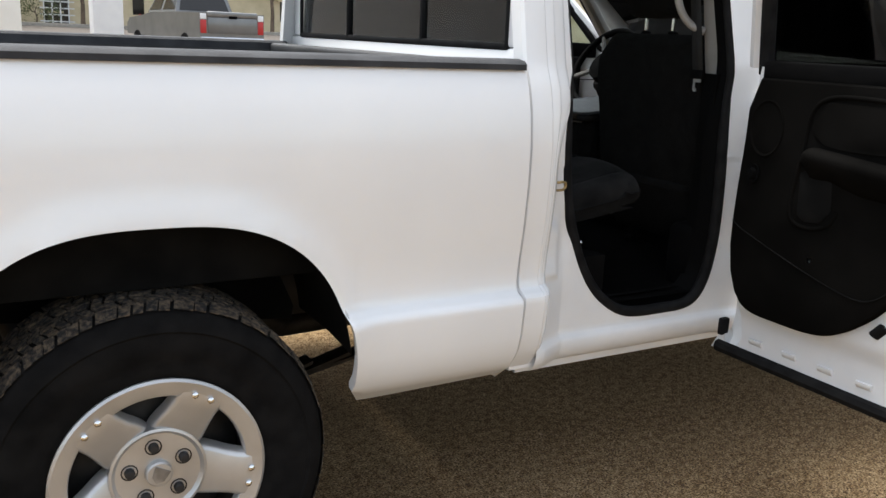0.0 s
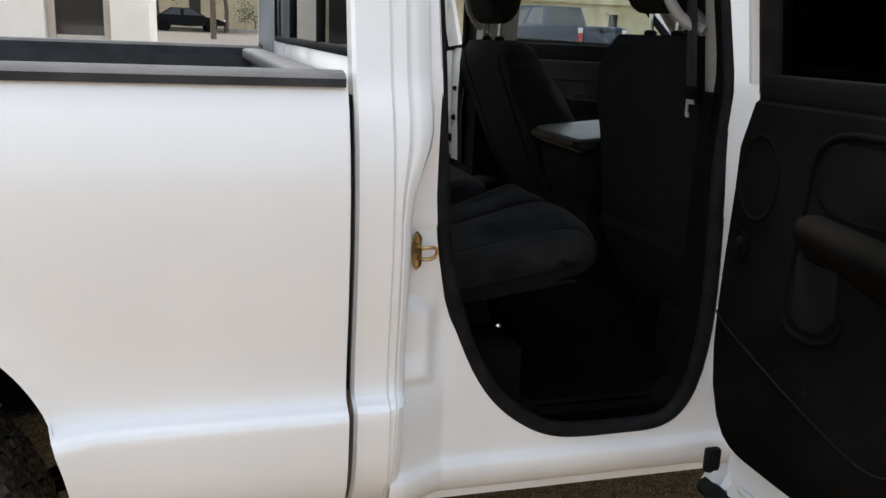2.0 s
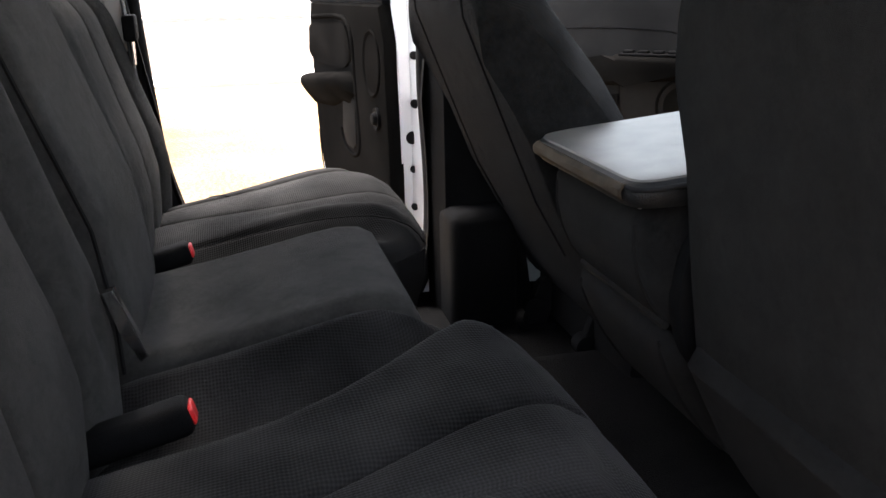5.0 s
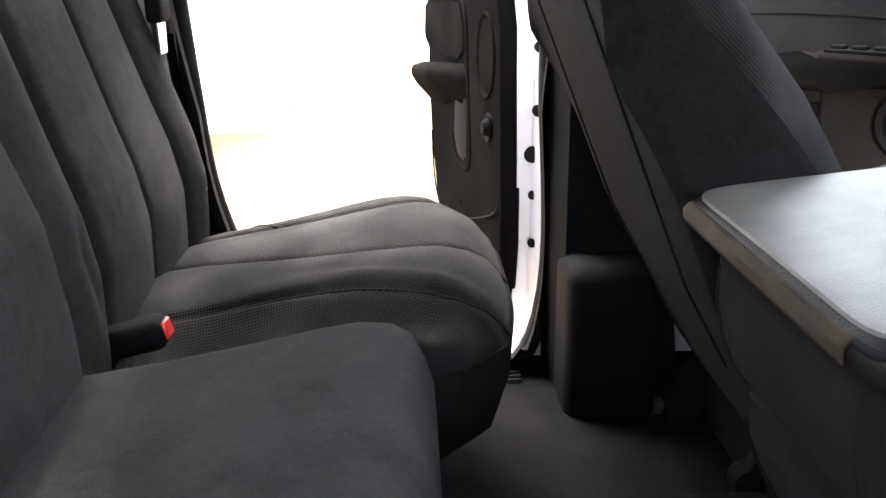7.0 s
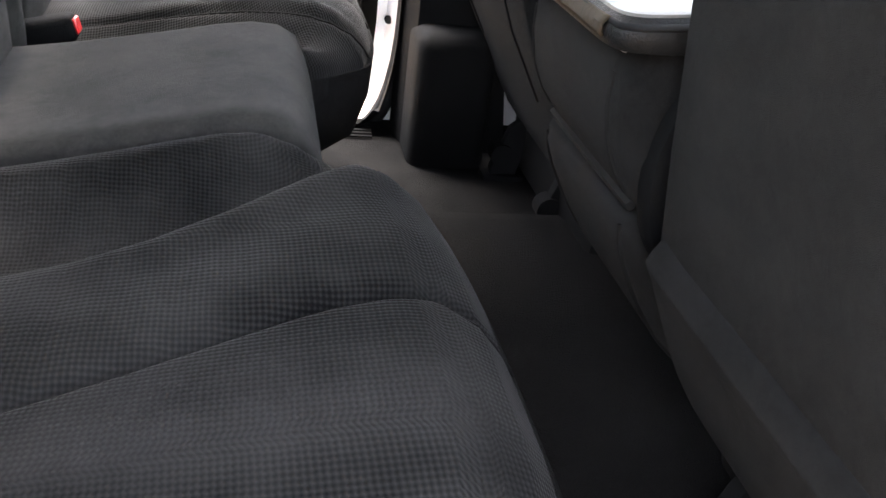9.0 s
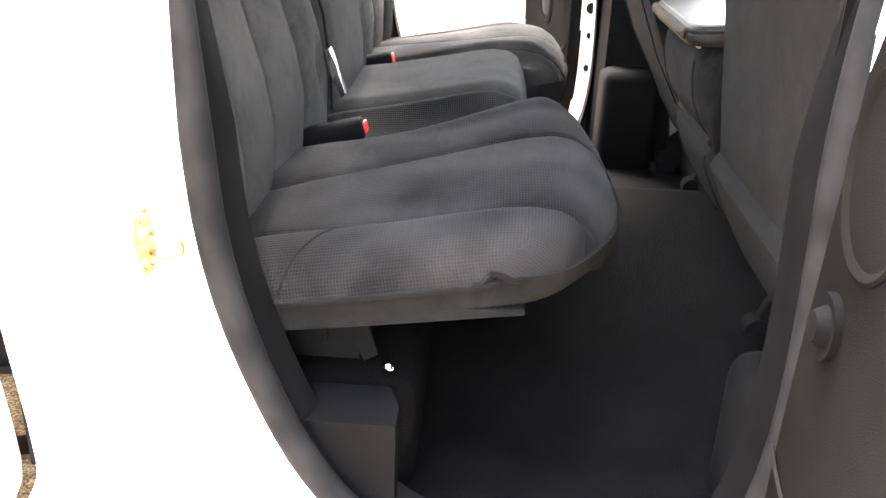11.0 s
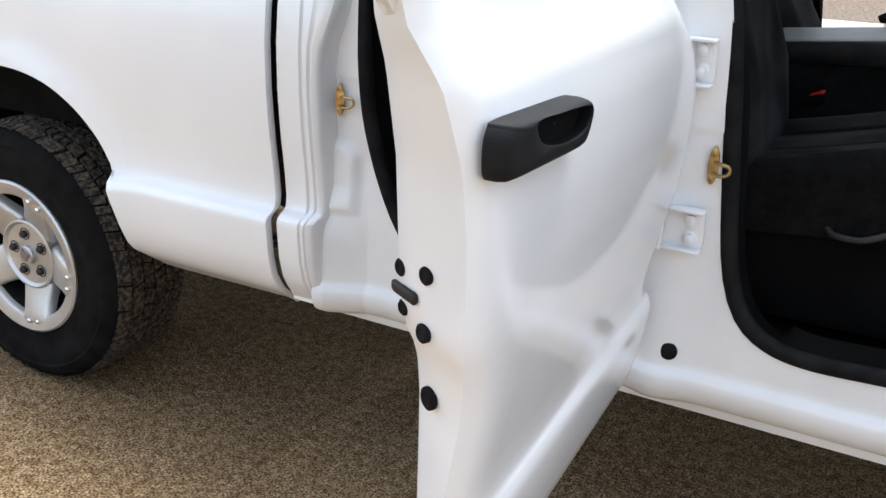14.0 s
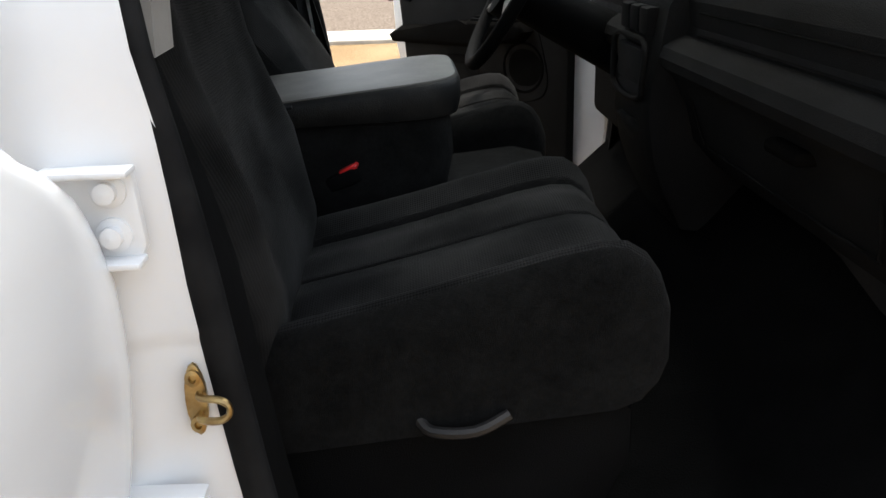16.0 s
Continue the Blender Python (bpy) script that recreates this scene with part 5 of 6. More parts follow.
        # small dimple low on the inner roll
        r -= 0.016 * math.exp(-((y - 0.715) / 0.016) ** 2 - ((z - 1.02) / 0.05) ** 2)
        return max(x + r - 0.045 * e - 0.03 * max(0, (k - 0.74) / 0.13) ** 2, 0.994)

    def back(y):
        zs = np.linspace(0.88, 1.335, 30)
        return [(back_at(y, z), z) for z in zs] + [(0.992, 1.335), (0.992, 0.88)]
    ob3 = seat_loft("seat_back", VELOUR_LIT, ys, back, "dark grey cloth rear backrest with stitched ridges")
    for line, z0 in ((lambda k: 0.268 + 0.055 * k, 0.97), (lambda k: 0.452 + 0.01 * k, 0.92), (lambda k: 0.652 - 0.01 * k, 0.96)):
        bm = B()
        tube(bm, [(back_at(line((z - 0.9) / 0.5), z) + 0.0005, line((z - 0.9) / 0.5), z) for z in np.linspace(z0, 1.325, 24)], 0.0017, 6)
        made.append(part("seam", bm, WELL, ob3))
    for o in made + [ob3]:
        if side:
            o.data.transform(Matrix.Translation((0, WIDE, 0 if o is ob3 else -0.014)) @ Matrix.Diagonal((1, -1, 1, 1)))
            o.data.flip_normals()

y0, y1 = 0.795, 1.115
ys = list(np.linspace(y0, y1, 40))


def mid(y):
    e = ends(y, y0, y1, 0.022)
    pts = [(1.06, 0.920), (1.10, 0.929), (1.15, 0.937), (1.2, 0.945), (1.29, 0.962), (1.35, 0.975), (1.39, 0.981), (1.42, 0.979), (1.440, 0.968), (1.453, 0.940), (1.460, 0.915), (1.462, 0.88), (1.462, 0.84), (1.455, 0.78), (1.06, 0.78)]
    return [(x, z + 0.013 - (0.016 * e if z > 0.9 else 0)) for x, z in pts]


seat_loft("seat_cushion", VELOUR_LIT, ys, mid, "plain grey cloth middle seat cushion")


def mid_back(y):
    e = ends(y, y0, y1, 0.03)
    pts = []
    for z in np.linspace(0.88, 1.33, 22):
        pts.append((max(lerp(MID_X, z) - 0.018 * e + 0.004 * math.sin((y - y0) / (y1 - y0) * math.pi), 0.994), z))
    return pts + [(0.992, 1.33), (0.992, 0.88)]


seat_loft("seat_back", VELOUR_LIT, ys, mid_back, "plain grey cloth middle backrest")
for y in (y0 + 0.002, y1 - 0.002):
    bm = B()
    tube(bm, [(lerp(MID_X, z) - 0.012, y, z) for z in np.linspace(0.93, 1.32, 20)], 0.0025, 6)
    part("seam", bm, WELL, truck)

# rear belt hanging beside the driver's rear pillar
bm = B()
capped(bm, [[(x, 1.66, z), (x + 0.004, 1.66, z), (x + 0.004, 1.705, z), (x, 1.705, z)] for x, z in ((1.040, 1.75), (1.062, 1.40), (1.070, 1.20), (1.085, 1.00), (1.09, 0.90))])
part("seat_belt", bm, BELT, truck, "black seat belt webbing", smooth=20)
bm = B()
box(bm, (1.064, 1.652, 1.235), (1.088, 1.712, 1.285), 0.006)
grip = part("belt_tongue_grip", bm, PLASTIC, truck)
bm = B()
prism(bm, [(1.660, 1.236), (1.704, 1.236), (1.700, 1.190), (1.664, 1.190)], 1.076, 1.079, axis="X")
part("belt_tongue", bm, CHROME, grip, "chrome seat belt tongue")
# rear seat brackets and buckles
for y, tip in ((0.665, 0), (1.222, 1), (0.741, 2)):
    m = Matrix.Translation((1.126 if tip == 0 else 1.106, y, 0.924)) @ Matrix.Rotation(radians(-14), 4, "Y")
    if tip < 2:
        bm = B()
        box(bm, (-0.045, -0.019, -0.018), (0.068, 0.019, 0.016), 0.009, 3, m)
        bk = part("seat_buckle", bm, PLASTIC, truck, "black seat belt buckle with a red button")
        bm = B()
        box(bm, (0.0665, -0.012, -0.010), (0.0715, 0.012, 0.010), 0.002, 1, m)
        part("button", bm, RED, bk)
    else:
        bm = B()
        prism(bm, [(1.112, 1.045), (1.125, 1.05), (1.135, 1.02), (1.152, 0.975), (1.142, 0.968), (1.125, 1.005)], y - 0.008, y + 0.008, bevel=0.003)
        part("belt_tongue", bm, CHROME, truck, "chrome seat belt tongue")
bm = B()
box(bm, (1.16, 0.225, 0.775), (1.25, 0.231, 0.85), 0.002)
box(bm, (1.205, 0.219, 0.80), (1.212, 0.225, 0.85), 0.001)
prism(bm, [(1.25, 0.85), (1.262, 0.82), (1.272, 0.785), (1.255, 0.775), (1.245, 0.80)], 0.222, 0.230)
part("seat_bracket", bm, PLASTIC, truck, "black pressed steel bracket under the rear cushion")
bm = B()
lathe(bm, [(0.0065, 0.004), (0.0065, -0.003), (0.004, -0.005), (0.0, -0.006)], (1.286, 0.215, 0.772), 14)
part("cover_screw", bm, CHROME, truck, "bright screw at the corner of the cover")
bm = B()
box(bm, (1.0, 0.205, 0.56), (1.318, 1.705, 0.752), 0.03, 3)
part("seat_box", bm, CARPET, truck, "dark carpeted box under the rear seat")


def front_seat(y0, y1, rear, top, cushion_shift=0.0, mirrored=False):
    """rear: (x, z) points up the back of the backrest; top: the front side, from the top down."""
    ys = list(np.linspace(y0, y1, 190))
    w = y1 - y0

    def shape(y):
        t = (y - y0) / w
        e = ends(y, y0, y1, 0.024)
        r = bump(t, 0.075, 0.06, 0.034) + bump(t, 0.89, 0.09, 0.032) + bump(t, 0.36, 0.10, 0.008) + bump(t, 0.62, 0.10, 0.008) - bump(t, 0.19, 0.010, 0.010) - bump(t, 0.78, 0.010, 0.010) - bump(t, 0.49, 0.008, 0.009)
        pts = []
        for x, z in ((1.88, 0.905), (1.95, 0.922), (2.02, 0.937), (2.10, 0.956), (2.18, 0.977), (2.25, 0.995), (2.30, 1.004), (2.33, 1.002), (2.352, 0.988), (2.368, 0.965), (2.378, 0.935)):
            pts.append((x - 0.03 * e * (x > 2.3), z + r - 0.034 * e))
        return pts + [(2.379 - 0.02 * e, 0.898), (2.370 - 0.02 * e, 0.872), (2.350 - 0.01 * e, 0.852), (2.315, 0.842), (1.88, 0.80)]
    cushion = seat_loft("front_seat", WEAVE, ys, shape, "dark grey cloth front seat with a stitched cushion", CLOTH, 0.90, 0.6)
    for t in (0.19, 0.49, 0.78):
        y = y0 + w * t
        bm = B()
        tube(bm, [(x, y, z + 0.0006) for x, z in shape(y)[:10]], 0.0017, 6)
        part("seam", bm, WELL, cushion)
    bm = B()
    sk = [(1.90, 0.62), (1.90, 0.84), (2.31, 0.86), (2.345, 0.83), (2.345, 0.76), (2.30, 0.66), (2.26, 0.62)]
    prism(bm, sk, y0 + 0.02, y1 - 0.02, bevel=0.02)
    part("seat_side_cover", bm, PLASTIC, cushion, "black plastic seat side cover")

    def back(y):
        e = ends(y, y0, y1, 0.09)
        t = (y - y0) / w
        n = len(top)
        k_side = bump(t, 0.10, 0.10, 0.03) + bump(t, 0.90, 0.10, 0.03)
        up = -0.09 * e
        a = [(x + 0.008 * e, z + up * max(0, (z - 1.1) / 0.25)) for x, z in rear]
        b = [(x + (k_side if 1.0 < z < 1.25 else k_side * 0.3) - 0.03 * e, z + up * max(0, (z - 1.1) / 0.25)) for x, z in top]
        return a + b
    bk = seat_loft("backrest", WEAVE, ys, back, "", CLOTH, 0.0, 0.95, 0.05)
    bk.parent = cushion
    # seam lines down the rear of the backrest
    for y in (y0 + 0.085, y1 - 0.085) if y0 > 0.9 else ():
        bm = B()
        tube(bm, [(x, y, z) for x, z in rear[1:-1]], 0.003, 6)
        part("seam", bm, PLASTIC, cushion)
    # headrest on two posts
    tx, tz = (rear[-1][0] + top[0][0]) / 2, max(rear[-1][1], top[0][1])
    yc = (y0 + y1) / 2
    bm = B()
    rows = []
    for t in np.linspace(0, 1, 15):
        y = yc - 0.145 + 0.29 * t
        e = ends(y, yc - 0.145, yc + 0.145, 0.06)
        rows.append([(tx - 0.005 + (0.06 - 0.03 * e) * math.cos(a) * (1.0 if math.cos(a) > 0 else 0.9), y, tz + 0.145 + (0.095 - 0.03 * e) * math.sin(a)) for a in np.linspace(0, 2 * math.pi, 18, endpoint=False)])
    capped(bm, rows)
    part("headrest", bm, CLOTH, cushion, smooth=80)
    for dy in (-0.065, 0.065):
        bm = B()
        tube(bm, [(tx, yc + dy, tz - 0.03), (tx, yc + dy, tz + 0.08)], 0.007, 8)
        part("post", bm, CHROME, cushion)
        bm = B()
        lathe(bm, [(0.016, tz - 0.012), (0.016, tz + 0.008), (0.008, tz + 0.012)], (tx, yc + dy, 0), 12, axis="Z")
        part("post_collar", bm, PLASTIC, cushion)
    return cushion


seat = front_seat(0.235, 0.742, [(1.83, 0.80), (1.775, 0.88), (1.758, 1.0), (1.742, 1.15), (1.722, 1.30), (1.722, 1.36), (1.745, 1.395)],
                  [(1.80, 1.395), (1.83, 1.36), (1.85, 1.25), (1.885, 1.10), (1.93, 0.97), (1.93, 0.90)])
bm = B()
tube(bm, spline([(2.085, 0.245, 0.842), (2.10, 0.225, 0.832), (2.15, 0.22, 0.832), (2.19, 0.228, 0.848)], 4), 0.007, 8)
part("seat_lever", bm, DARKMETAL, seat, "grey curved seat release lever")
front_seat(1.145, 1.675, [(1.85, 0.80), (1.80, 0.87), (1.745, 0.97), (1.70, 1.08), (1.66, 1.18), (1.62, 1.28), (1.615, 1.325), (1.635, 1.36)],
           [(1.675, 1.365), (1.715, 1.345), (1.745, 1.30), (1.81, 1.19), (1.87, 1.09), (1.935, 0.97), (1.935, 0.90)])
# rear lower flaps of the front seat backs
for y0, y1, dx in ((0.26, 0.74, 0.0), (1.17, 1.65, 0.035)):
    bm = B()
    rows = [[(p.x + dx + 0.02 * ends(y, y0, y1, 0.03), y, p.z) for p in spline([(1.768, 0, 0.868), (1.758, 0, 0.893), (1.785, 0, 0.910), (1.85, 0, 0.80), (1.895, 0, 0.715), (1.876, 0, 0.69), (1.82, 0, 0.765)], 4, True)] for y in np.linspace(y0, y1, 40)]
    capped(bm, rows)
    part("seat_flap", bm, CLOTH, truck, "grey cloth flap under the front backrest", smooth=60)

# folded centre backrest with a vinyl top, and the cushion under it
ya, yb = 0.795, 1.135
bm = B()
rows = []
for y in np.linspace(ya, yb, 19):
    e = ends(y, ya, yb, 0.045)
    back = [(1.742, 1.068), (1.732, 1.045), (1.732, 1.01), (1.740, 0.97), (1.756, 0.935), (1.782, 0.902)]
    rows.append([(x + 0.03 * e, y, z) for x, z in back] + [(2.10, y, 0.902), (2.15 - 0.05 * e, y, 0.95), (2.165 - 0.05 * e, y, 1.02), (2.16 - 0.05 * e, y, 1.098)])
capped(bm, rows)
console = part("centre_console", bm, CLOTH, truck, "folded cloth centre seat back used as a console", smooth=50)
bm = B()
rows = []
for y in np.linspace(ya + 0.005, yb - 0.005, 15):
    e = ends(y, ya, yb, 0.05)
    back = [(1.80, 0.897), (1.776, 0.885), (1.774, 0.865), (1.788, 0.83), (1.815, 0.78), (1.85, 0.73), (1.90, 0.682), (1.93, 0.655)]
    rows.append([(x + 0.035 * e, y, z) for x, z in back] + [(2.05, y, 0.655), (2.10, y, 0.80), (2.10, y, 0.897)])
capped(bm, rows)
part("lower_pad", bm, CLOTH, console, smooth=60)
bm = B()
tube(bm, [(1.781, y, 0.8995) for y in np.linspace(ya + 0.03, yb - 0.03, 8)], 0.006, 6)
part("fold_line", bm, WELL, console)
for z0, z1 in ((1.04, 0.915), (0.875, 0.70)):
    for y in (ya + 0.035, yb - 0.035):
        bm = B()
        pr = [(1.0675, 1.742), (1.045, 1.732), (1.01, 1.732), (0.97, 1.740), (0.935, 1.756), (0.902, 1.782)] if z0 > 1 else [(0.885, 1.776), (0.865, 1.774), (0.83, 1.788), (0.78, 1.815), (0.73, 1.85), (0.682, 1.90)]
        tube(bm, [(lerp(pr[::-1], z) + 0.0015, y, z) for z in np.linspace(z0, z1, 9)], 0.003, 6)
        part("seam", bm, WELL, console)


LID_SLOPE = 0.10


def lid_outline(k, dx=0.0):
    out = []
    for a in np.linspace(0, 2 * math.pi, 64, endpoint=False):
        c, s = math.cos(a), math.sin(a)
        p = 0.16 if c < 0 else 0.34
        rx = 0.238 * (abs(c) ** p) * (1 if c > 0 else -1)
        ry = 0.186 * (abs(s) ** p) * (1 if s > 0 else -1)
        d = math.hypot(rx, ry)
        out.append((1.944 + rx * (1 - k / d) + dx, 0.965 + ry * (1 - k / d)))
    return out


bm = B()
rows = []
for k, dz in ((0.03, 0.000), (0.006, 0.002), (0.0, 0.010), (0.0, 0.020), (0.004, 0.029), (0.012, 0.034), (0.020, 0.0352)):
    rows.append([(x, y, 1.068 + dz + (x - 1.71) * (LID_SLOPE - 0.075 * max(0.0, 1 - dz / 0.02))) for x, y in lid_outline(k)])
capped(bm, rows)
part("console_lid", bm, BLACKVINYL, console, "console lid with a black padded vinyl rim", smooth=40)
bm = B()
rows = []
for k, dz in ((0.0085, 0.0325), (0.010, 0.0350), (0.020, 0.0368), (0.06, 0.0378), (0.12, 0.0382)):
    rows.append([(x, y, 1.068 + dz + (x - 1.71) * LID_SLOPE) for x, y in lid_outline(k)])
capped(bm, rows)
part("lid_top", bm, VINYL, console, "worn pale grey vinyl lid top", smooth=40)
bm = B()
tube(bm, spline([(1.9, 0.777, 1.1125), (1.76, 0.778, 1.0985), (1.722, 0.79, 1.0935), (1.711, 0.82, 1.093), (1.7095, 0.965, 1.093), (1.711, 1.11, 1.093), (1.722, 1.14, 1.0935), (1.76, 1.152, 1.0985)], 6), 0.0035, 8)
part("piping", bm, RUBBER, console, smooth=60)
# scuffed band along the rear lip
bm = B()
rows = []
for y in np.linspace(0.812, 1.128, 40):
    w = 0.0005 * math.sin(y * 41)
    rows.append([(1.716, y, 1.0945), (1.709 - w, y, 1.0935), (1.7050 - w, y, 1.089), (1.7045 + w, y, 1.083), (1.707, y, 1.0785)])
surf(bm, rows)
solid(part("scuffed_lip", bm, LEATHER, console, "brown scuffed vinyl edge"), 0.003, 1)
bm = B()
tube(bm, [(1.735, y, 1.0655) for y in np.linspace(0.82, 1.12, 6)], 0.004, 6)
part("trim_strip", bm, STEEL, console)
bm = B()
rows = []
for y, k in ((0.801, 1.0), (0.786, 1.0), (0.778, 0.93), (0.775, 0.80)):
    rows.append([(1.825 + 0.055 * k * math.cos(a), y, 0.945 + 0.105 * k * math.sin(a) - 0.25 * 0.055 * math.cos(a)) for a in np.linspace(0, 2 * math.pi, 28, endpoint=False)])
capped(bm, rows)
part("hinge_cover", bm, PLASTIC, console, "black plastic hinge cover")
bm = B()
capped(bm, [[(x, y, z) for x, z in ((1.93, 0.80), (1.93, 0.915), (2.1, 0.935), (2.3, 0.955), (2.36, 0.94), (2.375, 0.90), (2.34, 0.82))] for y in np.linspace(0.785, 1.125, 5)])
part("centre_cushion", bm, CLOTH, truck, "plain cloth centre front cushion", smooth=60)
bm = B()
mm = Matrix.Translation((1.975, 0.80, 0.985)) @ Matrix.Rotation(radians(-25), 4, "Y") @ Matrix.Rotation(radians(-12), 4, "Z")
box(bm, (-0.03, -0.016, -0.014), (0.03, 0.016, 0.014), 0.008, 2, mm)
bk = part("seat_buckle", bm, PLASTIC, truck)
bm = B()
box(bm, (0.0, -0.013, 0.008), (0.035, 0.013, 0.017), 0.003, 1, mm)
part("button", bm, RED, bk)
# floor brackets
for y, x in ((0.62, 1.84), (1.338, 1.876), (1.57, 1.85)):
    bm = B()
    prism(bm, [(x - 0.01, 0.585), (x - 0.008, 0.62), (x + 0.02, 0.70), (x + 0.09, 0.76), (x + 0.12, 0.72), (x + 0.05, 0.66), (x + 0.04, 0.585)], y - 0.012, y + 0.012, bevel=0.004)
    lathe(bm, [(0.022, -0.016), (0.022, 0.016)], (x + 0.01, y, 0.645), 16, cap=True)
    box(bm, (x - 0.025, y - 0.022, 0.580), (x + 0.06, y + 0.022, 0.606), 0.008)
    part("seat_leg", bm, PLASTIC, truck, "black steel front seat leg bracket")
bm = B()
box(bm, (1.686, 1.60, 0.57), (1.84, 1.745, 0.857), 0.03, 4)
part("pillar_cover", bm, PLASTIC, truck, "black plastic belt reel cover")
bm = B()
box(bm, (1.70, 0.165, 0.57), (1.84, 0.29, 0.80), 0.035, 4)
part("pillar_cover", bm, PLASTIC, truck, "black plastic belt reel cover")

# ---- dashboard ----
bm = B()
ring = [(2.80, 1.285), (2.70, 1.30), (2.64, 1.292), (2.605, 1.272), (2.592, 1.25), (2.597, 1.205), (2.590, 1.190), (2.568, 1.182), (2.552, 1.170), (2.546, 1.152), (2.551, 1.134), (2.570, 1.118), (2.600, 1.06), (2.615, 1.00), (2.66, 0.95), (2.78, 0.92)]
capped(bm, [[(x, y, z) for x, z in ring] for y in np.linspace(0.14, 1.77, 9)])
dash = part("dashboard", bm, DASH, truck, "black moulded plastic dashboard", smooth=30)
bm = B()
tube(bm, [(2.592, 0.20, 1.232), (2.592, 0.86, 1.232)], 0.0025, 6)
part("seam", bm, WELL, dash)
bm = B()
tube(bm, [(2.592, 0.20, 1.194), (2.592, 0.86, 1.194)], 0.004, 6)
part("seam", bm, WELL, dash)
bm = B()
box(bm, (2.555, 0.37, 1.085), (2.60, 0.47, 1.105), 0.008)
part("glove_box_latch", bm, TRIM, dash)
bm = B()
capped(bm, [[(x + d, y, z) for x, z in ((2.75, 1.28), (2.575, 1.27), (2.555, 1.24), (2.545, 1.18), (2.530, 1.10), (2.528, 1.04), (2.540, 0.96), (2.56, 0.90), (2.60, 0.82), (2.75, 0.80))] for y, d in ((0.925, 0.06), (0.928, 0.02), (0.936, 0.006), (0.95, 0.0), (1.19, 0.0), (1.205, 0.006), (1.213, 0.02), (1.216, 0.06))])
part("centre_panel", bm, DASH, dash, smooth=30)
bm = B()
prism(bm, [(0.985, 1.09), (0.985, 1.16), (1.165, 1.16), (1.165, 1.09)], 2.525, 2.55, axis="X", bevel=0.008)
part("storage_slot", bm, RUBBER, dash)
bm = B()
tube(bm, spline([(2.527, 0.965, 1.17), (2.531, 1.075, 1.175), (2.527, 1.185, 1.17), (2.523, 1.19, 1.10), (2.523, 1.175, 1.072), (2.522, 1.075, 1.062), (2.523, 0.975, 1.072), (2.523, 0.962, 1.10)], 5, True), 0.006, 8, closed=True)
part("slot_rim", bm, DASH, dash, smooth=60)
bm = B()
rows = [[(2.52 + 0.05 * k + 0.10 * t, 0.96 + 0.23 * s, 1.03 - 0.20 * t - 0.03 * k) for s in np.linspace(0, 1, 9) for k in (4 * (s - 0.5) ** 2,)] for t in np.linspace(0, 1, 6)]
surf(bm, rows)
solid(part("stack_skirt", bm, DASH, dash, smooth=60), 0.01)
bm = B()
tube(bm, spline([(2.585, 0.22, 1.09), (2.603, 0.24, 1.02), (2.61, 0.30, 1.005), (2.61, 0.78, 1.005), (2.603, 0.84, 1.02), (2.585, 0.86, 1.09)], 6), 0.0025, 6)
part("glove_box_seam", bm, WELL, dash)
for k in range(3):
    bm = B()
    prism(bm, [(0.975 + 0.07 * k, 1.185), (0.975 + 0.07 * k, 1.235), (1.03 + 0.07 * k, 1.235), (1.03 + 0.07 * k, 1.185)], 2.53, 2.56, axis="X", bevel=0.008)
    part("air_vent", bm, RUBBER, dash)
bm = B()
tube(bm, [(2.62, 1.45, 1.10), (2.45, 1.45, 1.19), (2.36, 1.45, 1.235)], [0.07, 0.06, 0.05], 14)
part("steering_column", bm, PLASTIC, dash)
bm = B()
c = Vector((2.34, 1.45, 1.25))
ax = Vector((-0.86, 0, 0.5)).normalized()
u, v = Vector((0, 1, 0)), ax.cross(Vector((0, 1, 0)))
tube(bm, [c + 0.19 * (math.cos(a) * u + math.sin(a) * v) for a in np.linspace(0, 2 * math.pi, 40, endpoint=False)], 0.016, 10, closed=True)
part("steering_wheel", bm, PLASTIC, dash, "black four-spoke steering wheel")
for a in (20, 160, 235, 305):
    bm = B()
    tube(bm, [c, c + 0.185 * (math.cos(radians(a)) * u + math.sin(radians(a)) * v)], 0.016, 8, flat=0.6)
    part("steering_spoke", bm, VINYL, dash)
bm = B()
lathe(bm, [(0.075, -0.02), (0.07, 0.02), (0.0, 0.03)], (0, 0, 0), 20, axis="Z", cap=False)
q = ax.to_track_quat("Z", "Y").to_matrix().to_4x4()
for w in bm.verts:
    w.co = c + (q @ w.co)
part("horn_pad", bm, PLASTIC, dash)
bm = B()
box(bm, (2.60, 1.25, 0.90), (2.70, 1.75, 1.08), 0.03, 3)
part("knee_panel", bm, PLASTIC, dash)

# ---- ground and distance ----
SAND = worn(material("sandy_gravel", (0.4, 0.3, 0.2), 1.0, spec=0.1), (0.068, 0.044, 0.023), (0.51, 0.378, 0.228), 150, detail=14, lo=0.37, hi=0.66, bump=1.0, bump_scale=420)
n, l = SAND.node_tree.nodes, SAND.node_tree.links
big = n.new("ShaderNodeTexNoise")
big.inputs["Scale"].default_value, big.inputs["Detail"].default_value = 1.3, 8
tcn = n.new("ShaderNodeTexCoord")
l.new(tcn.outputs["Object"], big.inputs["Vector"])
rampn = n.new("ShaderNodeValToRGB")
rampn.color_ramp.elements[0].position, rampn.color_ramp.elements[1].position = 0.35, 0.65
rampn.color_ramp.elements[0].color, rampn.color_ramp.elements[1].color = (0.72, 0.69, 0.64, 1), (1.0, 1.0, 1.0, 1)
l.new(big.outputs["Fac"], rampn.inputs["Fac"])
mul = n.new("ShaderNodeMix")
mul.data_type, mul.blend_type = "RGBA", "MULTIPLY"
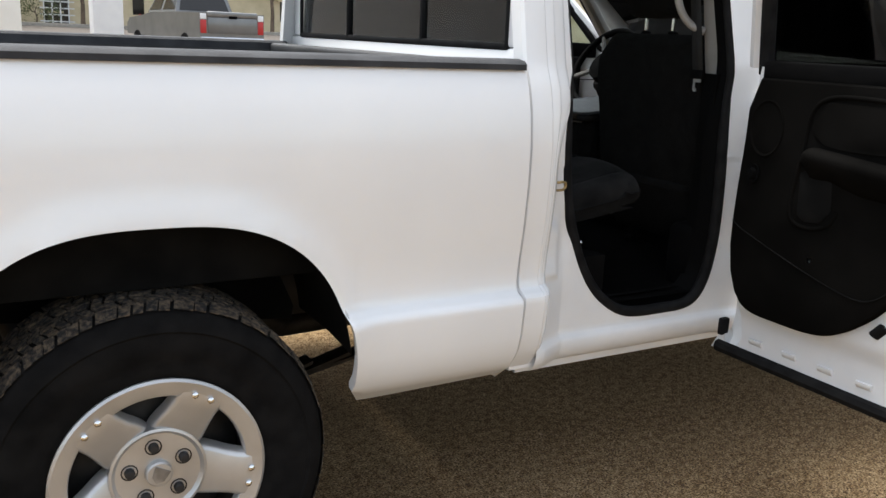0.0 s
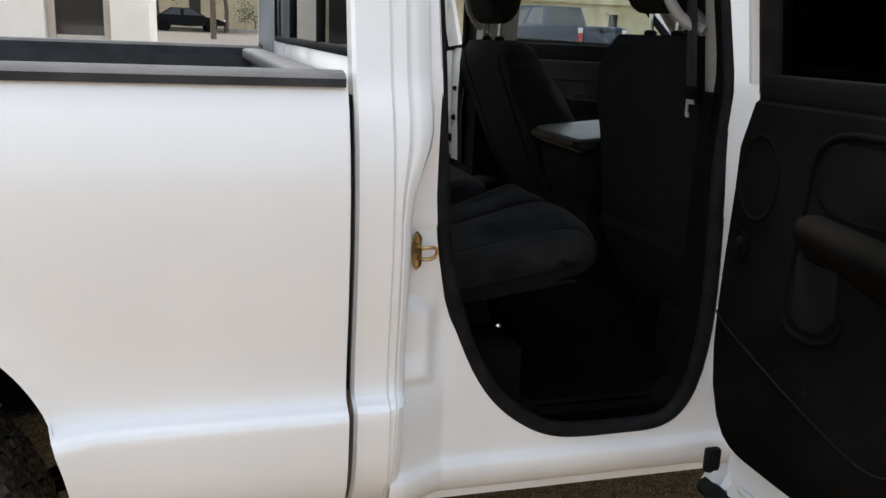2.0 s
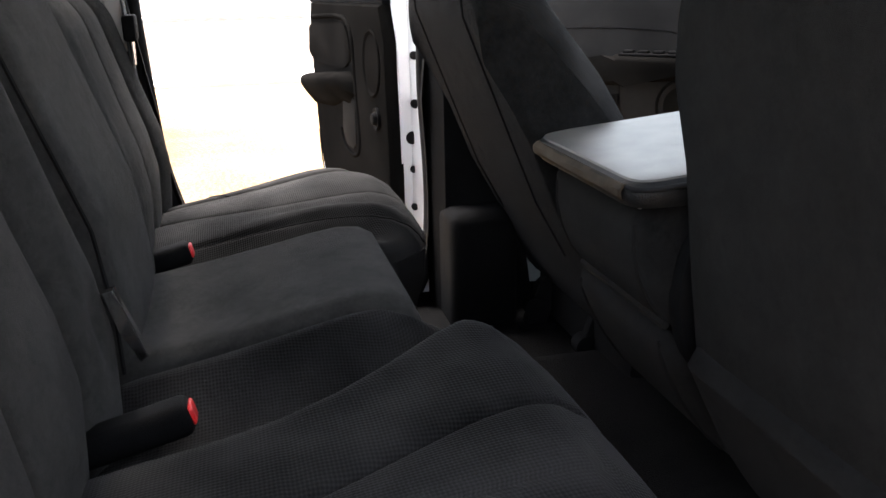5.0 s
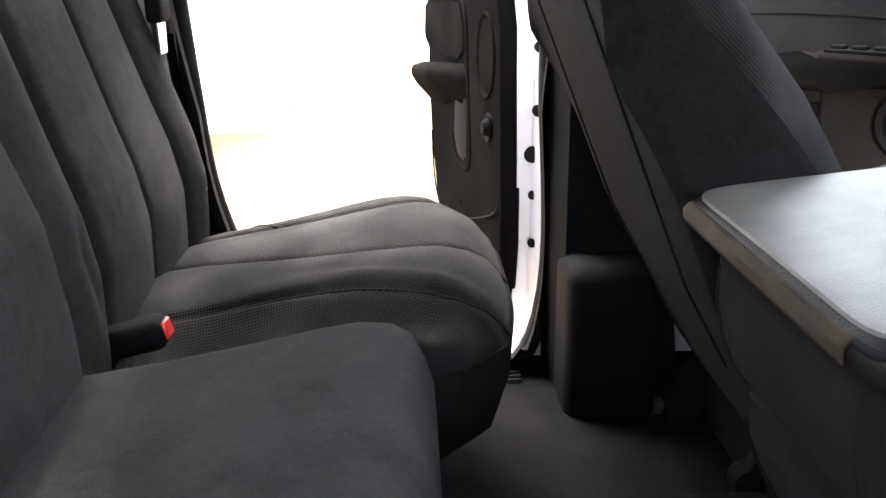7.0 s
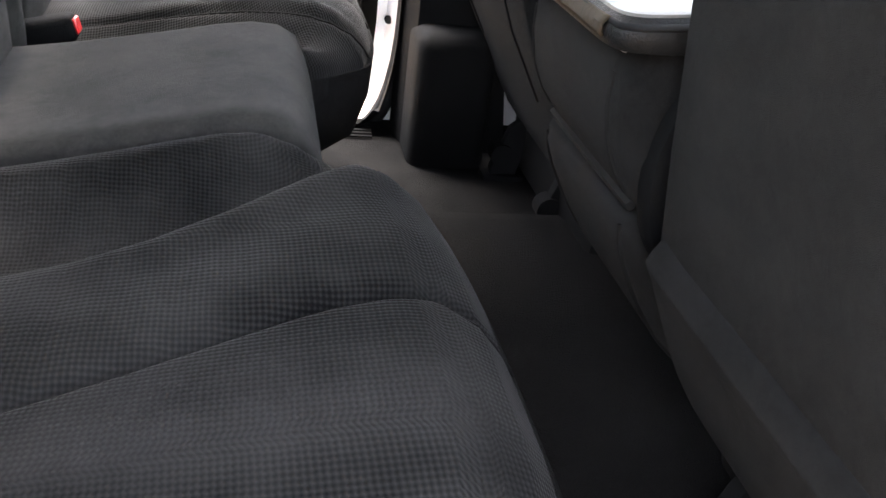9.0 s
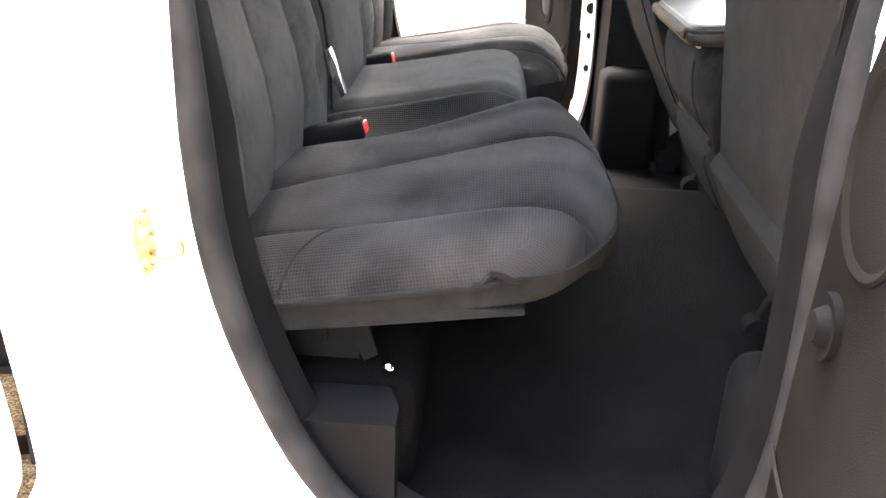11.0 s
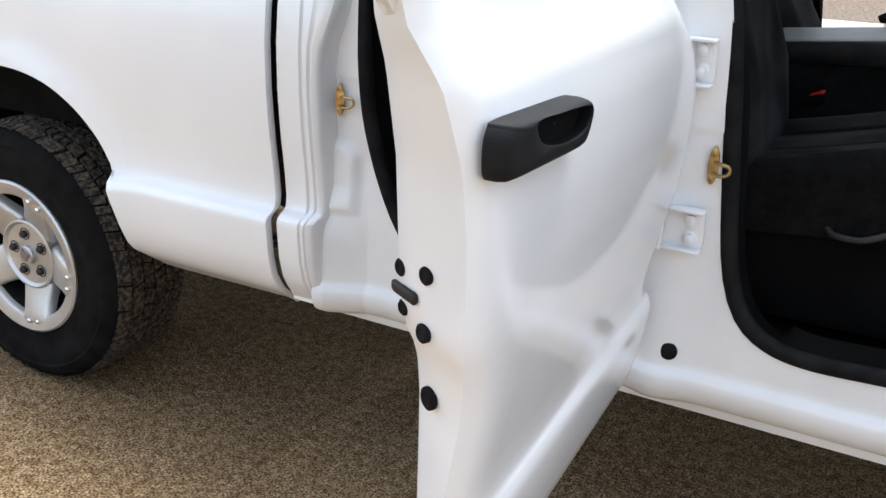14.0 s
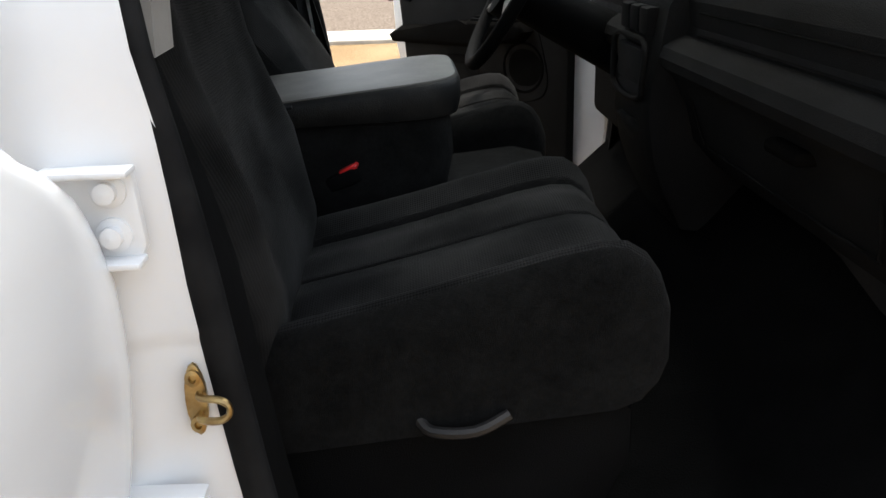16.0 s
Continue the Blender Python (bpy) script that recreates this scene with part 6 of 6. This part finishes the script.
mul.inputs["Factor"].default_value = 1.0
old = n["Principled BSDF"].inputs["Base Color"].links[0].from_socket
l.new(old, mul.inputs["A"])
l.new(rampn.outputs["Color"], mul.inputs["B"])
l.new(mul.outputs["Result"], n["Principled BSDF"].inputs["Base Color"])
clump = n.new("ShaderNodeTexNoise")
clump.inputs["Scale"].default_value, clump.inputs["Detail"].default_value, clump.inputs["Roughness"].default_value = 34, 9, 0.7
l.new(tcn.outputs["Object"], clump.inputs["Vector"])
rampc = n.new("ShaderNodeValToRGB")
rampc.color_ramp.elements[0].position, rampc.color_ramp.elements[1].position = 0.38, 0.58
rampc.color_ramp.elements[0].color, rampc.color_ramp.elements[1].color = (0.50, 0.42, 0.32, 1), (1.12, 1.09, 1.03, 1)
l.new(clump.outputs["Fac"], rampc.inputs["Fac"])
mulc = n.new("ShaderNodeMix")
mulc.data_type, mulc.blend_type = "RGBA", "MULTIPLY"
mulc.inputs["Factor"].default_value = 1.0
l.new(mul.outputs["Result"], mulc.inputs["A"])
l.new(rampc.outputs["Color"], mulc.inputs["B"])
l.new(mulc.outputs["Result"], n["Principled BSDF"].inputs["Base Color"])
CONCRETE = worn(material("concrete", (0.5, 0.46, 0.4), 0.9, spec=0.1), (0.30, 0.275, 0.235), (0.40, 0.37, 0.325), 4, bump=0.4, bump_scale=90)
ASPHALT = worn(material("asphalt", (0.1, 0.1, 0.1), 0.9, spec=0.1), (0.085, 0.075, 0.066), (0.12, 0.106, 0.094), 6, bump=0.4, bump_scale=120)
GRAVEL = worn(material("dark_gravel", (0.15, 0.13, 0.11), 1.0, spec=0.03), (0.055, 0.043, 0.034), (0.19, 0.152, 0.120), 26, detail=14, bump=1.0, bump_scale=90)
CREAM = worn(material("cream_stucco", (0.62, 0.52, 0.34), 0.9), (0.56, 0.47, 0.30), (0.66, 0.56, 0.38), 1.2, bump=0.4, bump_scale=40)
STUCCO = worn(material("white_stucco", (0.78, 0.77, 0.72), 0.9), (0.74, 0.73, 0.68), (0.80, 0.79, 0.75), 3, bump=0.3, bump_scale=60)
REVEAL = worn(material("beige_plaster", (0.5, 0.45, 0.38), 0.9), (0.46, 0.41, 0.35), (0.54, 0.49, 0.42), 3)
WINDOW = material("dark_window_glass", (0.02, 0.018, 0.016), 0.08)
WHITEPOST = worn(material("white_painted_steel", (0.78, 0.78, 0.78), 0.5), (0.74, 0.74, 0.74), (0.80, 0.80, 0.79), 3)
LEAF = worn(material("foliage", (0.06, 0.09, 0.03), 0.8), (0.035, 0.06, 0.018), (0.12, 0.13, 0.045), 2)
BARK = worn(material("bark", (0.14, 0.10, 0.07), 0.95), (0.08, 0.06, 0.045), (0.18, 0.13, 0.09), 8)
GREYPAINT = worn(material("grey_metallic_paint", (0.13, 0.13, 0.125), 0.3, 0.4, 0.5), (0.14, 0.14, 0.137), (0.18, 0.178, 0.173), 2)
NAVY = worn(material("navy_paint", (0.02, 0.03, 0.06), 0.4, 0.0, 0.0, 0.3), (0.015, 0.024, 0.05), (0.03, 0.042, 0.075), 2)
BLUE = worn(material("blue_sign_paint", (0.10, 0.16, 0.38), 0.5), (0.09, 0.15, 0.36), (0.12, 0.18, 0.42), 3)


def rise(y):
    """The land climbs gently beyond the lot."""
    return 0.0 if y < 14 else (y - 14) * 0.02


def strip(name, y0, y1, mat, label, z0=0.0, thick=0.0, x0=-600, x1=600):
    bm = B()
    if thick:
        box(bm, (x0, y0, rise(y0) + z0 - 0.3), (x1, y1, rise(y1) + z0 + thick), 0.02)
    else:
        surf(bm, [[(x, y, rise(y) + z0) for x in (x0, x1)] for y in np.linspace(y0, y1, 8)])
    ob = part(name, bm, mat, None, smooth=0 if thick else 60)
    return tagged(ob, label, name.split("_")[-1], kind="structure")


bm = B()
ys = [-600, -60, -8, 0, 6, 14, 30, 62, 100, 300, 900]
surf(bm, [[(x, y, rise(min(y, 100))) for x in (-800, -60, -8, 0, 8, 60, 800)] for y in ys])
tagged(part("ground", bm, SAND, None, smooth=60), "tan gravelly sand of the open lot", "ground", kind="structure")
strip("pavement", 12.1, 13.6, CONCRETE, "pale concrete footpath along the lot", 0.0, 0.06)
strip("gravel_verge", 13.6, 27.0, GRAVEL, "dark gravel verge", 0.015)
strip("kerb", 27.0, 28.2, CONCRETE, "pale concrete kerb beside the road", 0.0, 0.12)
strip("road", 28.2, 58.0, ASPHALT, "grey asphalt road", 0.02)
strip("far_pavement", 58.0, 61.9, CONCRETE, "concrete pavement before the cream building", 0.0, 0.14)

# loose stones near the truck
rnd = random.Random(11)
verts, faces = [], []
for k in range(60000):
    if k < 45000:
        x, y = rnd.uniform(-1.6, 3.2), rnd.uniform(-1.7, 0.5)
    else:
        x, y = rnd.uniform(-3, 5), rnd.uniform(-2.5, 6)
    r = rnd.uniform(0.0018, 0.005) if rnd.random() < 0.985 else rnd.uniform(0.005, 0.009)
    a = rnd.uniform(0, 6.28)
    b = len(verts)
    h = r * rnd.uniform(0.6, 1.2)
    for i in range(4):
        q = r * rnd.uniform(0.7, 1.3)
        verts.append((x + q * math.cos(a + i * 1.57), y + q * math.sin(a + i * 1.57), 0.0))
    verts.append((x + rnd.uniform(-0.3, 0.3) * r, y + rnd.uniform(-0.3, 0.3) * r, h))
    faces += [(b, b + 1, b + 4), (b + 1, b + 2, b + 4), (b + 2, b + 3, b + 4), (b + 3, b, b + 4)]
me = bpy.data.meshes.new("gravel")
me.from_pydata(verts, [], faces)
STONE = material("loose_stone", (0.4, 0.3, 0.2), 0.95, spec=0.2)
n, l = STONE.node_tree.nodes, STONE.node_tree.links
geo = n.new("ShaderNodeNewGeometry")
rp = n.new("ShaderNodeValToRGB")
rp.color_ramp.elements[0].color, rp.color_ramp.elements[1].color = (0.06, 0.037, 0.02, 1), (0.27, 0.19, 0.11, 1)
mid_e = rp.color_ramp.elements.new(0.5)
mid_e.color = (0.16, 0.10, 0.053, 1)
l.new(geo.outputs["Random Per Island"], rp.inputs["Fac"])
l.new(rp.outputs["Color"], n["Principled BSDF"].inputs["Base Color"])
me.materials.append(STONE)
tagged(new("gravel", me), "loose tan and brown stones scattered over the sand", "gravel", kind="stuff")

# ---- small white building beside the lot ----
hut = thing("white_building", "white stucco building with a recessed dark window", "building", (-3.0, 8.2, 0))
X0, X1, Y0, Y1, H = -6.0, 3.32, -0.85, 1.3, 3.6
wx0, wx1 = 2.42, 2.98
for lo, hi in (((X0, Y0, 0), (wx0, Y0 + 0.3, H)), ((wx1, Y0, 0), (X1, Y0 + 0.3, H)), ((wx0, Y0, 2.4), (wx1, Y0 + 0.3, H)), ((wx0, Y0, 0), (wx1, Y0 + 0.3, 1.15)),
               ((X0, Y0 + 0.3, 0), (X0 + 0.3, Y1, H)), ((X1 - 0.3, Y0 + 0.3, 0), (X1, Y1, H)), ((X0 + 0.3, Y1 - 0.3, 0), (X1 - 0.3, Y1, H))):
    bm = B()
    box(bm, lo, hi)
    part("wall", bm, STUCCO, hut, smooth=0)
bm = B()
box(bm, (X0 - 0.15, Y0 - 0.15, H), (X1 + 0.15, Y1 + 0.15, H + 0.25), 0.03)
part("roof", bm, STUCCO, hut)
bm = B()
for a, b in ((wx0, wx0 + 0.07), (wx1 - 0.07, wx1)):
    box(bm, (a, Y0 + 0.14, 1.15), (b, Y0 + 0.26, 2.4), 0.01)
box(bm, (wx0 + 0.07, Y0 + 0.14, 1.15), (wx1 - 0.07, Y0 + 0.26, 1.23), 0.01)
win = part("window", bm, REVEAL, hut)
bm = B()
box(bm, (wx0 + 0.07, Y0 + 0.18, 1.23), (wx1 - 0.07, Y0 + 0.20, 2.4))
part("pane", bm, WINDOW, win, smooth=0)

# ---- canopy post, lamp post, sign ----
post = thing("canopy_post", "square white painted steel canopy post", "post", (3.78, 25.0, rise(25)))
bm = B()
box(bm, (-0.40, -0.40, 0.0), (0.40, 0.40, 6.0), 0.03)
part("post_body", bm, WHITEPOST, post)
bm = B()
box(bm, (-0.42, -0.42, -0.1), (0.42, 0.42, 0.10), 0.02)
part("footing", bm, CONCRETE, post)
sign = thing("street_sign", "blue rectangular sign on a thin post", "sign", (10.3, 50, rise(50)))
bm = B()
box(bm, (-0.04, -0.04, 0), (0.04, 0.04, 3.3))
part("pole", bm, WHITEPOST, sign)
bm = B()
box(bm, (-1.1, -0.08, 2.35), (1.1, -0.045, 2.95), 0.02)
plate = part("plate", bm, BLUE, sign)
for k in range(2):
    bm = B()
    box(bm, (-0.7, -0.087, 2.48 + 0.2 * k), (0.8 - 0.3 * k, -0.081, 2.56 + 0.2 * k))
    part("lettering", bm, WHITEPOST, plate)

# ---- cream building across the road ----
GZ = rise(62)
cream = thing("cream_building", "long two-storey cream stucco building", "building", (0, 62, GZ))
bm = B()
box(bm, (-70, 0, -0.5), (90, 12, 9.5))
part("wall", bm, CREAM, cream, smooth=0)
bm = B()
box(bm, (-70.3, -0.4, 9.5), (90.3, 12.3, 10.0))
part("roof", bm, CREAM, cream, smooth=0)
bm = B()
box(bm, (-70, -0.35, 3.0), (90, 0.0, 3.3))
part("ledge", bm, CREAM, cream, smooth=0)
for k in range(-9, 14):
    x = k * 5.2 + 0.8
    for z0, z1, w in ((0.9, 2.3, 0.75), (4.6, 6.6, 1.3)):
        bm = B()
        box(bm, (x - 0.08, -0.12, z0 - 0.12), (x + w + 0.08, 0.04, z0), 0.01)
        wdw = part("window", bm, CREAM, cream)
        bm = B()
        box(bm, (x, -0.02, z0), (x + w, 0.0, z1))
        part("pane", bm, WINDOW, wdw, smooth=0)
        bm = B()
        box(bm, (x - 0.25, -0.35, z1), (x + w + 0.25, 0.0, z1 + 0.15))
        part("hood", bm, CREAM, wdw, smooth=0)
for x in (5.7, -12.0, 24.0):
    bm = B()
    box(bm, (x, -0.06, 0.1), (x + 1.5, 0.0, 2.2))
    gate = part("barred_opening", bm, WINDOW, cream, smooth=0)
    for k in range(5):
        bm = B()
        box(bm, (x - 0.3, -0.16, 0.2 + 0.42 * k), (x + 1.8, -0.10, 0.28 + 0.42 * k))
        part("rail", bm, WHITEPOST, gate, smooth=0)
    for k in range(4):
        bm = B()
        box(bm, (x - 0.1 + 0.5 * k, -0.20, 0.1), (x - 0.02 + 0.5 * k, -0.16, 2.2))
        part("bar", bm, WHITEPOST, gate, smooth=0)


# ---- trees ----
def tree(place, height, spread, seed, trunk_r=0.16, leaves=1500, low=0.35):
    r = random.Random(seed)
    t = thing("tree", "leafy street tree with an open crown", "tree", place, "street trees")
    bm = B()
    top = height * 0.62
    tube(bm, [(0, 0, -0.1), (0.05, 0.02, top * 0.4), (-0.04, 0.05, top * 0.75), (0.06, 0, top)], [trunk_r, trunk_r * 0.8, trunk_r * 0.6, trunk_r * 0.4], 9)
    tips = []
    for k in range(9):
        a = r.uniform(0, 6.28)
        z0 = top * r.uniform(0.5, 1.0)
        d = spread * r.uniform(0.45, 0.95)
        tip = (d * math.cos(a), d * math.sin(a), height * r.uniform(low + 0.2, 0.95))
        tips.append(tip)
        tube(bm, [(0, 0, z0), (tip[0] * 0.5, tip[1] * 0.5, (z0 + tip[2]) / 2 + 0.1), tip], [trunk_r * 0.4, trunk_r * 0.25, trunk_r * 0.08], 6)
    part("trunk", bm, BARK, t)
    vs, fs = [], []
    for k in range(leaves):
        c = r.choice(tips)
        p = Vector(c) + Vector((r.gauss(0, 1), r.gauss(0, 1), r.gauss(0, 0.8))) * spread * 0.26
        s = spread * r.uniform(0.035, 0.08)
        u = Vector((r.gauss(0, 1), r.gauss(0, 1), r.gauss(0, 1))).normalized()
        v = u.orthogonal().normalized()
        b = len(vs)
        vs += [tuple(p - u * s), tuple(p + v * s * 0.5), tuple(p + u * s), tuple(p - v * s * 0.5)]
        fs.append((b, b + 1, b + 2, b + 3))
    m = bpy.data.meshes.new("crown")
    m.from_pydata(vs, [], fs)
    m.materials.append(LEAF)
    o = new("crown", m)
    o.parent = t
    return t


tree((3.0, 57, rise(57)), 5.2, 2.3, 3, leaves=1600)
tree((-1.2, 58, rise(58)), 5.4, 2.4, 4, leaves=1600)
tree((7.6, 59, rise(59)), 5.6, 1.7, 5, leaves=1300)
tree((20.0, 59, rise(59)), 6.0, 2.5, 6, leaves=1300)
tree((-14.0, 59, rise(59)), 6.0, 2.5, 8, leaves=1300)
tree((13.5, 58.5, rise(58)), 2.6, 1.3, 9, trunk_r=0.06, leaves=800, low=0.1)
tree((5.0, 60, rise(60)), 1.8, 1.2, 10, trunk_r=0.05, leaves=600, low=0.1)
pole = thing("utility_pole", "brown wooden utility pole", "pole", (1.9, 45, rise(45)))
bm = B()
tube(bm, [(0, 0, -0.2), (0, 0, 8)], [0.15, 0.11], 10)
part("shaft", bm, BARK, pole)


# ---- parked vehicles ----
def vehicle(name, label, category, place, turn, body, cab, wheels, paint, width=1.85, tail=True):
    """A parked car or pickup: a lofted body, a tapered cabin, windows, wheels and lamps. body and cab are side outlines (x, z)."""
    v = thing(name, label, category, place, "parked vehicles")
    v.rotation_euler.z = radians(turn)
    w = width / 2
    bm = B()
    capped(bm, [[(x, y, z + (0.0 if abs(y) < w * 0.9 else -0.03 if z > 0.6 else 0.03)) for x, z in body] for y in (-w, -w * 0.93, w * 0.93, w)])
    part("body", bm, paint, v, smooth=30)
    bm = B()
    (ax, az), (bx, bz), (cx, cz), (dx, dz) = cab
    lo, hi = w * 0.92, w * 0.74
    surf(bm, [[(ax, -lo, az), (bx, -hi, bz), (cx, -hi, cz), (dx, -lo, dz)], [(ax, lo, az), (bx, hi, bz), (cx, hi, cz), (dx, lo, dz)]], close_v=False)
    for s in (-1, 1):
        bm.faces.new([bm.verts.new(p) for p in ((ax, s * lo, az), (bx, s * hi, bz), (cx, s * hi, cz), (dx, s * lo, dz))])
    part("cabin", bm, paint, v, smooth=30)

    def inset(quad, k, off):
        c = sum((Vector(q) for q in quad), Vector()) / 4
        nrm = (Vector(quad[1]) - Vector(quad[0])).cross(Vector(quad[2]) - Vector(quad[0])).normalized()
        return [c + (Vector(q) - c) * k + nrm * off for q in quad]

    mid = ((ax + dx) / 2, (bx + cx) / 2)
    for s in (-1, 1):
        for q in (((ax, lo, az), (bx, hi, bz), (mid[1], hi, (bz + cz) / 2), (mid[0], lo, (az + dz) / 2)), ((mid[0], lo, (az + dz) / 2), (mid[1], hi, (bz + cz) / 2), (cx, hi, cz), (dx, lo, dz))):
            bm = B()
            pts = [(p[0], p[1] * s, p[2]) for p in q]
            pts = inset(pts, 0.8, 0)
            bm.faces.new([bm.verts.new(p + Vector((0, s * 0.012, 0.004))) for p in pts])
            part("window", bm, WINDOW, v, smooth=0)
    for q, off in ((((ax, -lo, az), (ax, lo, az), (bx, hi, bz), (bx, -hi, bz)), -0.012), (((dx, -lo, dz), (dx, lo, dz), (cx, hi, cz), (cx, -hi, cz)), 0.012)):
        bm = B()
        c = sum((Vector(p) for p in q), Vector()) / 4
        bm.faces.new([bm.verts.new(c + (Vector(p) - c) * 0.86 + Vector((off, 0, 0.006))) for p in q])
        part("window", bm, WINDOW, v, smooth=0)
    for x in wheels:
        for s in (-1, 1):
            bm = B()
            lathe(bm, [(0.0, 0.0), (0.2, 0.0), (0.22, -0.01), (0.33, -0.01), (0.36, 0.03), (0.36, 0.2), (0.2, 0.22)], (0, 0, 0), 24)
            for u in bm.verts:
                u.co = Vector((x + u.co.x, s * (w + 0.02 - u.co.y), 0.36 + u.co.z))
            part("wheel", bm, TYRE, v)
    x0, x1 = min(p[0] for p in body), max(p[0] for p in body)
    for s in (-1, 1):
        bm = B()
        box(bm, (x0 - 0.015, min(s * (w - 0.22), s * (w - 0.02)), 0.72), (x0 + 0.08, max(s * (w - 0.22), s * (w - 0.02)), 1.02 if not tail else 1.12), 0.02)
        part("tail_lamp", bm, RED, v, "red tail lamp")
        bm = B()
        box(bm, (x1 - 0.08, min(s * (w - 0.35), s * (w - 0.05)), 0.62), (x1 + 0.012, max(s * (w - 0.35), s * (w - 0.05)), 0.78), 0.02)
        part("head_lamp", bm, CHROME, v)
    bm = B()
    box(bm, (x0 - 0.10, -w + 0.04, 0.45), (x0 + 0.05, w - 0.04, 0.62), 0.03)
    part("bumper", bm, CHROME if tail else paint, v)
    if tail:
        # tailgate with a raised top roll and a dark handle, reversing lamps
        bm = B()
        box(bm, (x0 - 0.03, -w + 0.26, 0.72), (x0 + 0.04, w - 0.26, 1.20), 0.02, 2)
        box(bm, (x0 - 0.05, -w + 0.24, 1.20), (x0 + 0.05, w - 0.24, 1.372), 0.04, 3)
        gate = part("tailgate", bm, paint, v)
        bm = B()
        box(bm, (x0 - 0.065, -0.14, 1.17), (x0 - 0.03, 0.14, 1.25), 0.015)
        part("handle", bm, PLASTIC, gate)
        for s in (-1, 1):
            bm = B()
            box(bm, (x0 - 0.02, min(s * (w - 0.22), s * (w - 0.02)), 1.13), (x0 + 0.08, max(s * (w - 0.22), s * (w - 0.02)), 1.30), 0.02)
            part("reversing_lamp", bm, WHITEPOST, v)
    return v


PICKUP_BODY = [(-3.02, 0.55), (-3.02, 1.36), (-1.1, 1.37), (0.93, 1.32), (1.32, 1.26), (2.75, 1.14), (2.99, 0.95), (2.99, 0.55), (-0.55, 0.46)]
SEDAN_BODY = [(-2.2, 0.40), (-2.25, 0.85), (-1.6, 0.98), (1.0, 0.95), (1.9, 0.82), (2.25, 0.66), (2.25, 0.38), (0, 0.30)]
vehicle("parked_pickup", "silver grey parked pickup truck with red tail lamps", "pickup truck", (7.01, 28.5, rise(28.5) + 0.12), 100, PICKUP_BODY, ((-1.05, 1.34), (-0.83, 2.03), (0.6, 2.05), (1.26, 1.30)), (-1.92, 2.03), GREYPAINT, 2.15)
vehicle("parked_pickup", "dark blue parked pickup truck with red tail lamps", "pickup truck", (13.2, 28.8, rise(28.8) + 0.12), 105, PICKUP_BODY, ((-1.05, 1.34), (-0.83, 2.03), (0.6, 2.05), (1.26, 1.30)), (-1.92, 2.03), NAVY, 2.15)
vehicle("parked_car", "dark parked saloon car beside the cream building", "car", (0.6, 56.5, rise(56)), 5, SEDAN_BODY, ((-1.7, 0.95), (-0.9, 1.42), (0.3, 1.42), (1.1, 0.93)), (-1.35, 1.4), RUBBER, 1.75, False)
vehicle("parked_car", "dark parked saloon car beside the cream building", "car", (13.0, 56.5, rise(56)), 4, SEDAN_BODY, ((-1.7, 0.95), (-0.9, 1.42), (0.3, 1.42), (1.1, 0.93)), (-1.35, 1.4), RUBBER, 1.75, False)
